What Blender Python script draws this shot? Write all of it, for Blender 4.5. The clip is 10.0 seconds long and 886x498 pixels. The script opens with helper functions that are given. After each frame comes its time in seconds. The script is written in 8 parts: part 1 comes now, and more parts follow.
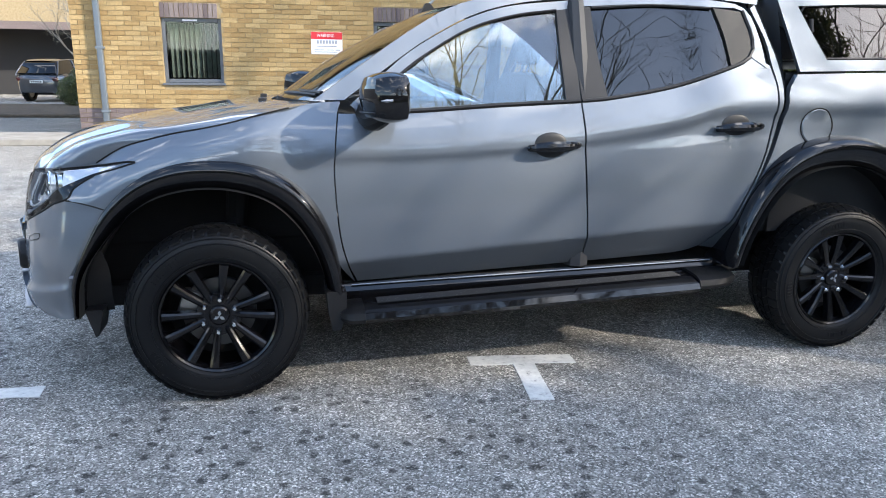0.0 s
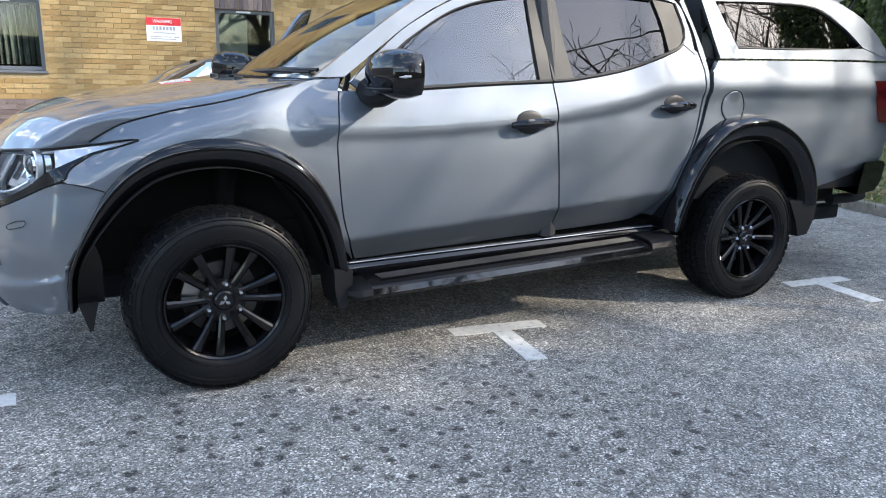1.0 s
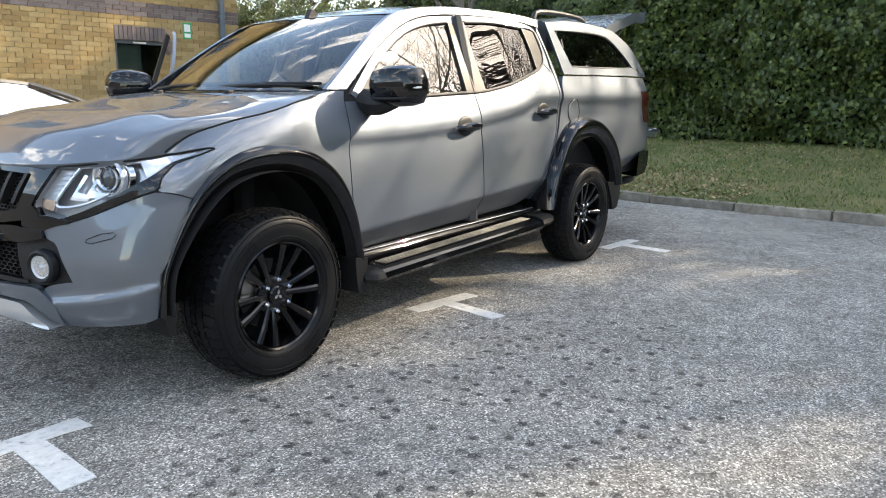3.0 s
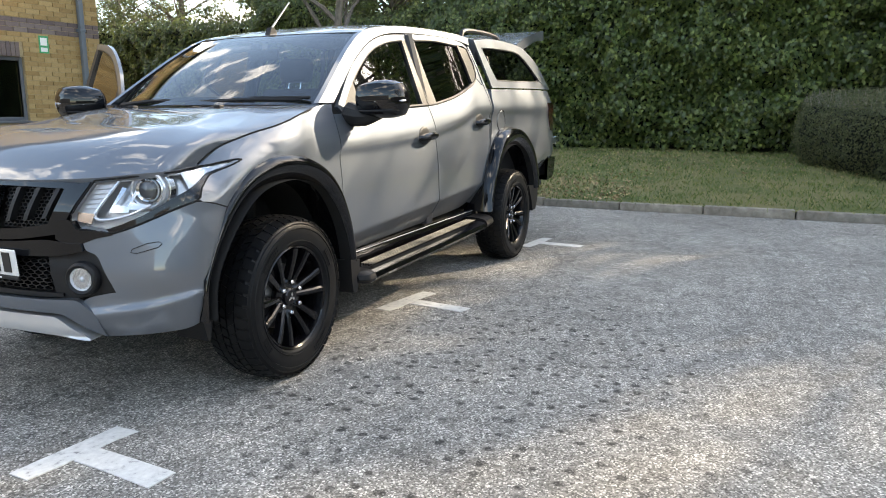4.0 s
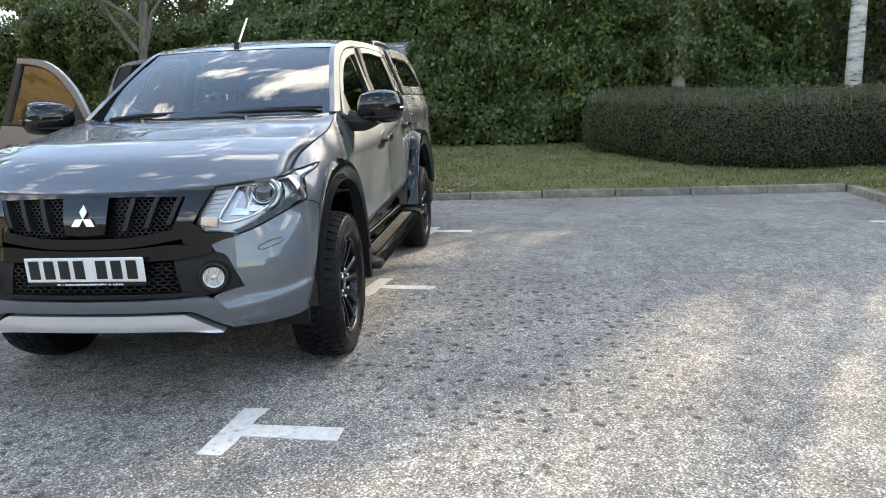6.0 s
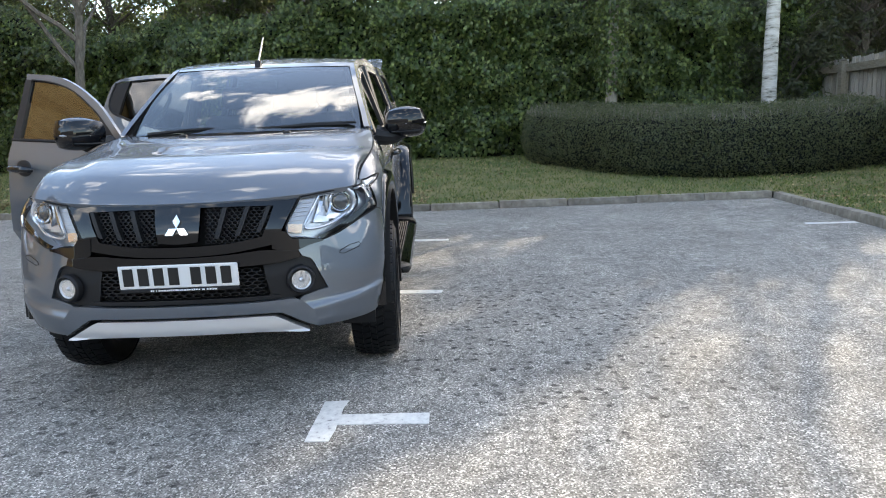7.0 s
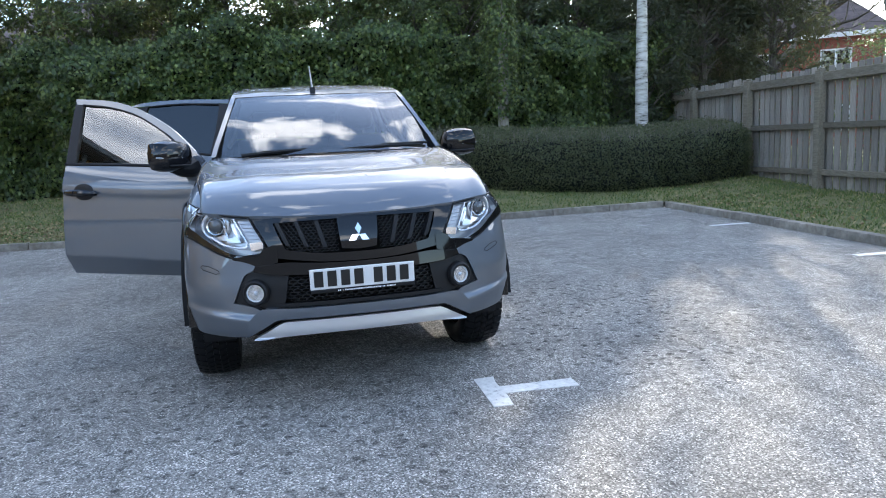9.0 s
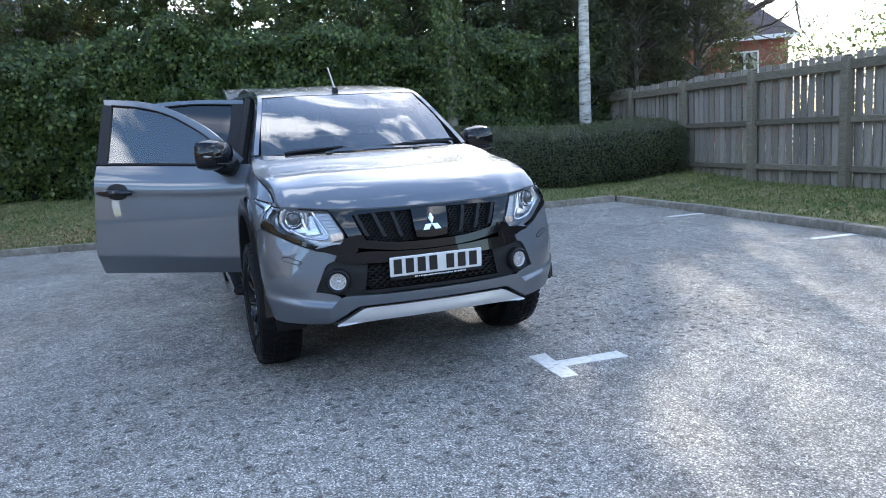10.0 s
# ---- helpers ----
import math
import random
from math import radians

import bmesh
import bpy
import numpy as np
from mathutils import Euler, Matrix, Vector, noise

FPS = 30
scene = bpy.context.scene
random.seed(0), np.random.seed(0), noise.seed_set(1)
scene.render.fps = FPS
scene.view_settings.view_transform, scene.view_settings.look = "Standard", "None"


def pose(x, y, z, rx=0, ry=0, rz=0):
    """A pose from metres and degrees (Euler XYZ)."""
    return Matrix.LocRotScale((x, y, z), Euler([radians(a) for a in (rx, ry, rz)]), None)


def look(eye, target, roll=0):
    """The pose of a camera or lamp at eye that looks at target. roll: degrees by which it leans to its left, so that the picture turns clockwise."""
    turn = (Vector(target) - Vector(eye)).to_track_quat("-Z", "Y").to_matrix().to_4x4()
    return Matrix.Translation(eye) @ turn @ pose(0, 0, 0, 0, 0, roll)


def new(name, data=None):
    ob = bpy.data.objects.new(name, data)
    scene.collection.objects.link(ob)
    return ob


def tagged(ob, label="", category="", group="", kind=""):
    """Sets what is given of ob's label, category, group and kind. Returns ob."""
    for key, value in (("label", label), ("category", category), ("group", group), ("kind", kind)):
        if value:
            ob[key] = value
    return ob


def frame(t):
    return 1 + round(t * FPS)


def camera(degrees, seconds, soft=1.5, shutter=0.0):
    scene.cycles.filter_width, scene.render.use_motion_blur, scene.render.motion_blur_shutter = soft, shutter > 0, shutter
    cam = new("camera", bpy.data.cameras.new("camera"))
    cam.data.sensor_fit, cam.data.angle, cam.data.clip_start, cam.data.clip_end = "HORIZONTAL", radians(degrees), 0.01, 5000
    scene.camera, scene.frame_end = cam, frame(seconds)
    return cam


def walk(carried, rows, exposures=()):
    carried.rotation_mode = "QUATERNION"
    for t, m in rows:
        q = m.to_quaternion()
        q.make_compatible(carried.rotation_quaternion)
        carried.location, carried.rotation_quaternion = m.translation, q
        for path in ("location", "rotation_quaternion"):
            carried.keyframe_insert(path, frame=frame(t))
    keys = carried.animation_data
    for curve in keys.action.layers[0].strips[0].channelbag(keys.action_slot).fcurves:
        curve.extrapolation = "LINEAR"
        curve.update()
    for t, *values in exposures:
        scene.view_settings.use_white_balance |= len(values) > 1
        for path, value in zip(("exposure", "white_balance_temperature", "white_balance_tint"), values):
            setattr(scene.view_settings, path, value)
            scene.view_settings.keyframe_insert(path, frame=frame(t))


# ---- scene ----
cam = camera(63.3, 10.0, soft=1.0)
PATH = [
    (0, (0.258, -3.808, 1.368), (0.701, -1.918, 0.887), 0.7),
    (0.5, (-0.147, -3.765, 1.352), (0.526, -1.946, 0.864), 1.2),
    (1, (-0.513, -3.66, 1.288), (0.396, -1.946, 0.803), 1.5),
    (1.5, (-0.871, -3.557, 1.275), (0.247, -1.966, 0.805), 1.3),
    (2, (-1.275, -3.483, 1.279), (0.02, -2.028, 0.823), 1.3),
    (2.5, (-1.637, -3.364, 1.241), (-0.199, -2.044, 0.806), 1.0),
    (4, (-2.592, -2.832, 1.192), (-0.814, -1.995, 0.821), -0.2),
    (4.5, (-2.861, -2.604, 1.228), (-1.012, -1.936, 0.859), -0.6),
    (5, (-3.134, -2.342, 1.221), (-1.235, -1.831, 0.853), -1.4),
    (5.5, (-3.342, -2.071, 1.218), (-1.412, -1.707, 0.842), -1.9),
    (7, (-3.919, -1.12, 1.251), (-1.949, -1.134, 0.904), -2.2),
    (7.5, (-4.031, -0.766, 1.261), (-2.061, -0.881, 0.936), -2.3),
    (8, (-4.193, -0.383, 1.25), (-2.229, -0.609, 0.945), -2.4),
    (8.5, (-4.336, 0.014, 1.264), (-2.388, -0.332, 0.968), -2.6),
    (9, (-4.34, 0.425, 1.276), (-2.418, -0.04, 0.978), -2.9),
    (9.5, (-4.382, 0.853, 1.269), (-2.492, 0.274, 0.966), -3.4),
    (10, (-4.387, 1.245, 1.286), (-2.532, 0.564, 0.98), -3.5),
]
walk(cam, [(t, look(eye, target, roll)) for t, eye, target, roll in PATH], [(0.0, 2.04, 6500, 10), (1.5, 2.09, 6950, 10), (2.5, 2.12, 7500, 10), (4.5, 2.16, 8050, 10), (5.5, 2.14, 7900, 10), (7.5, 2.05, 7050, 10), (10.0, 1.91, 6150, 10)])

# ---- sky and sun ----
SUN_TO = Vector((0.741, -0.496, 0.452)).normalized()
world = bpy.data.worlds.new("sky")
scene.world = world
world.use_nodes = True
wn, wl = world.node_tree.nodes, world.node_tree.links
wn.clear()
sky = wn.new("ShaderNodeTexSky")
sky.sky_type, sky.sun_disc = "NISHITA", False
sky.sun_elevation = math.asin(SUN_TO.z)
sky.sun_rotation = math.atan2(SUN_TO.x, SUN_TO.y)
sky.air_density, sky.dust_density, sky.ozone_density = 1.0, 0.6, 1.4
coord = wn.new("ShaderNodeTexCoord")
cmap = wn.new("ShaderNodeMapping")
cmap.inputs["Scale"].default_value = (1.5, 1.5, 3.0)
cmap.inputs["Location"].default_value = (0.35, 0.2, 0.6)
cnoise = wn.new("ShaderNodeTexNoise")
cnoise.inputs["Scale"].default_value, cnoise.inputs["Detail"].default_value = 2.6, 8.0
cnoise.inputs["Roughness"].default_value, cnoise.inputs["Distortion"].default_value = 0.58, 0.35
cramp = wn.new("ShaderNodeValToRGB")
cramp.color_ramp.elements[0].position, cramp.color_ramp.elements[1].position = 0.55, 0.655
cmix = wn.new("ShaderNodeMixRGB")
cmix.inputs["Color2"].default_value = (9.0, 9.2, 9.7, 1)
background = wn.new("ShaderNodeBackground")
background.inputs["Strength"].default_value = 0.15
wout = wn.new("ShaderNodeOutputWorld")
wl.new(coord.outputs["Generated"], cmap.inputs["Vector"])
wl.new(cmap.outputs["Vector"], cnoise.inputs["Vector"])
wl.new(cnoise.outputs["Fac"], cramp.inputs["Fac"])
wl.new(cramp.outputs["Color"], cmix.inputs["Fac"])
wl.new(sky.outputs["Color"], cmix.inputs["Color1"])
wl.new(cmix.outputs["Color"], background.inputs["Color"])
wl.new(background.outputs["Background"], wout.inputs["Surface"])

sun_data = bpy.data.lights.new("sun", "SUN")
sun_data.energy, sun_data.angle, sun_data.color = 2.25, radians(0.55), (1.0, 0.92, 0.80)
sun_lamp = new("sun", sun_data)
sun_lamp.matrix_world = look(tuple(SUN_TO * 60), (0, 0, 0))


# ---- materials ----
class Mat:
    """A node material with a Principled shader and a few short ways to vary it."""

    def __init__(self, name, color=(0.5, 0.5, 0.5), rough=0.5, metal=0.0, **extra):
        self.m = bpy.data.materials.new(name)
        self.m.use_nodes = True
        self.t = self.m.node_tree
        self.b = self.t.nodes["Principled BSDF"]
        self.set("Base Color", (*color, 1)), self.set("Roughness", rough), self.set("Metallic", metal)
        for key, value in extra.items():
            self.set(key.replace("_", " "), value)

    def set(self, key, value):
        self.b.inputs[key].default_value = value

    def node(self, kind, **values):
        n = self.t.nodes.new(kind)
        for key, value in values.items():
            n.inputs[key.replace("_", " ")].default_value = value
        return n

    def link(self, a, b):
        self.t.links.new(a, b)

    def place(self, sx=1.0, sy=1.0, sz=1.0):
        c = self.node("ShaderNodeTexCoord")
        m = self.node("ShaderNodeMapping", Scale=(sx, sy, sz))
        self.link(c.outputs["Object"], m.inputs["Vector"])
        return m.outputs["Vector"]

    def noise(self, scale, detail=4.0, rough=0.55, vec=None):
        n = self.node("ShaderNodeTexNoise", Scale=scale, Detail=detail, Roughness=rough)
        self.link(vec or self.place(), n.inputs["Vector"])
        return n.outputs["Fac"]

    def ramp(self, fac, *stops):
        r = self.node("ShaderNodeValToRGB")
        e = r.color_ramp.elements
        while len(e) < len(stops):
            e.new(0.5)
        for el, (pos, col) in zip(e, stops):
            el.position = pos
            el.color = (*col, 1) if len(col) == 3 else col
        self.link(fac, r.inputs["Fac"])
        return r.outputs["Color"]

    def mix(self, a, b, fac, how="MIX"):
        n = self.t.nodes.new("ShaderNodeMixRGB")
        n.blend_type = how
        for sock, v in (("Color1", a), ("Color2", b), ("Fac", fac)):
            if isinstance(v, (int, float)):
                n.inputs[sock].default_value = v
            elif isinstance(v, tuple):
                n.inputs[sock].default_value = (*v, 1)
            else:
                self.link(v, n.inputs[sock])
        return n.outputs["Color"]

    def color(self, sock):
        self.link(sock, self.b.inputs["Base Color"])
        return self

    def rough(self, sock):
        self.link(sock, self.b.inputs["Roughness"])
        return self

    def bump(self, sock, strength=0.3, distance=0.01):
        n = self.node("ShaderNodeBump", Strength=strength, Distance=distance)
        self.link(sock, n.inputs["Height"])
        self.link(n.outputs["Normal"], self.b.inputs["Normal"])
        return self

    def random(self, island=False):
        if island:
            return self.node("ShaderNodeNewGeometry").outputs["Random Per Island"]
        return self.node("ShaderNodeObjectInfo").outputs["Random"]


def g3(v):
    return (v, v, v)


def paint_mat(name, col, metal=0.75, rough=0.34):
    p = Mat(name, col, rough, metal, Coat_Weight=1.0, Coat_Roughness=0.008, Coat_IOR=1.66)
    flake = p.noise(900, 1, 0.5)
    p.color(p.mix(tuple(c * 0.94 for c in col), tuple(c * 1.06 for c in col), flake))
    dust = p.noise(3.0, 5, 0.6)
    p.rough(p.ramp(dust, (0.3, g3(rough - 0.03)), (0.75, g3(rough + 0.05))))
    return p.m


def sheet_glass(name, tint, ior):
    """Thin clear or tinted glass: it lets light straight through and mirrors by its Fresnel share."""
    q = Mat(name, tint, 0.0)
    q.t.nodes.remove(q.b)
    clear, gloss, mix = q.t.nodes.new("ShaderNodeBsdfTransparent"), q.t.nodes.new("ShaderNodeBsdfGlossy"), q.t.nodes.new("ShaderNodeMixShader")
    share = q.t.nodes.new("ShaderNodeFresnel")
    share.inputs["IOR"].default_value = ior
    clear.inputs["Color"].default_value = (*tint, 1)
    gloss.inputs["Color"].default_value, gloss.inputs["Roughness"].default_value = (1, 1, 1, 1), 0.0
    q.link(share.outputs["Fac"], mix.inputs["Fac"]), q.link(clear.outputs["BSDF"], mix.inputs[1]), q.link(gloss.outputs["BSDF"], mix.inputs[2])
    q.link(mix.outputs["Shader"], q.t.nodes["Material Output"].inputs["Surface"])
    return q.m


M = {}
M["paint"] = paint_mat("grey_metallic_paint", (0.132, 0.151, 0.177), 0.76, 0.52)
M["car_paint"] = paint_mat("bronze_beige_paint", (0.15, 0.108, 0.062), 0.5, 0.3)
M["suv_paint"] = paint_mat("slate_paint", (0.035, 0.04, 0.05), 0.5, 0.3)
M["gloss_black"] = Mat("gloss_black_plastic", (0.004, 0.004, 0.005), 0.04, 0.0, Specular_IOR_Level=0.5).m
p = Mat("black_plastic", (0.010, 0.010, 0.011), 0.5, 0.0, Specular_IOR_Level=0.3)
p.bump(p.noise(350, 2), 0.15, 0.002)
M["plastic"] = p.m
M["void"] = Mat("underbody_black", (0.004, 0.004, 0.004), 0.9).m
p = Mat("tyre_rubber", (0.006, 0.0063, 0.0072), 0.45, 0.0, Specular_IOR_Level=0.22)
p.rough(p.ramp(p.noise(9, 4), (0.3, g3(0.33)), (0.7, g3(0.55))))
p.bump(p.noise(120, 3), 0.12, 0.002)
M["rubber"] = p.m
M["satin"] = Mat("satin_black_trim", (0.018, 0.018, 0.02), 0.45, 0.0, Specular_IOR_Level=0.3).m
M["rim"] = Mat("black_alloy", (0.004, 0.004, 0.005), 0.14, 0.0, Specular_IOR_Level=0.3, Coat_Weight=0.2, Coat_Roughness=0.03).m
M["disc"] = Mat("brake_iron", (0.10, 0.098, 0.095), 0.4, 0.9).m
M["steel"] = Mat("bare_steel", (0.35, 0.34, 0.33), 0.32, 1.0).m
M["chrome"] = Mat("chrome", (0.78, 0.79, 0.8), 0.07, 1.0).m
M["silver"] = Mat("silver_skid_paint", (0.52, 0.525, 0.53), 0.34, 0.6, Coat_Weight=0.5, Coat_Roughness=0.1).m
M["lens"] = sheet_glass("clear_lens", (0.96, 0.97, 0.98), 1.07)
M["lamp_chrome"] = Mat("lamp_reflector", (0.50, 0.52, 0.55), 0.16, 0.95).m
M["lamp_dark"] = Mat("lamp_bezel", (0.50, 0.515, 0.54), 0.25, 0.6).m
M["fog_chrome"] = Mat("fog_facet_chrome", (0.86, 0.87, 0.88), 0.12, 0.9).m
M["lamp_panel"] = Mat("lamp_side_panel", (0.42, 0.43, 0.45), 0.3, 0.4).m
M["fog_white"] = Mat("fog_reflector", (0.66, 0.67, 0.68), 0.25, 0.15).m
M["projector"] = Mat("projector_glass", (0.05, 0.055, 0.06), 0.04, 0.0, Coat_Weight=1.0, Coat_Roughness=0.01).m
M["amber_clear"] = Mat("pale_amber_reflector", (0.62, 0.46, 0.36), 0.25, 0.8).m
M["red_lens"] = Mat("red_lens", (0.075, 0.003, 0.005), 0.08, 0.0, Coat_Weight=1.0, Coat_Roughness=0.02).m
M["glass"] = sheet_glass("window_glass", (0.72, 0.78, 0.77), 2.15)
M["tint"] = sheet_glass("privacy_glass", (0.12, 0.13, 0.14), 1.68)
p = Mat("seat_fabric", (0.03, 0.03, 0.033), 0.8)
p.bump(p.noise(500, 2), 0.3, 0.002)
M["fabric"] = p.m
M["trim"] = Mat("cabin_trim", (0.025, 0.026, 0.03), 0.6).m
M["headliner"] = Mat("light_cabin_lining", (0.16, 0.155, 0.15), 0.9).m
M["lamp_white"] = Mat("lamp_glass_optic", (0.62, 0.635, 0.66), 0.18, 0.5, Coat_Weight=1.0, Coat_Roughness=0.01).m
M["plate"] = Mat("plate_white", (0.7, 0.7, 0.69), 0.25, 0.0, Coat_Weight=0.6).m
M["ink"] = Mat("black_ink", (0.01, 0.01, 0.01), 0.4).m
M["white"] = Mat("white_print", (0.8, 0.8, 0.8), 0.4).m
M["red_print"] = Mat("red_print", (0.62, 0.02, 0.03), 0.4).m
M["grey_print"] = Mat("grey_print", (0.32, 0.33, 0.36), 0.5).m
M["green_print"] = Mat("green_print", (0.02, 0.32, 0.13), 0.4).m

# asphalt: worn grey binder with pale chippings, soft patches and round drip stains
p = Mat("asphalt", (0.1, 0.1, 0.1), 0.9, Specular_IOR_Level=0.35)
vec = p.place()
stone = p.node("ShaderNodeTexVoronoi", Scale=160.0)
p.link(vec, stone.inputs["Vector"])
sep = p.node("ShaderNodeSeparateColor")
p.link(stone.outputs["Color"], sep.inputs["Color"])
chip = p.ramp(sep.outputs[0], (0.0, (0.088, 0.084, 0.076)), (0.4, (0.196, 0.187, 0.170)), (0.8, (0.325, 0.31, 0.282)), (0.97, (0.66, 0.635, 0.585)))
patch = p.ramp(p.noise(0.55, 8, 0.66, vec), (0.30, g3(0.82)), (0.47, g3(1.02)), (0.55, g3(1.14)), (0.70, g3(1.36)))
col = p.mix(chip, patch, 1.0, "MULTIPLY")
mid = p.ramp(p.noise(5.0, 7, 0.75, vec), (0.32, g3(0.70)), (0.5, g3(1.0)), (0.68, g3(1.24)))
col = p.mix(col, mid, 1.0, "MULTIPLY")
mottle = p.ramp(p.noise(17.0, 5, 0.65, vec), (0.34, g3(0.74)), (0.50, g3(1.0)), (0.64, g3(1.14)))
col = p.mix(col, mottle, 1.0, "MULTIPLY")
warp = p.node("ShaderNodeTexNoise", Scale=14.0, Detail=3.0)
p.link(vec, warp.inputs["Vector"])
wv = p.mix(vec, warp.outputs["Color"], 0.045, "ADD")
drip = p.node("ShaderNodeTexVoronoi", Scale=10.5, Randomness=0.95)
drip.voronoi_dimensions = "2D"
p.link(wv, drip.inputs["Vector"])
dsep = p.node("ShaderNodeSeparateColor")
p.link(drip.outputs["Color"], dsep.inputs["Color"])
spot = p.ramp(drip.outputs["Distance"], (0.13, g3(1.0)), (0.25, g3(0.0)))
some = p.ramp(dsep.outputs[1], (0.35, g3(0.0)), (0.6, g3(1.0)))
off = p.node("ShaderNodeVectorMath")
off.operation = "SUBTRACT"
p.link(vec, off.inputs[0])
off.inputs[1].default_value = (0.3, -1.75, 0.0)
size = p.node("ShaderNodeVectorMath")
size.operation = "MULTIPLY"
p.link(off.outputs[0], size.inputs[0])
size.inputs[1].default_value = (0.42, 0.75, 0.0)
dist = p.node("ShaderNodeVectorMath")
dist.operation = "LENGTH"
p.link(size.outputs[0], dist.inputs[0])
edge = p.mix(dist.outputs["Value"], p.noise(1.6, 4, 0.6, vec), 0.45)
area = p.ramp(edge, (0.50, g3(1.0)), (0.74, g3(0.12)))
off2 = p.node("ShaderNodeVectorMath")
off2.operation = "SUBTRACT"
p.link(vec, off2.inputs[0])
off2.inputs[1].default_value = (-1.6, 1.3, 0.0)
size2 = p.node("ShaderNodeVectorMath")
size2.operation = "MULTIPLY"
p.link(off2.outputs[0], size2.inputs[0])
size2.inputs[1].default_value = (0.42, 0.36, 0.0)
dist2 = p.node("ShaderNodeVectorMath")
dist2.operation = "LENGTH"
p.link(size2.outputs[0], dist2.inputs[0])
area2 = p.ramp(p.mix(dist2.outputs["Value"], p.noise(1.3, 4, 0.6, vec), 0.45), (0.50, g3(0.8)), (0.74, g3(0.0)))
area = p.mix(area, area2, 1.0, "LIGHTEN")
stain = p.mix(p.mix(spot, some, 1.0, "MULTIPLY"), area, 1.0, "MULTIPLY")
col = p.mix(col, p.mix(col, g3(0.30), 1.0, "MULTIPLY"), stain)
p.color(col)
p.bump(p.mix(sep.outputs[0], p.noise(60, 4, 0.6, vec), 0.5), 1.0, 0.007)
M["asphalt"] = p.m

p = Mat("road_paint", (0.72, 0.72, 0.69), 0.7)
vec = p.place()
worn = p.ramp(p.noise(26, 6, 0.7, vec), (0.30, (0.20, 0.20, 0.20)), (0.42, (0.60, 0.60, 0.58)), (0.7, (0.76, 0.76, 0.73)))
p.color(worn).bump(p.noise(110, 3, 0.6, vec), 0.5, 0.004)
M["road_paint"] = p.m

p = Mat("grass_soil", (0.1, 0.12, 0.03), 0.95)
vec = p.place()
tuft = p.ramp(p.noise(38, 5, 0.7, vec), (0.3, (0.035, 0.055, 0.014)), (0.55, (0.09, 0.13, 0.030)), (0.75, (0.21, 0.215, 0.075)))
worn = p.ramp(p.noise(1.1, 5, 0.6, vec), (0.34, g3(0.1)), (0.6, g3(1.0)))
col = p.mix(tuft, (0.30, 0.24, 0.12), p.mix(worn, g3(0.5), 1.0, "MULTIPLY"))
p.color(col).bump(p.noise(55, 5, 0.7, vec), 0.9, 0.03)
M["grass_ground"] = p.m
p = Mat("grass_blade", (0.1, 0.14, 0.03), 0.75)
p.color(p.ramp(p.random(True), (0.0, (0.04, 0.075, 0.014)), (0.45, (0.11, 0.16, 0.032)), (0.82, (0.22, 0.225, 0.07)), (1.0, (0.40, 0.34, 0.17))))
M["blade"] = p.m


def leaf_mat(name, dark, mid, light, rough=0.38, through_it=0.3):
    q = Mat(name, mid, rough)
    q.color(q.ramp(q.random(True), (0.0, dark), (0.6, mid), (1.0, light)))
    thin = q.t.nodes.new("ShaderNodeBsdfTranslucent")
    both = q.t.nodes.new("ShaderNodeMixShader")
    both.inputs["Fac"].default_value = through_it
    q.link(q.mix(q.b.inputs["Base Color"].links[0].from_socket, (1.0, 1.0, 0.45), 0.25), thin.inputs["Color"])
    q.link(q.b.outputs["BSDF"], both.inputs[1]), q.link(thin.outputs["BSDF"], both.inputs[2])
    q.link(both.outputs["Shader"], q.t.nodes["Material Output"].inputs["Surface"])
    return q.m


M["ivy"] = leaf_mat("ivy_leaf", (0.018, 0.038, 0.011), (0.056, 0.098, 0.024), (0.18, 0.225, 0.06), 0.33)
M["laurel"] = leaf_mat("laurel_leaf", (0.012, 0.024, 0.009), (0.034, 0.058, 0.018), (0.10, 0.135, 0.04))
M["privet"] = leaf_mat("clipped_hedge_leaf", (0.02, 0.03, 0.013), (0.055, 0.075, 0.03), (0.13, 0.14, 0.065), 0.5)
M["conifer"] = leaf_mat("conifer_spray", (0.010, 0.016, 0.009), (0.022, 0.032, 0.016), (0.05, 0.06, 0.03), 0.6)
# near-black fill for both hedges: their inner shade is set in this colour
M["hedge_shade"] = Mat("hedge_inner_shade", (0.010, 0.012, 0.006), 0.95).m
p = Mat("dead_leaf", (0.2, 0.12, 0.05), 0.8)
p.color(p.ramp(p.random(True), (0.0, (0.14, 0.085, 0.04)), (1.0, (0.44, 0.33, 0.17))))
M["litter"] = p.m

p = Mat("bark", (0.12, 0.1, 0.08), 0.9)
vec = p.place(1, 1, 0.25)
p.color(p.ramp(p.noise(22, 6, 0.65, vec), (0.3, (0.06, 0.05, 0.04)), (0.7, (0.19, 0.165, 0.135)))).bump(p.noise(35, 5, 0.7, vec), 0.8, 0.02)
M["bark"] = p.m
p = Mat("pale_bark", (0.3, 0.27, 0.22), 0.85)
vec = p.place(1, 1, 0.3)
p.color(p.ramp(p.noise(16, 6, 0.65, vec), (0.3, (0.15, 0.13, 0.10)), (0.7, (0.36, 0.33, 0.28)))).bump(p.noise(30, 5, 0.7, vec), 0.5, 0.01)
M["pale_bark"] = p.m
p = Mat("birch_bark", (0.7, 0.68, 0.63), 0.7)
vec = p.place(0.7, 0.7, 3.2)
band = p.ramp(p.noise(5.0, 5, 0.65, vec), (0.34, (0.03, 0.028, 0.025)), (0.44, (0.34, 0.32, 0.28)), (0.62, (0.56, 0.545, 0.51)))
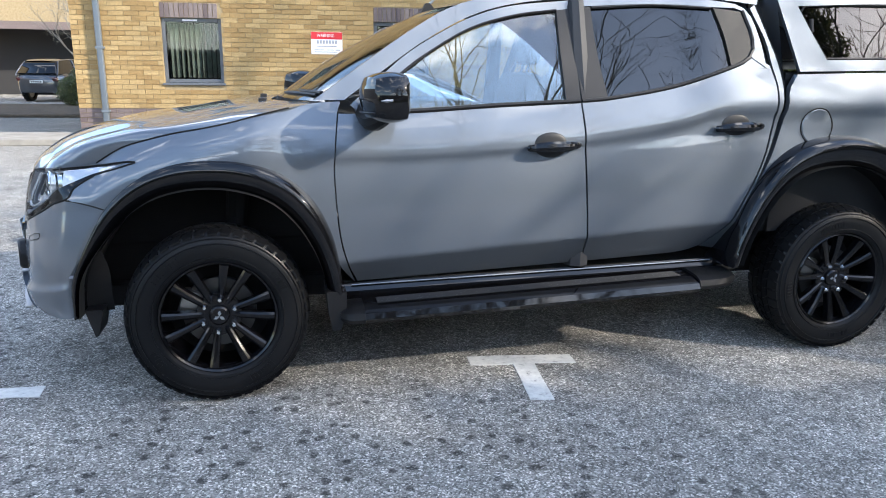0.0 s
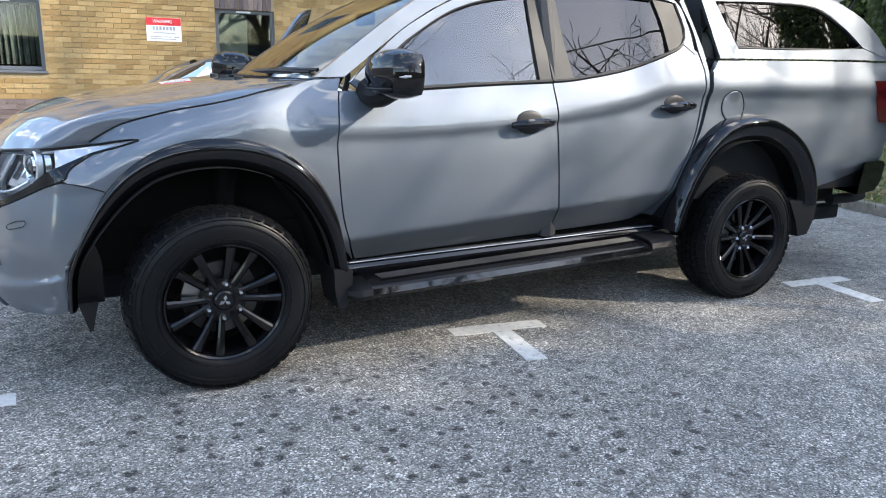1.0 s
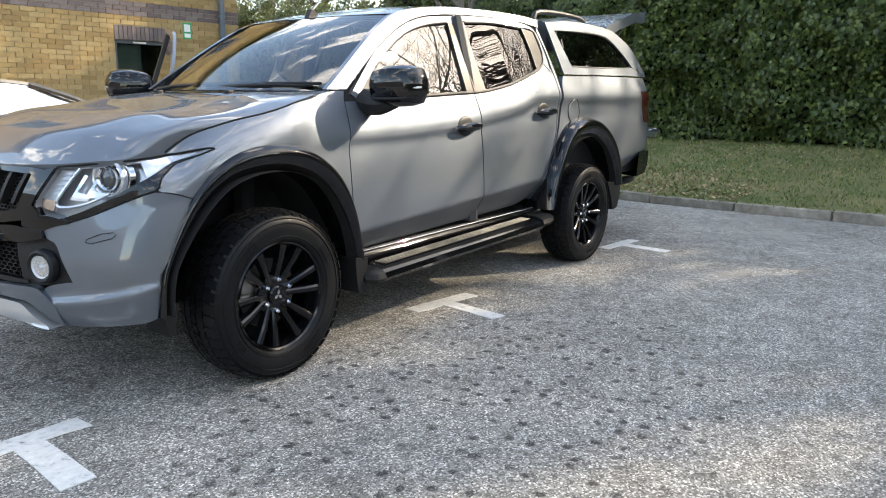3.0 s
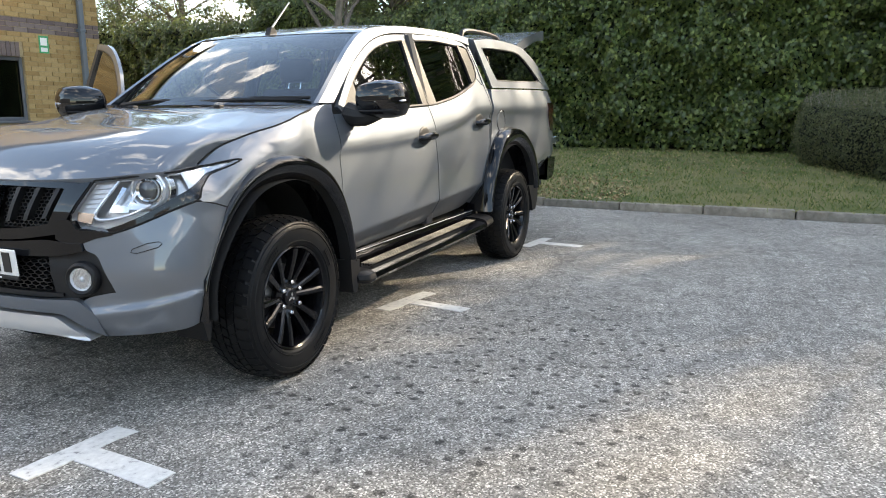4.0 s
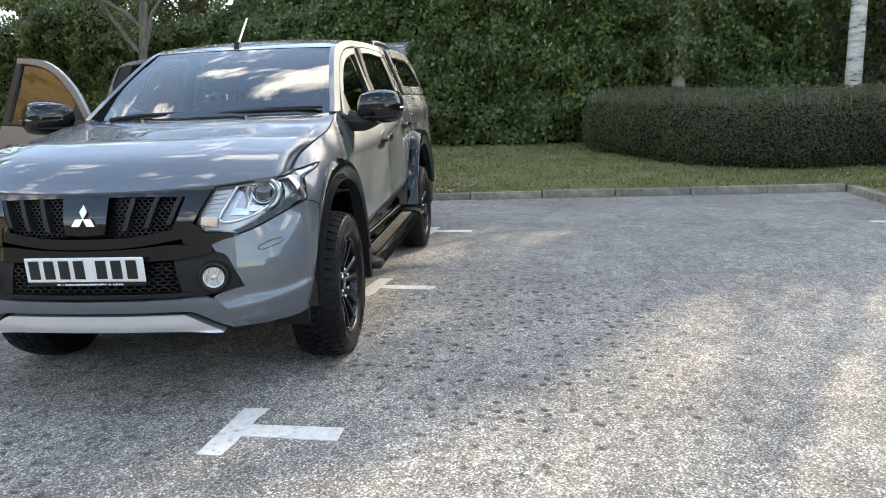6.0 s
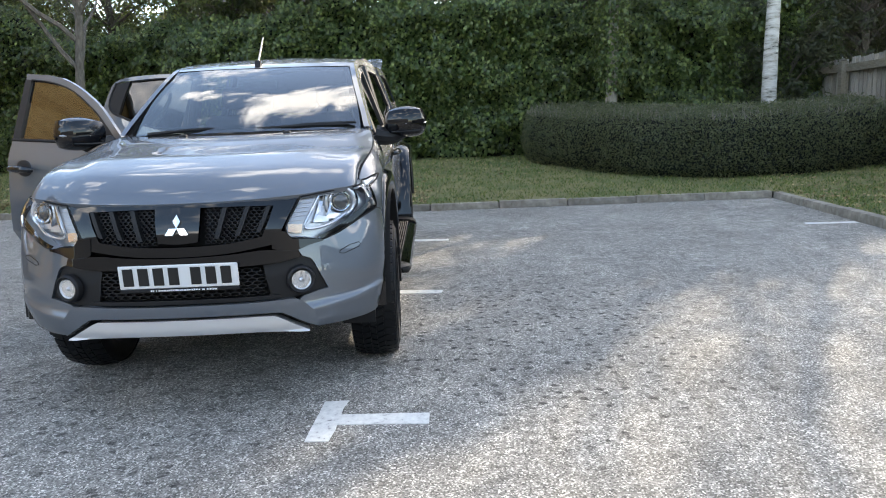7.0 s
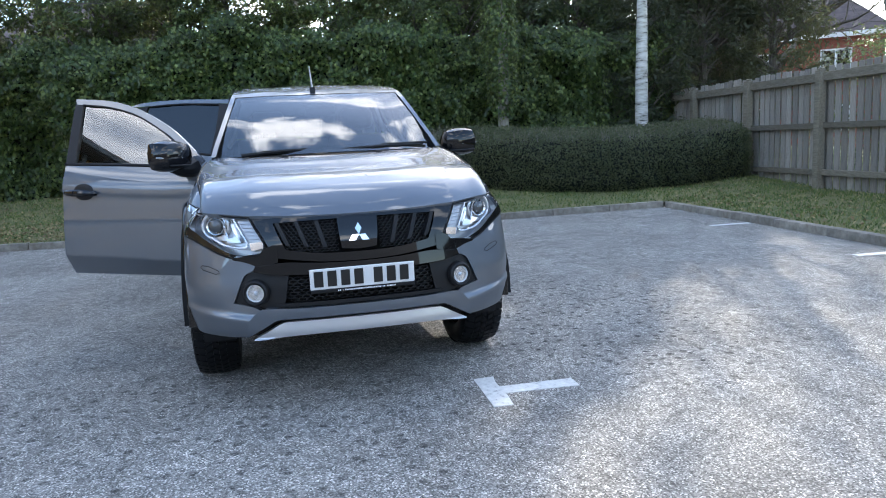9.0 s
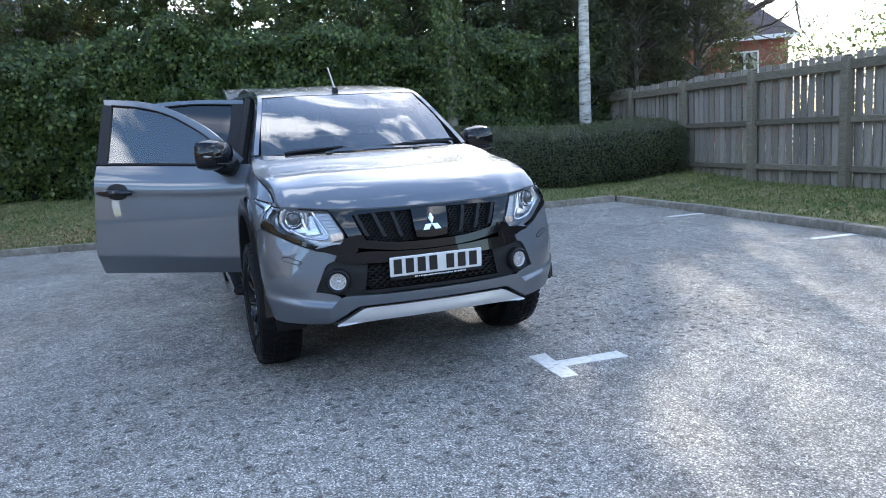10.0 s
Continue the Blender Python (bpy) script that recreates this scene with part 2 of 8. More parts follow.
p.color(band).bump(p.noise(14, 4, 0.6, vec), 0.4, 0.01)
M["birch"] = p.m

p = Mat("weathered_fence", (0.25, 0.2, 0.15), 0.85)
vec = p.place(9, 9, 0.7)
wood = p.ramp(p.noise(9, 6, 0.7, vec), (0.25, (0.155, 0.135, 0.11)), (0.5, (0.29, 0.26, 0.222)), (0.8, (0.44, 0.405, 0.36)))
tone = p.ramp(p.random(), (0.0, g3(0.7)), (1.0, g3(1.25)))
p.color(p.mix(wood, tone, 1.0, "MULTIPLY")).bump(p.noise(30, 4, 0.6, vec), 0.35, 0.006)
M["fence"] = p.m
p = Mat("mossy_fence_timber", (0.2, 0.2, 0.14), 0.9)
vec = p.place(1.2, 6, 6)
wood = p.ramp(p.noise(7, 6, 0.7, vec), (0.25, (0.10, 0.088, 0.062)), (0.55, (0.19, 0.165, 0.122)), (0.85, (0.285, 0.25, 0.195)))
p.color(p.mix(wood, p.ramp(p.random(), (0.0, g3(0.75)), (1.0, g3(1.2))), 1.0, "MULTIPLY")).bump(p.noise(26, 4, 0.6, vec), 0.4, 0.006)
M["fence_rail"] = p.m

p = Mat("kerb_concrete", (0.33, 0.31, 0.28), 0.9)
vec = p.place()
dirt = p.ramp(p.noise(6, 6, 0.7, vec), (0.3, (0.12, 0.105, 0.082)), (0.7, (0.33, 0.30, 0.25)))
p.color(p.mix(dirt, p.ramp(p.random(), (0.0, g3(0.8)), (1.0, g3(1.15))), 1.0, "MULTIPLY")).bump(p.noise(90, 4, 0.6, vec), 0.4, 0.005)
M["kerb"] = p.m


def brick_mat(name, a, b, c):
    q = Mat(name, b, 0.85)
    v = q.place()
    base = q.ramp(q.random(), (0.0, a), (0.5, b), (1.0, c))
    grain = q.ramp(q.noise(30, 5, 0.7, v), (0.3, g3(0.8)), (0.7, g3(1.12)))
    q.color(q.mix(base, grain, 1.0, "MULTIPLY")).bump(q.noise(80, 4, 0.6, v), 0.4, 0.004)
    return q


M["brick"] = brick_mat("buff_brick", (0.265, 0.168, 0.066), (0.35, 0.236, 0.10), (0.41, 0.29, 0.135)).m
def by_island(q):
    for n in list(q.t.nodes):
        if n.bl_idname == "ShaderNodeObjectInfo":
            geo = q.node("ShaderNodeNewGeometry")
            for lk in list(n.outputs["Random"].links):
                q.link(geo.outputs["Random Per Island"], lk.to_socket)
    return q.m


M["brick_joined"] = by_island(brick_mat("buff_brick_joined", (0.265, 0.168, 0.066), (0.35, 0.236, 0.10), (0.41, 0.29, 0.135)))
M["dark_brick"] = brick_mat("dark_engineering_brick", (0.10, 0.075, 0.075), (0.15, 0.115, 0.11), (0.2, 0.16, 0.15)).m
M["dark_brick_joined"] = by_island(brick_mat("dark_brick_joined", (0.10, 0.075, 0.075), (0.15, 0.115, 0.11), (0.2, 0.16, 0.15)))
p = Mat("mortar", (0.42, 0.33, 0.2), 0.95)
p.color(p.ramp(p.noise(12, 5, 0.6), (0.3, (0.27, 0.2, 0.11)), (0.7, (0.37, 0.29, 0.17))))
M["mortar"] = p.m
p = Mat("red_brick_wall", (0.3, 0.1, 0.07), 0.9)
br = p.node("ShaderNodeTexBrick", Scale=4.4)
br.inputs["Color1"].default_value, br.inputs["Color2"].default_value = (0.33, 0.10, 0.07, 1), (0.25, 0.075, 0.055, 1)
br.inputs["Mortar"].default_value, br.inputs["Mortar Size"].default_value = (0.3, 0.25, 0.2, 1), 0.012
tc = p.node("ShaderNodeTexCoord")
mp = p.node("ShaderNodeMapping", Rotation=(radians(90), 0, 0))
p.link(tc.outputs["Object"], mp.inputs["Vector"]), p.link(mp.outputs["Vector"], br.inputs["Vector"])
p.color(br.outputs["Color"])
M["red_brick"] = p.m
p = Mat("roof_tile", (0.12, 0.085, 0.08), 0.85)
p.color(p.ramp(p.noise(3, 5, 0.6), (0.3, (0.08, 0.06, 0.06)), (0.7, (0.16, 0.12, 0.11))))
M["roof"] = p.m
M["frame"] = Mat("grey_window_frame", (0.10, 0.11, 0.125), 0.4).m
M["pipe"] = Mat("grey_downpipe", (0.12, 0.145, 0.17), 0.5).m
M["upvc"] = Mat("white_upvc", (0.8, 0.8, 0.8), 0.3).m
p = Mat("blind_fabric", (0.2, 0.22, 0.2), 0.8)
p.color(p.ramp(p.noise(4, 3), (0.3, (0.15, 0.165, 0.155)), (0.7, (0.24, 0.26, 0.24))))
M["blind"] = p.m
M["pane"] = sheet_glass("office_glass", (0.66, 0.72, 0.70), 1.48)
# near black for rooms and the deep entrance: the dimness is in the colour
M["interior_shade"] = Mat("interior_shade", (0.03, 0.03, 0.032), 0.9).m
p = Mat("paving", (0.3, 0.28, 0.25), 0.9)
p.color(p.ramp(p.noise(3, 6, 0.6), (0.3, (0.22, 0.2, 0.175)), (0.7, (0.34, 0.32, 0.28))))
M["paving"] = p.m
p = Mat("bare_soil", (0.09, 0.065, 0.045), 0.95)
p.color(p.ramp(p.noise(9, 6, 0.7), (0.3, (0.05, 0.038, 0.028)), (0.7, (0.15, 0.115, 0.08)))).bump(p.noise(40, 5, 0.7), 0.8, 0.03)
M["soil"] = p.m


# ---- mesh helpers ----
def finish(bm, smooth=True, angle=32):
    bmesh.ops.remove_doubles(bm, verts=bm.verts, dist=1e-5)
    for fc in bm.faces:
        fc.smooth = smooth
    lim = radians(angle)
    for e in bm.edges:
        if len(e.link_faces) == 2 and e.calc_face_angle(0.0) > lim:
            e.smooth = False


def mesh_of(name, bm, material, smooth=True, angle=32):
    finish(bm, smooth, angle)
    me = bpy.data.meshes.new(name)
    bm.to_mesh(me)
    bm.free()
    me.materials.append(material)
    return me


def part(name, bm, material, parent=None, label="", smooth=True, angle=32):
    """One mesh object out of a bmesh, under its thing or part."""
    ob = new(name, mesh_of(name, bm, material, smooth, angle))
    if parent:
        ob.parent = parent
    return tagged(ob, label)


def shared(name, me, parent, m=None, label=""):
    ob = new(name, me)
    ob.parent = parent
    if m is not None:
        ob.matrix_basis = m
    return tagged(ob, label)


def thing(name, label, category, at=None, group="", kind=""):
    ob = new(name)
    ob.empty_display_size = 0.2
    if at is not None:
        ob.matrix_world = at
    return tagged(ob, label, category, group, kind)


def box(bm, lo, hi, bevel=0.0, segs=2, m=None):
    res = bmesh.ops.create_cube(bm, size=1.0)
    vs = res["verts"]
    c, s = [(a + b) / 2 for a, b in zip(lo, hi)], [max(b - a, 1e-4) for a, b in zip(lo, hi)]
    bmesh.ops.scale(bm, vec=s, verts=vs)
    bmesh.ops.translate(bm, vec=c, verts=vs)
    if bevel:
        es = list({e for v in vs for e in v.link_edges})
        out = bmesh.ops.bevel(bm, geom=es, offset=bevel, segments=segs, affect="EDGES", profile=0.5)
        vs = list({v for f_ in out["faces"] for v in f_.verts} | {v for v in vs if v.is_valid})
    if m is not None:
        bmesh.ops.transform(bm, matrix=m, verts=[v for v in vs if v.is_valid])
    return bm


def boxed(lo, hi, bevel=0.0, segs=2, m=None):
    return box(bmesh.new(), lo, hi, bevel, segs, m)


def tube(bm, pts, radii, sides=8, cap=True):
    """A round bar along points, with a radius at each."""
    pts = [Vector(q) for q in pts]
    if isinstance(radii, (int, float)):
        radii = [radii] * len(pts)
    rings = []
    up = Vector((0, 0, 1))
    for i, q in enumerate(pts):
        d = (pts[min(i + 1, len(pts) - 1)] - pts[max(i - 1, 0)]).normalized()
        a = d.cross(up if abs(d.z) < 0.95 else Vector((1, 0, 0))).normalized()
        b = a.cross(d)
        rings.append([bm.verts.new(q + (a * math.cos(k * 2 * math.pi / sides) + b * math.sin(k * 2 * math.pi / sides)) * radii[i]) for k in range(sides)])
    for r0, r1 in zip(rings, rings[1:]):
        for k in range(sides):
            bm.faces.new((r0[k], r0[(k + 1) % sides], r1[(k + 1) % sides], r1[k]))
    if cap:
        bm.faces.new(rings[0][::-1]), bm.faces.new(rings[-1])
    return bm


def lathe(bm, profile, n=48, axis="y", closed=False):
    """Turn (radius, along) points round the y axis."""
    rings = []
    for r, a in profile:
        rings.append([bm.verts.new((r * math.cos(k * 2 * math.pi / n), a, r * math.sin(k * 2 * math.pi / n))) for k in range(n)])
    pairs = list(zip(rings, rings[1:] + ([rings[0]] if closed else [])))
    for r0, r1 in pairs[: len(rings) - (0 if closed else 1)]:
        for k in range(n):
            bm.faces.new((r0[k], r0[(k + 1) % n], r1[(k + 1) % n], r1[k]))
    return bm


def prism(bm, outline, depth, m=None):
    """A flat outline in x and z, made solid from y = 0 to depth."""
    a = [bm.verts.new((x, 0, z)) for x, z in outline]
    b = [bm.verts.new((x, depth, z)) for x, z in outline]
    bm.faces.new(a), bm.faces.new(b[::-1])
    for i in range(len(a)):
        j = (i + 1) % len(a)
        bm.faces.new((a[i], b[i], b[j], a[j]))
    if m is not None:
        bmesh.ops.transform(bm, matrix=m, verts=a + b)
    return bm


def cr(table, x):
    """A smooth curve through (x, value) rows."""
    if x <= table[0][0]:
        return table[0][1]
    if x >= table[-1][0]:
        return table[-1][1]
    i = next(k for k in range(len(table) - 1) if table[k + 1][0] >= x)
    x0, y0 = table[i]
    x1, y1 = table[i + 1]
    h = x1 - x0
    s = (y1 - y0) / h
    sl = (table[i][1] - table[i - 1][1]) / (table[i][0] - table[i - 1][0]) if i else s
    sr = (table[i + 2][1] - table[i + 1][1]) / (table[i + 2][0] - table[i + 1][0]) if i + 2 < len(table) else s
    m0 = 0 if sl * s <= 0 else 2 * sl * s / (sl + s)
    m1 = 0 if sr * s <= 0 else 2 * sr * s / (sr + s)
    t = (x - x0) / h
    return y0 * (2 * t**3 - 3 * t**2 + 1) + h * m0 * (t**3 - 2 * t**2 + t) + y1 * (3 * t**2 - 2 * t**3) + h * m1 * (t**3 - t**2)


def spaced(pts, n, smooth=True):
    """n + 1 points at even steps along a curve through pts (2D or 3D)."""
    pts = [Vector(q) for q in pts]
    if smooth and len(pts) > 2:
        fine = []
        for i in range(len(pts) - 1):
            p0 = pts[i - 1] if i else pts[0] * 2 - pts[1]
            p1, p2 = pts[i], pts[i + 1]
            p3 = pts[i + 2] if i + 2 < len(pts) else pts[-1] * 2 - pts[-2]
            for k in range(12):
                t = k / 12
                fine.append(0.5 * ((2 * p1) + (p2 - p0) * t + (2 * p0 - 5 * p1 + 4 * p2 - p3) * t * t + (3 * p1 - p0 - 3 * p2 + p3) * t**3))
        pts = fine + [pts[-1]]
    d = [0.0]
    for a, b in zip(pts, pts[1:]):
        d.append(d[-1] + (b - a).length)
    out, j = [], 0
    for k in range(n + 1):
        want = d[-1] * k / n
        while j < len(d) - 2 and d[j + 1] < want:
            j += 1
        seg = d[j + 1] - d[j]
        out.append(pts[j].lerp(pts[j + 1], (want - d[j]) / seg if seg > 1e-9 else 0))
    return out


def coons(bot, right, top, left, nu, nv):
    """A grid of 2D points between four edges; bot and top run left to right, left and right upwards."""
    b, t, l, r = spaced(bot, nu), spaced(top, nu), spaced(left, nv), spaced(right, nv)
    grid = []
    for j in range(nv + 1):
        v = j / nv
        row = []
        for i in range(nu + 1):
            u = i / nu
            q = (1 - v) * b[i] + v * t[i] + (1 - u) * l[j] + u * r[j]
            q = q - ((1 - u) * (1 - v) * b[0] + u * (1 - v) * b[-1] + (1 - u) * v * t[0] + u * v * t[-1])
            row.append(q)
        grid.append(row)
    return grid


def sheet(bm, grid, fn, rim=None):
    """A skin over a 2D grid, with its edge turned in by the vector rim."""
    vs = [[bm.verts.new(fn(q[0], q[1])) for q in row] for row in grid]
    for j in range(len(vs) - 1):
        for i in range(len(vs[0]) - 1):
            bm.faces.new((vs[j][i], vs[j][i + 1], vs[j + 1][i + 1], vs[j + 1][i]))
    if rim is not None:
        loop = vs[0] + [r[-1] for r in vs[1:]] + vs[-1][-2::-1] + [r[0] for r in vs[-2:0:-1]]
        inner = [bm.verts.new(v.co + (Vector(rim(v.co)) if callable(rim) else Vector(rim))) for v in loop]
        for k in range(len(loop)):
            k2 = (k + 1) % len(loop)
            bm.faces.new((loop[k], inner[k], inner[k2], loop[k2]))
    return bm


def slab(bm, grid, fn, thick):
    """A closed thin solid over a 2D grid; thick is the vector to its other face."""
    thick = Vector(thick)
    a = [[bm.verts.new(fn(q[0], q[1])) for q in row] for row in grid]
    b = [[bm.verts.new(v.co + thick) for v in row] for row in a]
    for j in range(len(a) - 1):
        for i in range(len(a[0]) - 1):
            bm.faces.new((a[j][i], a[j][i + 1], a[j + 1][i + 1], a[j + 1][i]))
            bm.faces.new((b[j][i], b[j + 1][i], b[j + 1][i + 1], b[j][i + 1]))

    def ring(g):
        return g[0] + [r[-1] for r in g[1:]] + g[-1][-2::-1] + [r[0] for r in g[-2:0:-1]]

    ra, rb = ring(a), ring(b)
    for k in range(len(ra)):
        k2 = (k + 1) % len(ra)
        bm.faces.new((ra[k], rb[k], rb[k2], ra[k2]))
    bmesh.ops.recalc_face_normals(bm, faces=bm.faces)
    return bm


def flip_y(bm):
    bmesh.ops.scale(bm, vec=(1, -1, 1), verts=bm.verts)
    bmesh.ops.reverse_faces(bm, faces=bm.faces)
    return bm


# ---- the car park: ground, markings, kerbs ----
CORNER = Vector((6.33, -5.97, 0))
TH = radians(-4.9)
U, V = Vector((math.cos(TH), math.sin(TH), 0)), Vector((-math.sin(TH), math.cos(TH), 0))


def lot(a, b, z=0.0):
    """A place by its steps along the two kerbs from their corner."""
    return CORNER + U * a + V * b + Vector((0, 0, z))


def kerb_bend(b):
    """How far the back kerb swings in from its straight line."""
    if b <= 0:
        return 0.0
    f = max(0.0, min(1.0, (b - 5.2) / 4.8))
    return -0.078 * min(b, 6.4) * (1 - f * f * (3 - 2 * f))


bm = bmesh.new()
steps = [-2500, -400, -120, -60, -30, -15, 0, 15, 30, 60, 120, 400, 2500]
gv = [[bm.verts.new((x, y, 0)) for x in steps] for y in steps]
for j in range(len(steps) - 1):
    for i in range(len(steps) - 1):
        bm.faces.new((gv[j][i], gv[j][i + 1], gv[j + 1][i + 1], gv[j + 1][i]))
ground = part("ground", bm, M["asphalt"], smooth=False)
tagged(ground, "worn grey asphalt car park with dark drip stains", "ground", kind="structure")


def marking(name, outline, label):
    b = bmesh.new()
    a = [b.verts.new((x, y, 0.004)) for x, y in outline]
    b.faces.new(a)
    res = bmesh.ops.extrude_face_region(b, geom=b.faces[:])
    bmesh.ops.translate(b, vec=(0, 0, -0.004), verts=[v for v in res["geom"] if isinstance(v, bmesh.types.BMVert)])
    bmesh.ops.recalc_face_normals(b, faces=b.faces)
    ob = part(name, b, M["road_paint"], smooth=False)
    return tagged(ob, label, "road marking", "bay markings", "structure")


def bay_t(x, y, ang, bar, stem, wide, seed):
    """A painted T: a bar, and a stem towards the lane, with rough ends."""
    rng = random.Random(seed)
    c, s = math.cos(ang), math.sin(ang)

    def at(a, b):
        a, b = a + rng.uniform(-0.006, 0.006), b + rng.uniform(-0.006, 0.006)
        return (x + a * c - b * s, y + a * s + b * c)

    h, w = bar / 2, wide / 2
    pts = [(-h, -w), (-h * 0.5, -w), (-w, -w), (-w, -stem * 0.5), (-w, -stem), (w, -stem), (w, -stem * 0.5), (w, -w), (h * 0.6, -w), (h, -w), (h, w), (h * 0.3, w), (-h * 0.4, w), (-h, w)]
    marking("bay_marking", [at(*q) for q in pts], "worn white painted T of a parking bay")


bay_t(-0.975, -0.612, radians(-3.5), 0.42, 0.44, 0.105, 1)
bay_t(1.385, -0.70, radians(-7), 0.52, 0.44, 0.105, 2)
bay_t(3.78, -0.80, radians(-6), 0.52, 0.44, 0.105, 3)
bay_t(-3.5, -0.42, radians(-8), 0.52, 0.46, 0.105, 4)
for ax in (3.84, 1.22, -1.4, -4.0):
    q0 = CORNER + U * ((ax - CORNER.x) / U.x)
    pts = []
    for da, db in ((-0.05, 0.03), (0.05, 0.03), (0.05, 0.58), (-0.05, 0.58)):
        w = q0 + U * da + V * db
        pts.append((w.x, w.y))
    marking("bay_line", pts, "short white painted line at the kerb")

# kerb stones, each its own piece
kerb_bm = boxed((0, 0, -0.12), (0.972, 0.125, 0.10), 0.014, 2)
kerb_me = mesh_of("kerb_stone", kerb_bm, M["kerb"])
kerb_back = tagged(thing("kerb_back", "weathered concrete kerb along the grass bank", "kerb"), kind="structure")
kerb_side = tagged(thing("kerb_side", "weathered concrete kerb along the fence strip", "kerb"), kind="structure")
rng = random.Random(5)
for k in range(22):
    b0 = 0.22 + (k - 0.22) * 0.985 if k else 0.01
    swing = kerb_bend(b0 + 0.98) - kerb_bend(b0)
    m = Matrix.Translation(lot(kerb_bend(b0), b0)) @ Matrix.Rotation(TH + radians(90) - math.atan2(swing, 0.98), 4, "Z") @ Matrix.Scale(-1, 4, (0, 1, 0))
    shared("kerb_stone", kerb_me, kerb_back, m @ pose(0, rng.uniform(-0.006, 0.006), rng.uniform(-0.008, 0.006), 0, 0, rng.uniform(-0.4, 0.4)))
for k in range(20):
    m = Matrix.Translation(lot(-0.02 - k * 0.985, 0.0)) @ Matrix.Rotation(TH + radians(180), 4, "Z")
    shared("kerb_stone", kerb_me, kerb_side, m @ pose(0, rng.uniform(-0.006, 0.006), rng.uniform(-0.008, 0.006), 0, 0, rng.uniform(-0.4, 0.4)))


def bank(a, b):
    """The height of the grass behind the kerbs."""
    d1, d2 = max(0.0, min(a, 6.5)), max(0.0, min(-b, 5.0))
    n = noise.noise((a * 0.7, b * 0.7, 3.1)) * 0.03 + noise.noise((a * 2.6, b * 2.6, 8.0)) * 0.014
    return 0.075 + 0.068 * d1 + 0.02 * d2 + n * min(1.0, max(d1, d2))


def on_bank(a, b, up=0.0):
    return lot(a + kerb_bend(b) * max(0.0, 1 - max(a, 0) / 5.0), b, bank(a, b) + up)


bm = bmesh.new()


def bank_grid(a0, a1, na, b0, b1, nb):
    rows = []
    for j in range(nb + 1):
        row = []
        for i in range(na + 1):
            a, b = a0 + (a1 - a0) * i / na, b0 + (b1 - b0) * j / nb
            row.append(bm.verts.new(on_bank(a, b)))
        rows.append(row)
    for j in range(nb):
        for i in range(na):
            bm.faces.new((rows[j][i], rows[j][i + 1], rows[j + 1][i + 1], rows[j + 1][i]))


bank_grid(0.12, 12.12, 48, 0, 20, 80)
bank_grid(-18, 0.12, 60, -8, -0.12, 32)
bank_grid(0.12, 12.12, 48, -8, 0, 32)
grass_bank = part("grass_bank", bm, M["grass_ground"])
tagged(grass_bank, "patchy winter grass bank, worn to straw near the kerb", "lawn", kind="structure")


def quads(name, centres, normals, ups, lengths, widths, material, fold=0.25):
    """Many small leaves, each a folded four-cornered blade, in one mesh."""
    c, n, u = (np.asarray(q, float) for q in (centres, normals, ups))
    n /= np.linalg.norm(n, axis=1)[:, None] + 1e-9
    s = np.cross(u, n)
    s /= np.linalg.norm(s, axis=1)[:, None] + 1e-9
    u = np.cross(n, s)
    L, W = np.asarray(lengths)[:, None], np.asarray(widths)[:, None]
    v = np.stack([c - u * L / 2, c + s * W / 2 + n * W * fold, c + u * L / 2, c - s * W / 2 + n * W * fold], 1).reshape(-1, 3)
    k = np.arange(len(c)) * 4
    faces = np.concatenate([np.stack([k, k + 1, k + 2], 1), np.stack([k, k + 2, k + 3], 1)])
    me = bpy.data.meshes.new(name)
    me.vertices.add(len(v)), me.vertices.foreach_set("co", v.ravel())
    me.loops.add(faces.size), me.loops.foreach_set("vertex_index", faces.ravel().astype(np.int32))
    me.polygons.add(len(faces))
    me.polygons.foreach_set("loop_start", np.arange(0, faces.size, 3, dtype=np.int32))
    me.update(calc_edges=True)
    me.materials.append(material)
    return new(name, me)


R = np.random.RandomState(7)


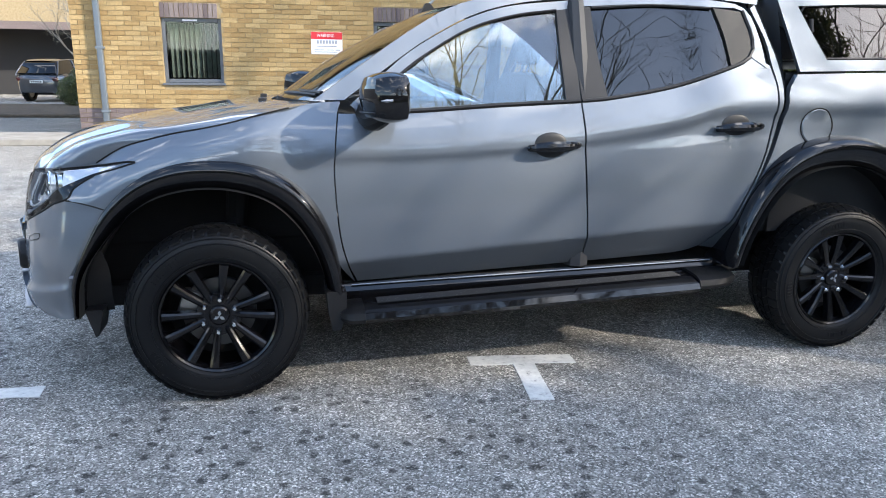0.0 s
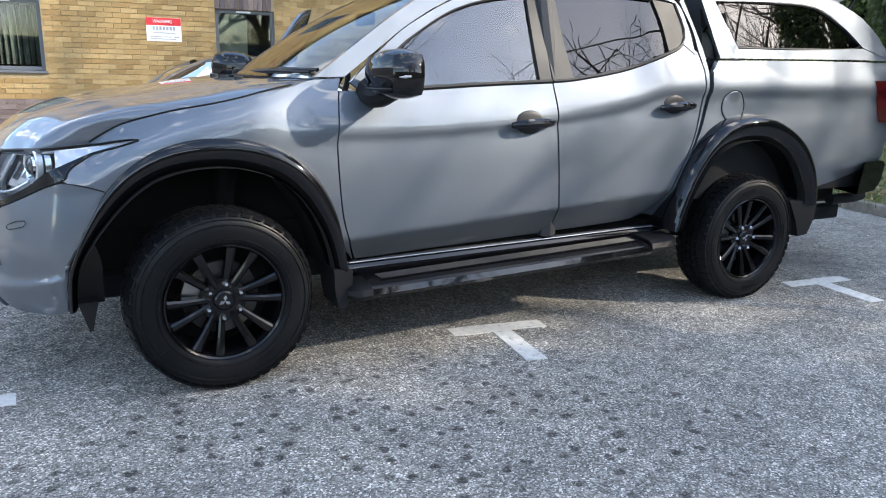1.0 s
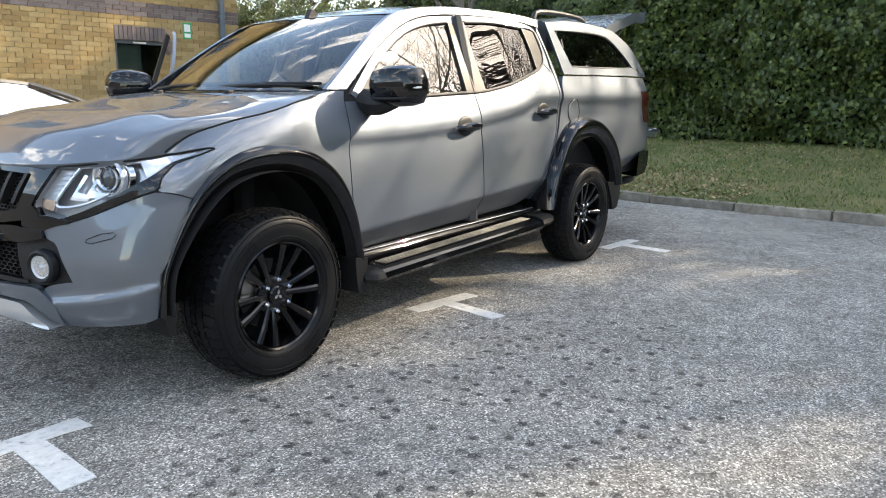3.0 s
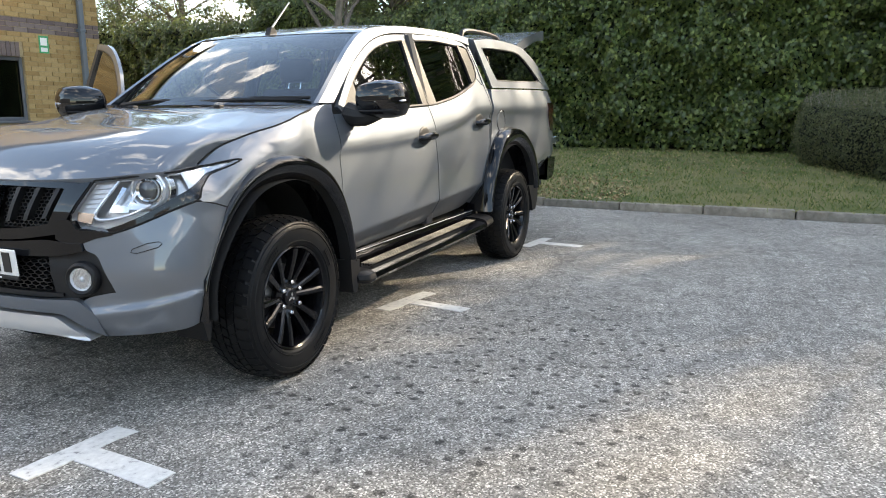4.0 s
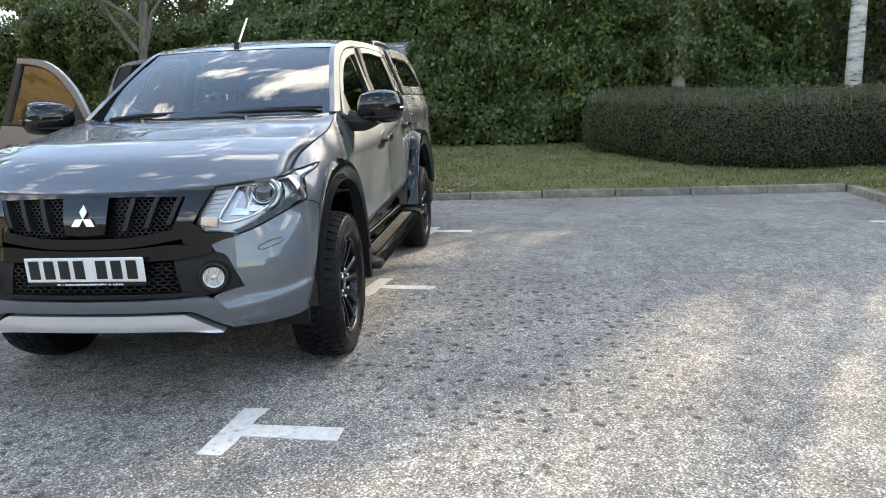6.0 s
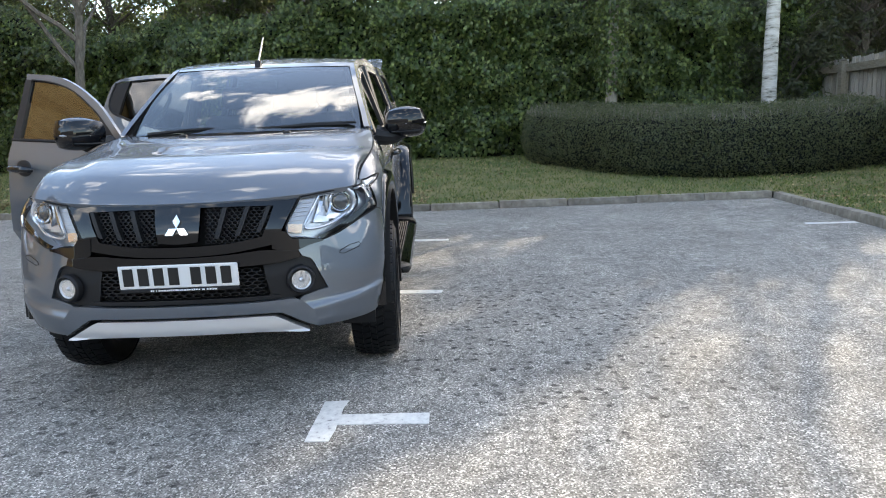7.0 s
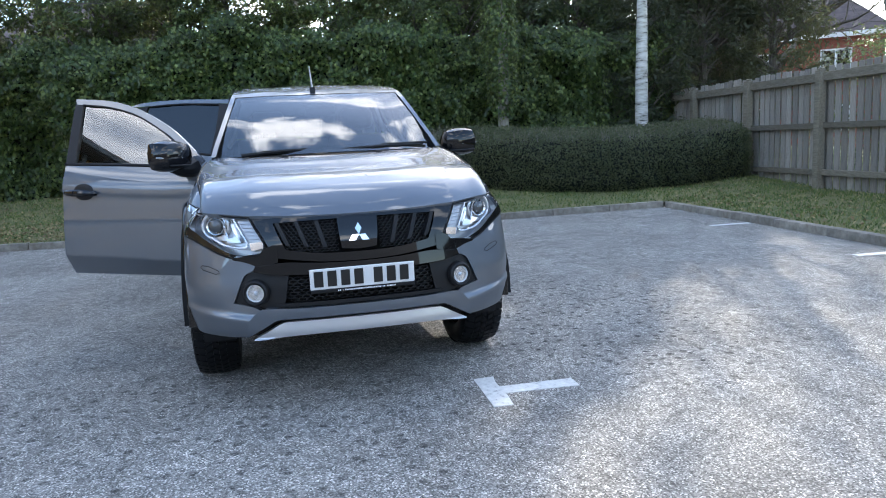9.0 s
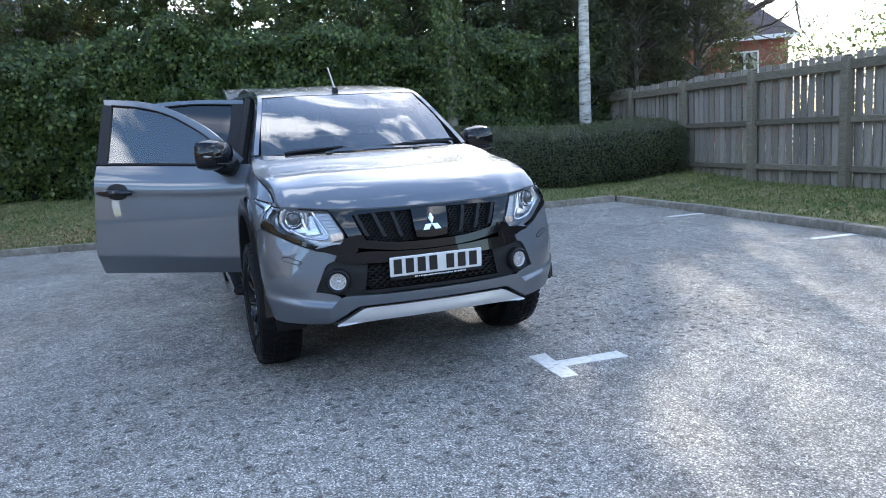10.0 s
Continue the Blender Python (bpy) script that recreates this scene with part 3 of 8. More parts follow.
def blades():
    n = 46000
    a = np.concatenate([R.uniform(0.0, 5.4, n), R.uniform(-10.0, 2.2, n // 2)])
    b = np.concatenate([R.uniform(-0.5, 17, n), R.uniform(-3.0, -0.14, n // 2)])
    # blades gather in tufts
    keep = np.array([noise.noise((x * 3.1, y * 3.1, 6.0)) + 0.7 * noise.noise((x * 9.0, y * 9.0, 1.0)) for x, y in zip(a, b)]) > R.uniform(-0.75, 0.35, len(a))
    a, b = a[keep], b[keep]
    pos = np.array([on_bank(x, y, 0.014) for x, y in zip(a, b)])
    m = len(pos)
    up = np.stack([R.normal(0, 0.7, m), R.normal(0, 0.7, m), np.ones(m)], 1)
    nor = np.stack([R.normal(0, 1, m), R.normal(0, 1, m), R.normal(0, 0.3, m)], 1)
    ob = quads("grass_blades", pos, nor, up, R.uniform(0.035, 0.105, m), R.uniform(0.007, 0.016, m), M["blade"], 0.1)
    tagged(ob, "short tufted winter grass blades on the bank", "grass", kind="stuff")
    n = 900
    a, b = np.concatenate([R.uniform(2.6, 5.2, n), R.uniform(-9, 1.5, n)]), np.concatenate([R.uniform(1, 17, n), -0.2 - np.abs(R.normal(0, 1.2, n))])
    pos = np.array([on_bank(x, y, 0.025) for x, y in zip(a, b)])
    nor = np.stack([R.normal(0, 0.4, 2 * n), R.normal(0, 0.4, 2 * n), np.ones(2 * n)], 1)
    up = R.normal(0, 1, (2 * n, 3))
    m = 5200
    a2, b2 = 0.14 + np.abs(R.normal(0, 1.1, m)), R.uniform(5.0, 18.0, m)
    pos = np.concatenate([pos, np.array([on_bank(x, y, 0.02) for x, y in zip(a2, b2)])])
    n += m // 2
    nor = np.concatenate([nor, np.stack([R.normal(0, 0.5, m), R.normal(0, 0.5, m), np.ones(m)], 1)])
    up = R.normal(0, 1, (2 * n, 3))
    ob = quads("leaf_litter", pos, nor, up, R.uniform(0.03, 0.07, 2 * n), R.uniform(0.02, 0.045, 2 * n), M["litter"], 0.2)
    tagged(ob, "brown fallen leaves scattered along the hedge foot", "fallen leaves", kind="stuff")


blades()


def field(y, z, k=1.0):
    return noise.noise((y * 0.55 * k, z * 0.7 * k, 1.7)) * 0.6 + noise.noise((y * 1.9 * k, z * 2.1 * k, 5.2)) * 0.44 + noise.noise((y * 4.4, z * 4.6, 2.6)) * 0.10


# ---- the tall ivy hedge behind the bank ----
HB0, HBL = -3.4, 30.0


def hedge_top(b):
    return 3.85 + 0.8 * noise.noise((b * 0.35, 9.0, 0)) + 0.3 * noise.noise((b * 1.7, 2.0, 0))


def ivy_hedge():
    root = thing("ivy_hedge", "tall dense ivy-clad hedge with glossy dark green leaves", "hedge", Matrix.Translation(lot(5.9, 9, 0.4)))
    inv = root.matrix_world.inverted()
    # solid core behind the leaves, coloured near black as the shade between them
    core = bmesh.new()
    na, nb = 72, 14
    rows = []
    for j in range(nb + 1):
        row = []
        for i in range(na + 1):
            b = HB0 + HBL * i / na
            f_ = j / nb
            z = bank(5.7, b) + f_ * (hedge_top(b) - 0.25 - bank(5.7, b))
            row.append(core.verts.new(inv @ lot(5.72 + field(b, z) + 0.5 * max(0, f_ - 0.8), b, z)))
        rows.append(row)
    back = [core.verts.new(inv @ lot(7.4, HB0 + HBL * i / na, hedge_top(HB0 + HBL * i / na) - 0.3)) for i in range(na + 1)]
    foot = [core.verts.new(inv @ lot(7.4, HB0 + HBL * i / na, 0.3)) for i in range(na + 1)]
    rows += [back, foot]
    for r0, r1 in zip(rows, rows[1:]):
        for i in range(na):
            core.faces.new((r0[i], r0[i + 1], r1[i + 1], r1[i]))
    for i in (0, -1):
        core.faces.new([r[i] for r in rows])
    part("branch_core", core, M["hedge_shade"], root)
    n = 110000
    b = R.uniform(HB0, HB0 + HBL, n)
    f_ = R.uniform(0, 1, n) ** 0.9
    pos, nor = [], []
    for bb, ff in zip(b, f_):
        zb = bank(5.7, bb)
        z = zb + ff * (hedge_top(bb) - zb) + R.normal(0, 0.03)
        a = 5.62 + field(bb, z) + 0.5 * max(0, ff - 0.8) - abs(R.normal(0, 0.11)) + (R.uniform(0, 0.9) if ff > 0.93 else 0)
        pos.append(inv @ lot(a, bb, z))
        nn = -U + V * R.normal(0, 0.65) + Vector((0, 0, 0.65 + R.normal(0, 0.6)))
        nor.append(nn)
    up = np.stack([R.normal(-0.2, 0.4, n), R.normal(0, 0.5, n), -np.ones(n)], 1)
    ob = quads("leaves", pos, nor, up, R.uniform(0.06, 0.135, n), R.uniform(0.05, 0.105, n), M["ivy"])
    ob.parent = root
    tagged(ob, kind="stuff")


ivy_hedge()


# ---- the clipped hedge by the corner ----
def low_hedge():
    pts = [(11.3, -2.75), (10.3, -3.3), (9.3, -3.85), (8.45, -4.55), (7.95, -5.4), (7.75, -6.4), (7.75, -7.5), (7.95, -8.95)]
    line = spaced([(*q, 0) for q in pts], 80)
    root = thing("clipped_hedge", "low clipped evergreen hedge with a rounded top and thin twigs", "hedge", Matrix.Translation((8.5, -5.6, 0.2)))
    inv = root.matrix_world.inverted()
    # offset from the front foot, height: swelling front, rounded shoulder, top rising to the back
    prof = [(0.10, 0.0), (-0.04, 0.22), (-0.08, 0.55), (-0.02, 0.84), (0.10, 0.98), (0.32, 1.06), (0.75, 1.13), (1.2, 1.18), (1.42, 1.05), (1.45, 0.0)]
    # filled core closing the gaps; its dark colour paints the inner shade
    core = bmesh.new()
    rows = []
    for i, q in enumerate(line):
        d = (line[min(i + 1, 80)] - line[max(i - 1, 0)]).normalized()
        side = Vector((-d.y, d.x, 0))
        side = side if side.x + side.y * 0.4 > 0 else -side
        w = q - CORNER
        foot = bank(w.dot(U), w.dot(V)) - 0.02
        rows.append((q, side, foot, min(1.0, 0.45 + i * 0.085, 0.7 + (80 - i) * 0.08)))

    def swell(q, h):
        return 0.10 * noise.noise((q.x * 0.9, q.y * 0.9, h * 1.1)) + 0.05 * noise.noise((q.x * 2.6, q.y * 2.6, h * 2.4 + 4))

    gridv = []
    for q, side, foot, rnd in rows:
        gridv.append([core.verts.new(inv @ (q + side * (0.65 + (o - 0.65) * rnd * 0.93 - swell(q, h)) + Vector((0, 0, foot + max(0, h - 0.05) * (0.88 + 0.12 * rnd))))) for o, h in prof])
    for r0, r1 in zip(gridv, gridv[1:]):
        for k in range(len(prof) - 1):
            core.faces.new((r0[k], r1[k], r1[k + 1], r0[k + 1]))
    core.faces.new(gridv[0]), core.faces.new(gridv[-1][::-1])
    part("branch_core", core, M["hedge_shade"], root)
    n = 78000
    pos, nor, ups = [], [], []
    ring = spaced([(*q, 0) for q in prof], 60, False)
    for _ in range(n):
        i = R.randint(0, 80)
        q, side, foot, rnd = rows[i]
        q = q.lerp(rows[i + 1][0], R.uniform())
        kf = R.uniform(0, 54)
        k = int(kf)
        o, h, _z = ring[k].lerp(ring[k + 1], kf - k)
        d = (ring[k + 1] - ring[max(k - 1, 0)]).normalized()
        out = side * -d.y + Vector((0, 0, d.x))
        tuft = 0.05 * noise.noise((q.x * 6 + side.x * o * 6, q.y * 6 + o * 6, h * 6))
        w = q + side * (0.65 + (o - 0.65) * rnd - swell(q, h)) + Vector((0, 0, foot + h * (0.88 + 0.12 * rnd))) + out * (tuft + R.normal(0, 0.035))
        pos.append(inv @ w)
        nor.append(out + Vector(R.normal(0, 0.6, 3)))
        ups.append(Vector(R.normal(0, 1, 3)) + out * 0.8)
    q, side, foot, rnd = rows[0]
    along = (rows[0][0] - rows[1][0]).normalized()
    for _ in range(2600):
        o, h = R.uniform(0.2, 1.3), R.uniform(0, 1.0)
        pos.append(inv @ (q + side * (0.65 + (o - 0.65) * 0.55) + along * (0.12 * (1 - (h - 0.5) ** 2 * 2) + R.normal(0, 0.04)) + Vector((0, 0, foot + h))))
        nor.append(along + Vector(R.normal(0, 0.6, 3)))
        ups.append(Vector(R.normal(0, 1, 3)))
    n = len(pos)
    ob = quads("leaves", pos, nor, ups, R.uniform(0.025, 0.06, n), R.uniform(0.014, 0.03, n), M["privet"])
    ob.parent = root
    tagged(ob, kind="stuff")
    tw = bmesh.new()
    for _ in range(1500):
        q, side, foot, rnd = rows[R.randint(0, 81)]
        o = R.uniform(0.05, 1.35)
        s = q + side * (0.65 + (o - 0.65) * rnd) + Vector((0, 0, foot + 0.94 + 0.13 * min(1, o)))
        tip = s + Vector((R.normal(0, 0.04), R.normal(0, 0.04), R.uniform(0.07, 0.2)))
        tube(tw, [inv @ s, inv @ tip], [0.0035, 0.0015], 3, False)
    tagged(part("twig", tw, M["pale_bark"], root), kind="stuff")


low_hedge()


# ---- trees ----
def grow(bm_big, bm_small, start, way, length, radius, depth, rng, spread=0.6, droop=0.0, bend=0.22, kids=(2, 4), limit=0.012):
    """One limb and, from it, smaller limbs."""
    q, d = Vector(start), Vector(way).normalized()
    n = 5 if depth > 2 else 4
    pts, rad = [q.copy()], [radius]
    for i in range(n):
        d = (d + Vector([rng.gauss(0, bend) for _ in range(3)]) * 0.6 + Vector((0, 0, 0.06 - droop))).normalized()
        q = q + d * length / n
        pts.append(q.copy())
        rad.append(radius * (1 - 0.42 * (i + 1) / n))
    tube(bm_big if radius > limit else bm_small, pts, rad, 8 if radius > 0.06 else (5 if radius > limit else 3), False)
    if depth <= 0:
        return
    for _ in range(rng.randint(*kids)):
        k = rng.randint(2, n)
        axis = Vector([rng.gauss(0, 1) for _ in range(3)]).normalized()
        side = (d + axis * spread * rng.uniform(0.7, 1.4)).normalized()
        grow(bm_big, bm_small, pts[k], side, length * rng.uniform(0.55, 0.82), rad[k] * rng.uniform(0.5, 0.72), depth - 1, rng, spread, droop, bend, kids, limit)
    grow(bm_big, bm_small, pts[-1], d, length * 0.72, rad[-1] * 0.9, depth - 1, rng, spread, droop, bend, kids, limit)


def bare_tree(name, label, at, height, radius, seed, material, depth=5, spread=0.75, droop=0.0, lean=(0, 0), kids=(2, 3), split=0.35):
    rng = random.Random(seed)
    root = thing(name, label, "tree", Matrix.Translation(at))
    big, small = bmesh.new(), bmesh.new()
    top = Vector((lean[0], lean[1], height * split))
    trunk = spaced([(0, 0, -0.3), (0.03, 0.02, height * split * 0.5), tuple(top)], 7)
    rads = [radius * (1.25 if i == 0 else 1 - 0.3 * i / 7) for i in range(8)]
    tube(big, trunk, rads, 12, False)
    for k in range(4 + rng.randint(0, 2)):
        a = k * 2.1 + rng.uniform(-0.5, 0.5)
        s = trunk[rng.randint(4, 7)]
        grow(big, small, s, (math.cos(a) * spread, math.sin(a) * spread, 0.75), height * 0.24, radius * 0.5, depth - 1, rng, spread, droop, kids=kids)
    grow(big, small, top, (0.1, 0.05, 1), height * 0.26, radius * 0.68, depth, rng, spread, droop, kids=kids)
    part("trunk", big, material, root)
    part("crown", small, material, root, "thin bare winter twigs")
    return root


def leafy_tree(name, label, at, height, width, seed, material, n=22000, size=(0.07, 0.14), low=0.12, trunk_r=0.16, clumps=150, aspect=0.55):
    """An evergreen: a trunk, limbs, and uneven clumps of leaves with gaps."""
    rng = random.Random(seed)
    rs = np.random.RandomState(seed)
    root = thing(name, label, "tree", Matrix.Translation(at))
    wood = bmesh.new()
    tube(wood, spaced([(0, 0, -0.3), (0.1, -0.05, height * 0.5), (0.05, 0.1, height * 0.92)], 8), [trunk_r * (1 - 0.09 * i) for i in range(9)], 10, False)
    cen = []
    for _ in range(clumps):
        f_ = rng.uniform(low, 1.0)
        r = width * (0.35 + 0.65 * math.sin(math.pi * min(1.0, 0.22 + 0.78 * f_))) * math.sqrt(rng.uniform(0.15, 1.0))
        a = rng.uniform(0, 2 * math.pi)
        c = Vector((r * math.cos(a), r * math.sin(a), height * f_ + rng.gauss(0, 0.15)))
        cen.append(c)
        if rng.random() < 0.5:
            s = Vector((0, 0, max(0.3, c.z - r * 0.6)))
            tube(wood, [s, s.lerp(c, 0.55) + Vector((0, 0, 0.1)), c], [0.035, 0.022, 0.008], 4, False)
    part("trunk", wood, M["bark"], root)
    idx = rs.randint(0, len(cen), n)
    cc = np.array([tuple(c) for c in cen])[idx]
    rad = rs.uniform(0.22, 0.5, len(cen))[idx]
    d = rs.normal(0, 1, (n, 3))
    d /= np.linalg.norm(d, axis=1)[:, None]
    pos = cc + d * (rad * rs.uniform(0.3, 1.0, n) ** 0.5)[:, None] * np.array([1.15, 1.15, 0.75])
    nor = d + rs.normal(0, 0.5, (n, 3)) + np.array([0, 0, 0.5])
    up = rs.normal(0, 1, (n, 3)) + np.array([0, 0, -0.4])
    L = rs.uniform(*size, n)
    ob = quads("crown", pos, nor, up, L, L * aspect, material)
    ob.parent = root
    return tagged(root)


EVER = "dense dark evergreen tree with small glossy leaves"
for i, (a, b, h, w) in enumerate([(7.6, 3.0, 6.6, 2.1), (8.0, 6.2, 7.0, 2.3), (8.3, 9.0, 6.2, 2.2), (9.6, 4.4, 8.4, 2.5), (9.2, 12.5, 6.5, 2.5), (8.4, 15.5, 6.6, 2.4), (9.4, 10.6, 6.4, 2.2), (9.0, 19.0, 6.6, 2.6), (7.6, 0.6, 4.0, 2.0), (9.0, 1.8, 4.9, 2.2), (7.8, -1.4, 3.6, 1.8), (8.5, 23.0, 7.2, 2.6), (9.0, 27.0, 7.0, 2.6)]):
    leafy_tree("evergreen_tree", EVER, lot(a, b, 0.4), h + 1.6, w, 20 + i, M["laurel"], 20000, clumps=135)
for i, (x, y, h, w) in enumerate([(12.2, -10.6, 6.0, 1.4), (11.6, -12.2, 5.6, 1.4), (15.6, -10.2, 6.6, 1.7), (14.1, -6.65, 5.8, 1.3), (12.1, -8.9, 6.3, 1.1), (16.5, -13.6, 7.6, 2.0), (18.5, -11.6, 8.0, 2.0), (14.3, -12.0, 6.6, 1.6)]):
    leafy_tree("conifer_tree", "tall dark conifer with drooping sprays behind the fence", Vector((x, y, 0.2)), h, w, 40 + i, M["conifer"], int(2000 * h), (0.08, 0.2), 0.08, 0.16, int(28 * h), 0.3)


for i, (a, b, h) in enumerate([(7.0, 2.0, 6.6), (7.2, 4.9, 6.2), (7.0, 7.6, 6.8), (7.3, 10.4, 6.4), (7.1, 13.4, 6.6), (7.3, 16.8, 6.2)]):
    leafy_tree("evergreen_tree", EVER, lot(a, b, 0.4), h, 1.75, 90 + i, M["ivy"], 12500, low=0.42, clumps=95)


def birch():
    root = thing("birch_tree", "slender silver birch with peeling white bark", "tree", Matrix.Translation((9.15, -7.16, 0.3)))
    rng = random.Random(3)
    big, small = bmesh.new(), bmesh.new()
    line = spaced([(0, 0, -0.2), (0.0, 0.01, 1.6), (0.05, -0.05, 3.5), (-0.05, -0.02, 6.0), (0.05, 0.1, 9.0)], 12)
    tube(big, line, [0.16, 0.135, 0.125, 0.12, 0.11, 0.1, 0.09, 0.08, 0.07, 0.055, 0.04, 0.03, 0.015], 14, False)
    part("trunk", big, M["birch"], root)
    limb = bmesh.new()
    for k in range(11):
        s = line[rng.randint(5, 11)]
        a = rng.uniform(0, 6.28)
        grow(limb, small, s, (math.cos(a), math.sin(a), 0.5), rng.uniform(0.9, 1.6), 0.025, 2, rng, 0.6, 0.10, kids=(2, 3), limit=0.006)
    tagged(part("limbs", limb, M["bark"], root), kind="stuff")
    part("crown", small, M["bark"], root, "fine drooping bare twigs")


birch()
bare_tree("bare_tree", "small bare deciduous tree with pale twisting branches", Vector((9.95, 5.46, 0.35)), 8.6, 0.10, 11, M["bark"], 6, 0.95, 0.02, (0.1, -0.1), (2, 3), 0.36)
def ivy_trunk():
    root = thing("ivy_clad_tree", "pale tree trunk wrapped in climbing ivy behind the clipped hedge", "tree", Matrix.Translation((10.6, -4.7, 0.3)))
    wood = tube(bmesh.new(), spaced([(0, 0, -0.1), (0.03, 0.02, 1.2), (0.1, -0.05, 3.0), (0.05, 0.05, 5.6)], 10), [0.15, 0.13, 0.12, 0.115, 0.11, 0.1, 0.09, 0.08, 0.07, 0.06, 0.04], 12, False)
    part("trunk", wood, M["pale_bark"], root)
    rs = np.random.RandomState(31)
    n = 5200
    z, a = 1.35 + 4.3 * rs.uniform(0, 1, n) ** 0.85, rs.uniform(0, 6.28, n)
    lump = np.array([noise.noise((math.cos(q) * 1.2, math.sin(q) * 1.2, h * 1.3)) for q, h in zip(a, z)])
    r = 0.15 + (0.12 + 0.22 * np.maximum(0, lump)) * np.minimum(1, (z - 1.2) / 0.9) + rs.normal(0, 0.04, n)
    out = np.stack([np.cos(a), np.sin(a), np.zeros(n)], 1)
    pos = out * r[:, None] + np.stack([0.03 * z, np.zeros(n), z], 1)
    ob = quads("leaves", pos, out + rs.normal(0, 0.5, (n, 3)) + np.array([0, 0, 0.4]), rs.normal(0, 0.5, (n, 3)) - np.array([0, 0, 1.0]), rs.uniform(0.05, 0.11, n), rs.uniform(0.05, 0.09, n), M["ivy"])
    ob.parent = root
    tagged(ob, kind="stuff")


ivy_trunk()
BARE = "tall bare winter tree with fine branching twigs"
for i, (x, y, h) in enumerate([(2.5, -19.5, 13.5), (17.6, -13.6, 14.0), (14.2, -12.9, 14.15), (16.0, -6.9, 14.5), (5.0, -14.0, 13.5), (21.0, -16.0, 14.0), (1.0, -16.0, 13.0), (19.5, -17.5, 14.0), (22.5, -4.0, 18.0), (25.0, -1.0, 18.5), (16.8, -9.3, 12.5)]):
    bare_tree("bare_tree", BARE, Vector((x, y, 0.1)), h, 0.30, 60 + i, M["bark"], 4 if 14.2 < h < 16 else 5, 0.8, 0.0, (0.3, -0.2), (2, 3), 0.28 if h < 16 else 0.42)
# unseen pine, added to throw a strip of shade beside the truck
leafy_tree("shade_pine", "narrow dark pine out of view, added to shade a strip of ground", Vector((13.5, -10.45, 0.2)), 11.5, 0.5, 72, M["conifer"], 9000, (0.08, 0.2), 0.45, 0.09, 70, 0.3)


def far_shrub(x, y, w, h, seed, label, mat="laurel", n=5000):
    rs = np.random.RandomState(seed)
    root = thing("shrub", label, "shrub", Matrix.Translation((x, y, 0)))
    stems = bmesh.new()
    for _ in range(14):
        a, r = rs.uniform(0, 6.28), rs.uniform(0.2, 0.8) * w
        tube(stems, [(0, 0, 0), (r * 0.4 * math.cos(a), r * 0.4 * math.sin(a), h * 0.5), (r * math.cos(a), r * math.sin(a), h * 0.85)], [0.02, 0.014, 0.005], 4, False)
    tagged(part("stem", stems, M["bark"], root), kind="stuff")
    d = rs.normal(0, 1, (n, 3))
    d /= np.linalg.norm(d, axis=1)[:, None]
    lump = np.array([1 + 0.3 * noise.noise(tuple(q * 2.2)) for q in d])
    pos = d * lump[:, None] * (rs.uniform(0.45, 1.0, n) ** 0.4)[:, None] * np.array([w, w, h * 0.55]) + np.array([0, 0, h * 0.5])
    pos[:, 2] = np.maximum(pos[:, 2], 0.03)
    ob = quads("leaves", pos, d + rs.normal(0, 0.5, (n, 3)), rs.normal(0, 1, (n, 3)), rs.uniform(0.05, 0.1, n), rs.uniform(0.03, 0.06, n), M[mat])
    ob.parent = root


far_shrub(-6.1, 23.5, 0.75, 1.15, 4, "rounded green shrub beside the pavement")
far_shrub(4.2, -10.2, 1.3, 3.0, 6, "evergreen shrub growing above the fence", "ivy", 6000)
far_shrub(6.6, -10.6, 1.0, 2.9, 9, "evergreen shrub growing above the fence", "ivy", 4000)


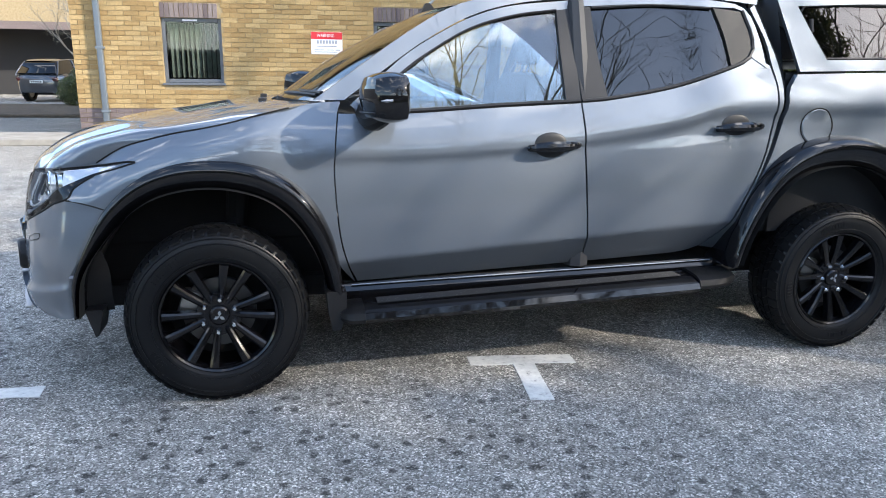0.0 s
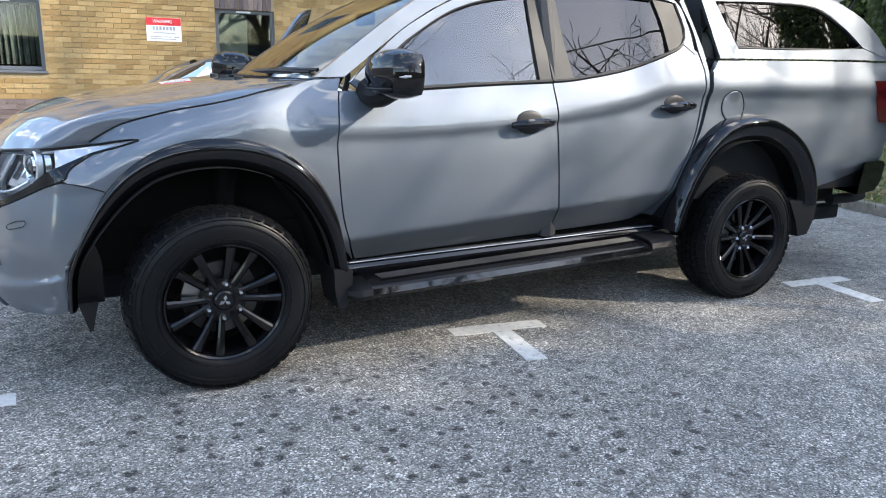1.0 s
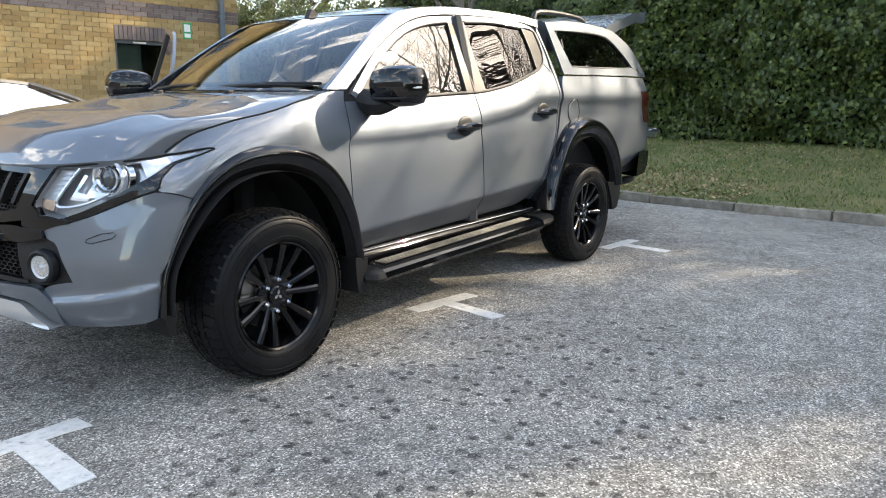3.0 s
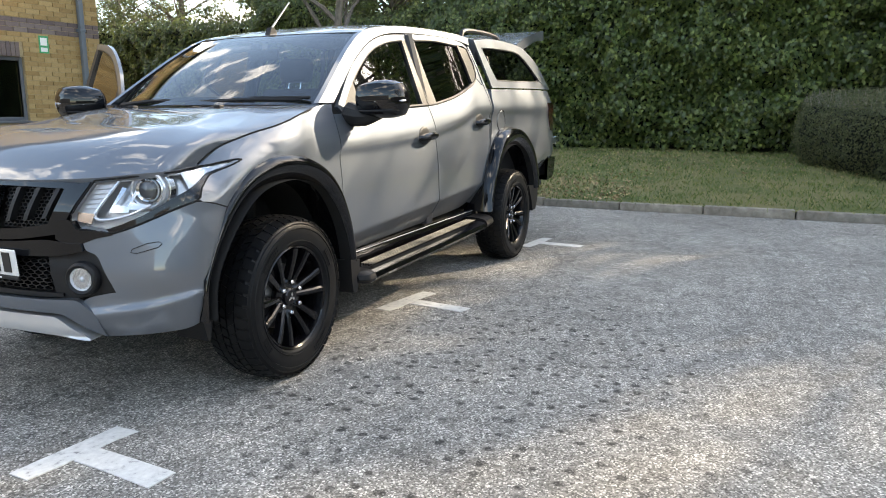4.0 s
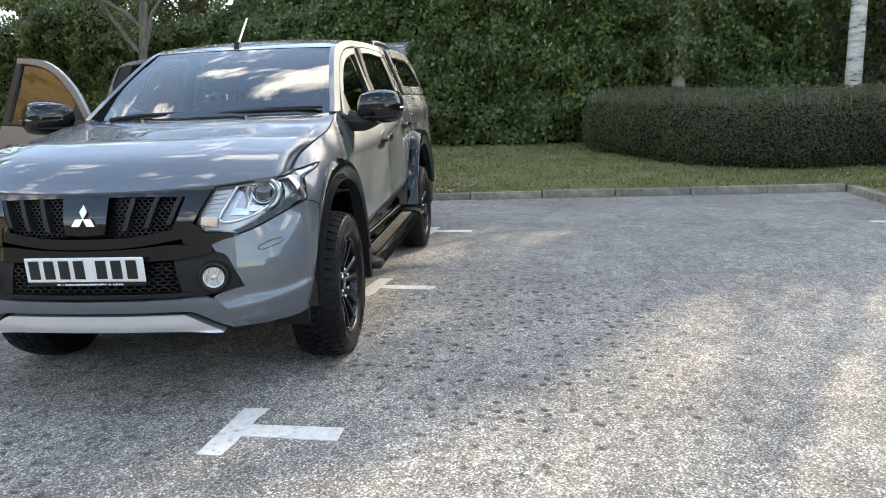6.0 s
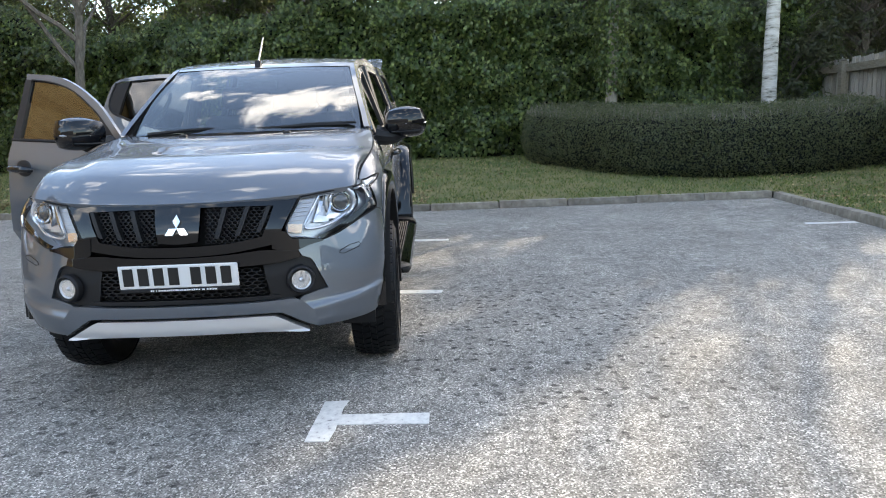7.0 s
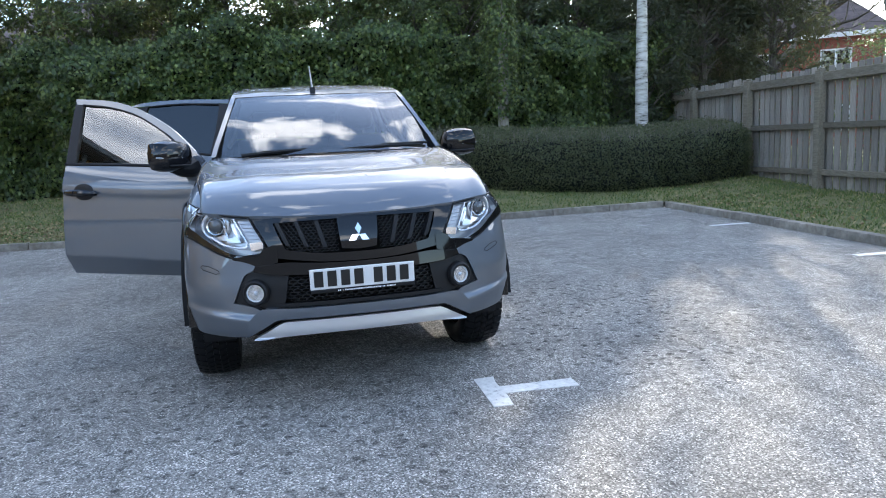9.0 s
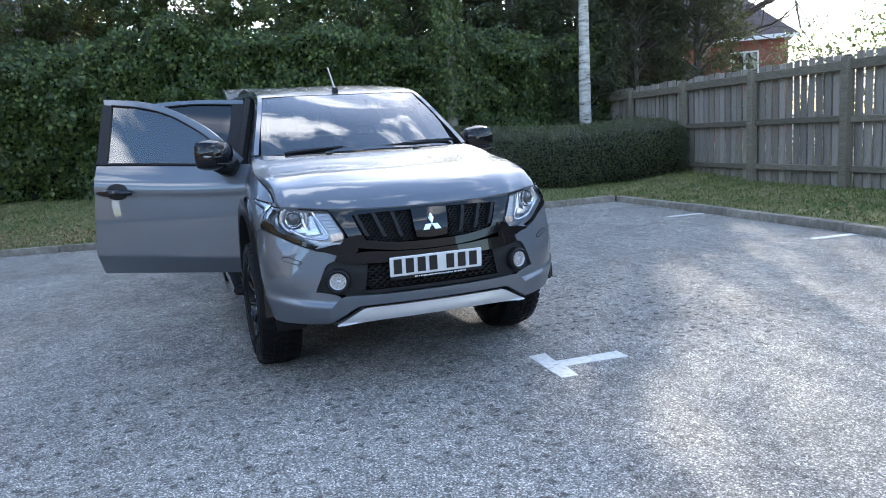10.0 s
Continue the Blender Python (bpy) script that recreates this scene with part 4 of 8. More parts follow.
# ---- the timber fence ----
def fence():
    root = tagged(thing("fence", "weathered grey-brown timber fence with posts, rails and upright boards", "fence"), kind="structure")
    o = Vector((6.1, -8.83, 0))
    d = Vector((1, -0.10, 0)).normalized()
    rot = Matrix.Rotation(math.atan2(d.y, d.x), 4, "Z")
    pitch = 2.17
    span = pitch - 0.13
    post = mesh_of("post", box(box(bmesh.new(), (-0.07, 0.0, 0), (0.07, 0.13, 2.06), 0.01, 1), (-0.055, 0.015, 2.058), (0.055, 0.10, 2.10), 0.018, 1), M["fence_rail"])
    rail = mesh_of("rail", boxed((0, -0.005, -0.05), (span, 0.05, 0.05), 0.008, 1), M["fence_rail"])
    cap = mesh_of("rail", boxed((0, -0.035, -0.075), (span, 0.062, 0.075), 0.008, 1), M["fence_rail"])
    board = mesh_of("board", boxed((-0.066, -0.06, 0), (0.066, -0.038, 2.07), 0.005, 1), M["fence"], False)
    behind = mesh_of("board", boxed((-0.048, -0.108, 0), (0.048, -0.088, 2.03), 0.004, 1), M["fence"], False)
    rng = random.Random(8)
    n = 12
    step = span / n
    for k in range(-7, 4):
        q = o + d * (pitch * k)
        shared("post", post, root, Matrix.Translation(q + Vector((0, 0, 0.07))) @ rot @ pose(0, 0, 0, rng.uniform(-0.8, 0.8), rng.uniform(-0.6, 0.6), 0))
        s = q + d * 0.066
        for z, me in ((0.42, rail), (1.20, rail), (2.0, cap)):
            shared("rail", me, root, Matrix.Translation(s + Vector((0, 0, z + rng.uniform(-0.012, 0.012)))) @ rot @ pose(0, 0, 0, 0, rng.uniform(-0.25, 0.25), 0))
        # front boards stand a finger apart; narrower ones behind close the gaps and run on past the posts
        for i in range(n):
            w = s + d * ((i + 0.5) * step + rng.uniform(-0.008, 0.008))
            shared("board", board, root, Matrix.Translation(w + Vector((0, 0, 0.12 + rng.uniform(-0.02, 0.02)))) @ rot @ pose(0, 0, 0, 0, rng.uniform(-0.4, 0.4), 0))
        for i in range(n + 1):
            w = s + d * (i * step + rng.uniform(-0.009, 0.009))
            shared("board", behind, root, Matrix.Translation(w + Vector((0, 0, 0.10 + rng.uniform(-0.05, 0.02)))) @ rot @ pose(0, 0, 0, 0, rng.uniform(-0.4, 0.4), 0))


fence()


# ---- the brick office building ----
WALL0 = Vector((-3.45, 11.78, 0))
WALL = Matrix.Translation(WALL0) @ Matrix.Rotation(TH, 4, "Z")
WIN = [(1.65, 2.79), (5.77, 6.90), (9.47, 10.62)]
WZ0, WZ1 = 1.08, 2.31
WLEN, WTOP = 12.3, 7.5
WROWS = [(WZ0, WZ1), (WZ0 + 3.3, WZ1 + 3.3)]
building = tagged(thing("office_building", "two-tone office building of buff brick with dark brick bands", "building", WALL), kind="structure")


def masonry():
    b = bmesh.new()
    x = 0.0
    for w0, w1 in WIN + [(WLEN, WLEN)]:
        box(b, (x, 0, 0), (w0, 0.3, WTOP))
        if w1 > w0:
            box(b, (w0, 0, 0), (w1, 0.3, WZ0 - 0.05))
            box(b, (w0, 0, WZ1), (w1, 0.3, WROWS[1][0] - 0.05))
            box(b, (w0, 0, WROWS[1][1]), (w1, 0.3, WTOP))
        x = w1
    box(b, (0, 0.3, 0), (0.3, 9.0, WTOP))
    box(b, (WLEN - 0.3, 0.3, 0), (WLEN, 9.0, WTOP))
    box(b, (0.3, 8.7, 0), (WLEN - 0.3, 9.0, WTOP))
    part("wall", b, M["mortar"], building, smooth=False)
    rf = bmesh.new()
    e0, e1 = -0.45, 9.45
    prof = [(e0, WTOP), (4.5, WTOP + 2.4), (e1, WTOP), (e1, WTOP + 0.14), (4.5, WTOP + 2.6), (e0, WTOP + 0.14)]
    l = [rf.verts.new((-0.4, yy, zz)) for yy, zz in prof]
    r = [rf.verts.new((WLEN + 0.4, yy, zz)) for yy, zz in prof]
    rf.faces.new(l), rf.faces.new(r[::-1])
    for k in range(6):
        rf.faces.new((l[k], r[k], r[(k + 1) % 6], l[(k + 1) % 6]))
    part("roof", rf, M["roof"], building, smooth=False)
    part("gutter", boxed((-0.4, -0.5, WTOP - 0.02), (WLEN + 0.4, -0.38, WTOP + 0.1), 0.02), M["pipe"], building)
    part("soffit", boxed((-0.3, -0.44, WTOP - 0.05), (WLEN + 0.3, -0.003, WTOP - 0.01)), M["frame"], building)
    # added room surfaces, painted almost black so the windows read as unlit
    part("floor", boxed((0.3, 0.3, 0.0), (WLEN - 0.3, 8.7, 0.05)), M["interior_shade"], building)
    part("room_ceiling", boxed((0.3, 0.3, 2.9), (WLEN - 0.3, 8.7, 2.95)), M["interior_shade"], building)
    part("partition", boxed((0.3, 1.6, 0.05), (WLEN - 0.3, 1.65, 6.9)), M["interior_shade"], building)
    part("upper_ceiling", boxed((0.3, 0.3, 6.9), (WLEN - 0.3, 8.7, 6.95)), M["interior_shade"], building)


masonry()


def office_window(k, w0, w1, blind, z0=WZ0, z1=WZ1):
    win = part("window_%d" % k, bmesh.new(), M["frame"], building)
    fr = bmesh.new()
    t = 0.07
    for lo, hi in (((w0, 0.06, z0), (w0 + t, 0.13, z1)), ((w1 - t, 0.06, z0), (w1, 0.13, z1)), ((w0 + t, 0.06, z1 - t), (w1 - t, 0.13, z1)), ((w0 + t, 0.06, z0), (w1 - t, 0.13, z0 + t))):
        box(fr, lo, hi, 0.006, 1)
    part("window_frame", fr, M["frame"], win)
    part("window_sill", boxed((w0 - 0.03, -0.05, z0 - 0.05), (w1 + 0.03, 0.14, z0 - 0.002), 0.008, 1), M["frame"], win)
    pane = part("pane", boxed((w0 + t, 0.092, z0 + t), (w1 - t, 0.098, z1 - t)), M["pane"], win, smooth=False)
    pane.visible_shadow = False
    part("trickle_vent", boxed((w0 + 0.4, 0.045, z1 - 0.055), (w0 + 0.68, 0.058, z1 - 0.02), 0.003, 1), M["upvc"], win)
    bl = bmesh.new()
    rng = random.Random(k)
    if blind == "slats":
        x = w0 + t + 0.04
        while x < w1 - t - 0.06:
            m = Matrix.Translation((x + 0.04, 0.24, 0)) @ Matrix.Rotation(radians(rng.choice([35, 42, 55, 62])), 4, "Z") @ Matrix.Translation((0, 0, 0))
            sl = [(-0.045, z0 + 0.1), (0.045, z0 + 0.1), (0.045 + rng.uniform(-0.02, 0.02), z1 - 0.09), (-0.045, z1 - 0.09)]
            prism(bl, sl, 0.002, m)
            x += 0.098
    else:
        box(bl, (w0 + t, 0.2, z0 + 0.05), (w0 + 0.62, 0.205, z1 - 0.08))
    part("blind", bl, M["blind"], win, "grey-green hanging blind", smooth=False)


for k, ((w0, w1), kind) in enumerate(zip(WIN, ("slats", "half", "none"))):
    office_window(k + 1, w0, w1, "half" if kind != "slats" else "slats")
    office_window(k + 4, w0, w1, "slats", *WROWS[1])


def downpipe(s):
    b = bmesh.new()
    box(b, (s - 0.05, -0.15, 0.02), (s + 0.05, -0.05, WTOP), 0.012, 2)
    for z in (0.5, 1.7, 2.9, 4.0, 5.2, 6.4):
        box(b, (s - 0.07, -0.157, z), (s + 0.07, 0.0, z + 0.05), 0.004, 1)
    part("downpipe", b, M["pipe"], building, "square grey metal rainwater pipe")


downpipe(0.52), downpipe(11.85)


def wording(text, size, material, parent, m, name="lettering", wide=None):
    cu = bpy.data.curves.new(name, "FONT")
    cu.body, cu.size, cu.align_x, cu.align_y, cu.extrude = text, size, "CENTER", "CENTER", 0.0006
    tmp = new("lettering_curve", cu)
    me = bpy.data.meshes.new_from_object(tmp.evaluated_get(bpy.context.evaluated_depsgraph_get()))
    bpy.data.objects.remove(tmp)
    me.materials.clear(), me.materials.append(material)
    if wide:
        xs = [v.co.x for v in me.vertices]
        k = wide / (max(xs) - min(xs))
        for v in me.vertices:
            v.co.x *= k
    return shared(name, me, parent, m)


def warning_sign():
    root = thing("warning_sign", "white and red security warning sign screwed to the brick wall", "sign", WALL @ Matrix.Translation((4.83, -0.012, 1.88)))
    part("board", boxed((-0.31, -0.006, -0.215), (0.31, 0.006, 0.215), 0.003, 1), M["white"], root)
    part("header", boxed((-0.308, -0.0085, 0.075), (0.308, -0.0055, 0.213)), M["red_print"], root, smooth=False)
    face = Matrix.Rotation(radians(90), 4, "X")
    wording("WARNING", 0.085, M["white"], root, Matrix.Translation((-0.02, -0.0105, 0.145)) @ face, "lettering", 0.34)
    lb = bmesh.new()
    for i in range(7):
        box(lb, (-0.20 + i * 0.06, -0.0085, -0.01), (-0.158 + i * 0.06, -0.006, 0.055))
    part("name_bars", lb, M["grey_print"], root, smooth=False)
    lb = bmesh.new()
    for x0, x1, z in ((-0.2, 0.2, -0.06), (-0.25, -0.05, -0.13), (0.0, 0.14, -0.13), (0.17, 0.26, -0.13), (-0.25, 0.2, -0.17)):
        box(lb, (x0, -0.0085, z - 0.008), (x1, -0.006, z + 0.008))
    part("small_print", lb, M["grey_print"], root, smooth=False)


warning_sign()


def exit_sign():
    root = thing("notice", "small green and white notice on the wall", "sign", WALL @ Matrix.Translation((11.05, -0.012, 2.58)))
    part("board", boxed((-0.1, -0.005, -0.17), (0.1, 0.005, 0.17), 0.002, 1), M["green_print"], root)
    b = bmesh.new()
    box(b, (-0.07, -0.008, -0.02), (0.07, -0.0055, 0.13)), box(b, (-0.07, -0.008, -0.14), (0.07, -0.0055, -0.06))
    part("symbol", b, M["white"], root, smooth=False)


exit_sign()

# pavement along the wall and the far side of the site
pv = part("pavement", boxed((-16, -1.6, 0), (WLEN + 3.2, 0.0, 0.11), 0.01, 1), M["paving"], smooth=False)
pv.matrix_world = WALL
tagged(pv, "pale concrete pavement along the office wall", "pavement", kind="structure")
verge = part("verge", boxed((-16, 6.0, 0.002), (-0.6, 12.0, 0.09), 0.02, 1), M["soil"], smooth=False)
verge.matrix_world = WALL
tagged(verge, "strip of bare brown winter soil beside the path", "verge", kind="structure")


def far_building():
    root = tagged(thing("rear_building", "buff brick office wing with a dark band and shaded entrance", "building", Matrix.Translation((-21, 34, 0))), kind="structure")
    b = bmesh.new()
    box(b, (12.4, 0, 0), (26, 6, 10)), box(b, (0, 0, 3.1), (12.4, 6, 10)), box(b, (0, 0, 0), (7, 6, 3.1))
    part("wall", b, M["mortar"], root, smooth=False)
    part("band", boxed((0, -0.03, 3.0), (26, -0.003, 3.35)), M["dark_brick"], root, smooth=False)
    # the recess gets its shade from this dark back panel
    part("entrance", boxed((7, 2.0, 0), (12.4, 2.1, 3.1)), M["interior_shade"], root, smooth=False)
    part("roof", boxed((-0.5, -0.5, 10), (26.5, 6.5, 10.3)), M["roof"], root, smooth=False)


far_building()
bare_tree("bare_tree", "young bare tree with reddish twigs beside the path", Vector((-6.3, 26.5, 0)), 6.0, 0.10, 90, M["pale_bark"], 5, 0.7)


def red_house(x, y, turn, label):
    root = tagged(thing("house", label, "house", pose(x, y, 0, 0, 0, turn)), kind="structure")
    part("wall", boxed((-5, 0, 0), (5, 8, 5.0)), M["red_brick"], root, smooth=False)
    rf = bmesh.new()
    prof = [(-0.5, 4.85), (4.0, 8.2), (8.5, 4.85)]
    l, r = [rf.verts.new((-5.4, *q)) for q in prof], [rf.verts.new((5.4, *q)) for q in prof]
    l[1].co.x, r[1].co.x = -2.2, 2.2
    rf.faces.new(l), rf.faces.new(r[::-1])
    for k in range(3):
        rf.faces.new((l[k], r[k], r[(k + 1) % 3], l[(k + 1) % 3]))
    part("roof", rf, M["roof"], root, smooth=False)
    part("fascia", boxed((-5.4, -0.56, 4.72), (5.4, -0.46, 4.9)), M["upvc"], root, smooth=False)
    for cx in (-3.2, 0.0, 3.2):
        for cz in (1.4, 3.75):
            w = part("window", boxed((cx - 0.6, -0.03, cz - 0.55), (cx + 0.6, 0.02, cz + 0.55)), M["upvc"], root, smooth=False)
            for dx in (-0.29, 0.29):
                part("pane", boxed((cx + dx - 0.24, -0.045, cz - 0.48), (cx + dx + 0.24, -0.034, cz + 0.48)), M["tint"], w, smooth=False)


red_house(24.0, -21.0, -128, "red brick house with a brown tiled roof and white windows")
red_house(28.0, 7.0, -90, "red brick house behind the hedge with a tiled roof")

# unseen wall, added so the truck's nose has something dark to reflect
west = part("wall_west", boxed((-19.0, -9.0, 0.0), (-18.7, 30.0, 5.4), 0.01, 1), M["frame"], smooth=False)
tagged(west, "plain slate-grey wall out of view, added to darken reflections", "wall", kind="structure")


# ---- the pickup truck: x runs to its tail, y to its right side ----
truck = thing("pickup_truck", "grey metallic double-cab pickup with black trim, canopy and open off-side doors", "pickup truck", Matrix.Translation((0, 0, 0)))

BELT = [(-0.6, 1.0), (-0.25, 1.07), (0.1, 1.13), (0.5, 1.195), (0.86, 1.2), (1.54, 1.245), (1.78, 1.27), (2.08, 1.32), (2.34, 1.385), (2.62, 1.385), (4.4, 1.40)]
LOWER = [(0.40, 0.812), (0.68, 0.814), (0.85, 0.816), (1.0, 0.813), (1.1, 0.806)]


# the shut line between bonnet and wing
SHUT = [(-0.43, 0.751, 1.0), (-0.37, 0.757, 1.038), (-0.31, 0.767, 1.068), (-0.21, 0.782, 1.097), (-0.127, 0.790, 1.117), (0.0, 0.792, 1.139), (0.11, 0.788, 1.163), (0.20, 0.780, 1.187), (0.32, 0.762, 1.214), (0.44, 0.728, 1.237)]
SHUT_Y, SHUT_Z = [(a, b) for a, b, c in SHUT], [(a, c) for a, b, c in SHUT]
WING_Y = [(-0.75, 0.70), (-0.62, 0.805), (-0.55, 0.838), (-0.42, 0.853), (-0.27, 0.856), (-0.12, 0.855), (0.1, 0.845), (0.3, 0.828), (0.5, 0.814)]


def half_rear(x, z):
    belt = cr(BELT, x)
    sh = belt - 0.15
    if z <= sh:
        y = cr(LOWER, z)
        zc = 0.565 + 0.062 * (x - 0.57)
        if z < zc:
            y = 0.812 - 0.62 * (zc - z)
        # crease along the shoulder, undercut below it
        dz = max(0.0, sh - 0.035 - z)
        y -= 0.013 * (1 - math.exp(-dz / 0.014)) * math.exp(-dz / 0.11) * max(0.0, min(1.0, (x - 0.1) / 0.4))
    else:
        y0 = cr(LOWER, sh)
        t = (z - sh) / 0.15
        y = y0 - 0.055 * min(t, 1.0) ** 1.2
        if t > 1:
            y -= 0.345 * (z - belt)
    if x > 3.6:
        y -= 0.03 * ((x - 3.6) / 0.7) ** 2
    return y


def half_front(x, z):
    sz, sy, y0 = cr(SHUT_Z, x), cr(SHUT_Y, x), cr(WING_Y, x)
    if z < 0.47:
        y0 -= 0.25 * (0.47 - z)
    t = max(0.0, (z - sz + 0.17) / 0.17)
    return y0 - (y0 - sy) * t**2.4


def half(x, z):
    """Half the body's width at a station and height."""
    w = max(0.0, min(1.0, (0.5 - x) / 0.4))
    w = w * w * (3 - 2 * w)
    return (half_front(x, z) * w if w else 0.0) + (half_rear(x, z) * (1 - w) if w < 1 else 0.0)


def left(x, z, out=0.0):
    return Vector((x, -half(x, z) - out, z))


def side_panel(name, bot, rgt, top, lft, nu, nv, material, parent, side, out=0.0, rim=0.02, label=""):
    b = sheet(bmesh.new(), coons(bot, rgt, top, lft, nu, nv), lambda x, z: left(x, z, out), (0, rim, 0))
    if side > 0:
        flip_y(b)
    return part(name, b, material, parent, label)


def side_pane(bot, rgt, top, lft, parent, side, material, inset=0.012):
    b = slab(bmesh.new(), coons(bot, rgt, top, lft, 10, 8), lambda x, z: left(x, z, -inset), (0, 0.004, 0))
    if side > 0:
        flip_y(b)
    ob = part("window_glass", b, material, parent)
    ob.visible_shadow = False
    return ob


def bar_along(name, pts, material, parent, side, rad=0.012, out=0.0, label="", sides=6):
    line = [left(x, z, out) for x, z in spaced(pts, 24)]
    b = tube(bmesh.new(), line, rad, sides)
    if side > 0:
        flip_y(b)
    return part(name, b, material, parent, label)


# shut lines, from the ground up, seen from the near side
DOOR_FRONT = [(0.588, 0.462), (0.545, 0.56), (0.513, 0.70), (0.497, 0.94), (0.508, 1.10), (0.520, 1.19)]
DOOR_B = [(1.648, 0.495), (1.635, 0.70), (1.615, 0.95), (1.597, 1.238)]
DOOR_BOT = [(0.588, 0.462), (1.10, 0.477), (1.648, 0.495)]
BELT_F = [(0.520, 1.19), (0.70, 1.192), (0.86, 1.2), (1.2, 1.22), (1.597, 1.238)]
REAR_BOT = [(1.656, 0.495), (2.0, 0.508), (2.18, 0.520), (2.27, 0.548)]
REAR_EDGE = [(2.27, 0.548), (2.37, 0.66), (2.45, 0.81), (2.515, 0.96), (2.56, 1.15), (2.575, 1.30), (2.555, 1.40)]
BELT_R = [(1.605, 1.238), (1.76, 1.255), (2.05, 1.305), (2.30, 1.375), (2.555, 1.40)]
B_R = [(1.656, 0.495), (1.643, 0.70), (1.623, 0.95), (1.605, 1.238)]

paint, black = M["paint"], M["gloss_black"]


def handle(x, z, parent, side):
    # dark disc in place of a scooped recess; its black stands for shade
    cup = bmesh.new()
    bmesh.ops.create_uvsphere(cup, u_segments=20, v_segments=10, radius=1.0)
    bmesh.ops.scale(cup, vec=(0.080, 0.010, 0.056), verts=cup.verts)
    bmesh.ops.translate(cup, vec=left(x - 0.01, z + 0.004, -0.003), verts=cup.verts)
    bar = bmesh.new()
    pts = [(x - 0.115, z - 0.008, 0.012), (x - 0.10, z - 0.006, 0.030), (x - 0.04, z, 0.042), (x + 0.05, z + 0.002, 0.042), (x + 0.10, z + 0.004, 0.030), (x + 0.118, z + 0.004, 0.012)]
    line = spaced([tuple(left(a, c, o)) for a, c, o in pts], 14)
    tube(bar, line, [0.014 + 0.010 * math.sin(math.pi * i / 14) for i in range(15)], 10)
    for b, nm, mt in ((cup, "handle_cup", M["satin"]), (bar, "door_handle", black)):
        if side > 0:
            flip_y(b)
        part(nm, b, mt, parent, "gloss black pull handle" if nm == "door_handle" else "")


def mirror(parent, side):
    b = bmesh.new()
    bmesh.ops.create_cube(b, size=1.0)
    bmesh.ops.subdivide_edges(b, edges=b.edges[:], cuts=6, use_grid_fill=True)
    for v in b.verts:
        q = v.co * 2
        q = Vector((q.x * math.sqrt(1 - q.y**2 / 2 - q.z**2 / 2 + q.y**2 * q.z**2 / 3), q.y * math.sqrt(1 - q.z**2 / 2 - q.x**2 / 2 + q.z**2 * q.x**2 / 3), q.z * math.sqrt(1 - q.x**2 / 2 - q.y**2 / 2 + q.x**2 * q.y**2 / 3))) * 0.72 + q * 0.28
        v.co = Vector((q.x * 0.105 + 0.02 * q.y * -1, q.y * 0.135, q.z * 0.098 * (1 + 0.06 * q.y * -1)))
        if v.co.x > 0.06:
            v.co.x = 0.06 + (v.co.x - 0.06) * 0.2
    bmesh.ops.translate(b, vec=(0.70, -0.945, 1.265), verts=b.verts)
    arm = tube(bmesh.new(), spaced([(0.70, -0.93, 1.20), (0.66, -0.85, 1.175), (0.655, -0.76, 1.19)], 6), [0.035, 0.04, 0.045, 0.05, 0.055, 0.06, 0.065], 10)
    lamp = bmesh.new()
    tube(lamp, spaced([(0.606, -0.95, 1.252), (0.622, -1.0, 1.252), (0.662, -1.058, 1.255), (0.70, -1.070, 1.258)], 8), 0.010, 6)
    strip = bmesh.new()
    tube(strip, spaced([(0.60, -0.86, 1.205), (0.605, -0.95, 1.205), (0.64, -1.04, 1.208), (0.73, -1.062, 1.21)], 8), 0.006, 6)
    face = bmesh.new()
    box(face, (0.768, -1.035, 1.205), (0.772, -0.85, 1.325), 0.002, 1)
    for bb, nm, mt, lb in ((b, "mirror_housing", black, "gloss black mirror housing"), (arm, "mirror_arm", M["plastic"], ""), (lamp, "indicator", M["lamp_panel"], "clear slim indicator lamp"), (strip, "mirror_strip", M["plastic"], ""), (face, "mirror_face", M["chrome"], "")):
        if side > 0:
            flip_y(bb)
        part(nm, bb, mt, parent, lb)


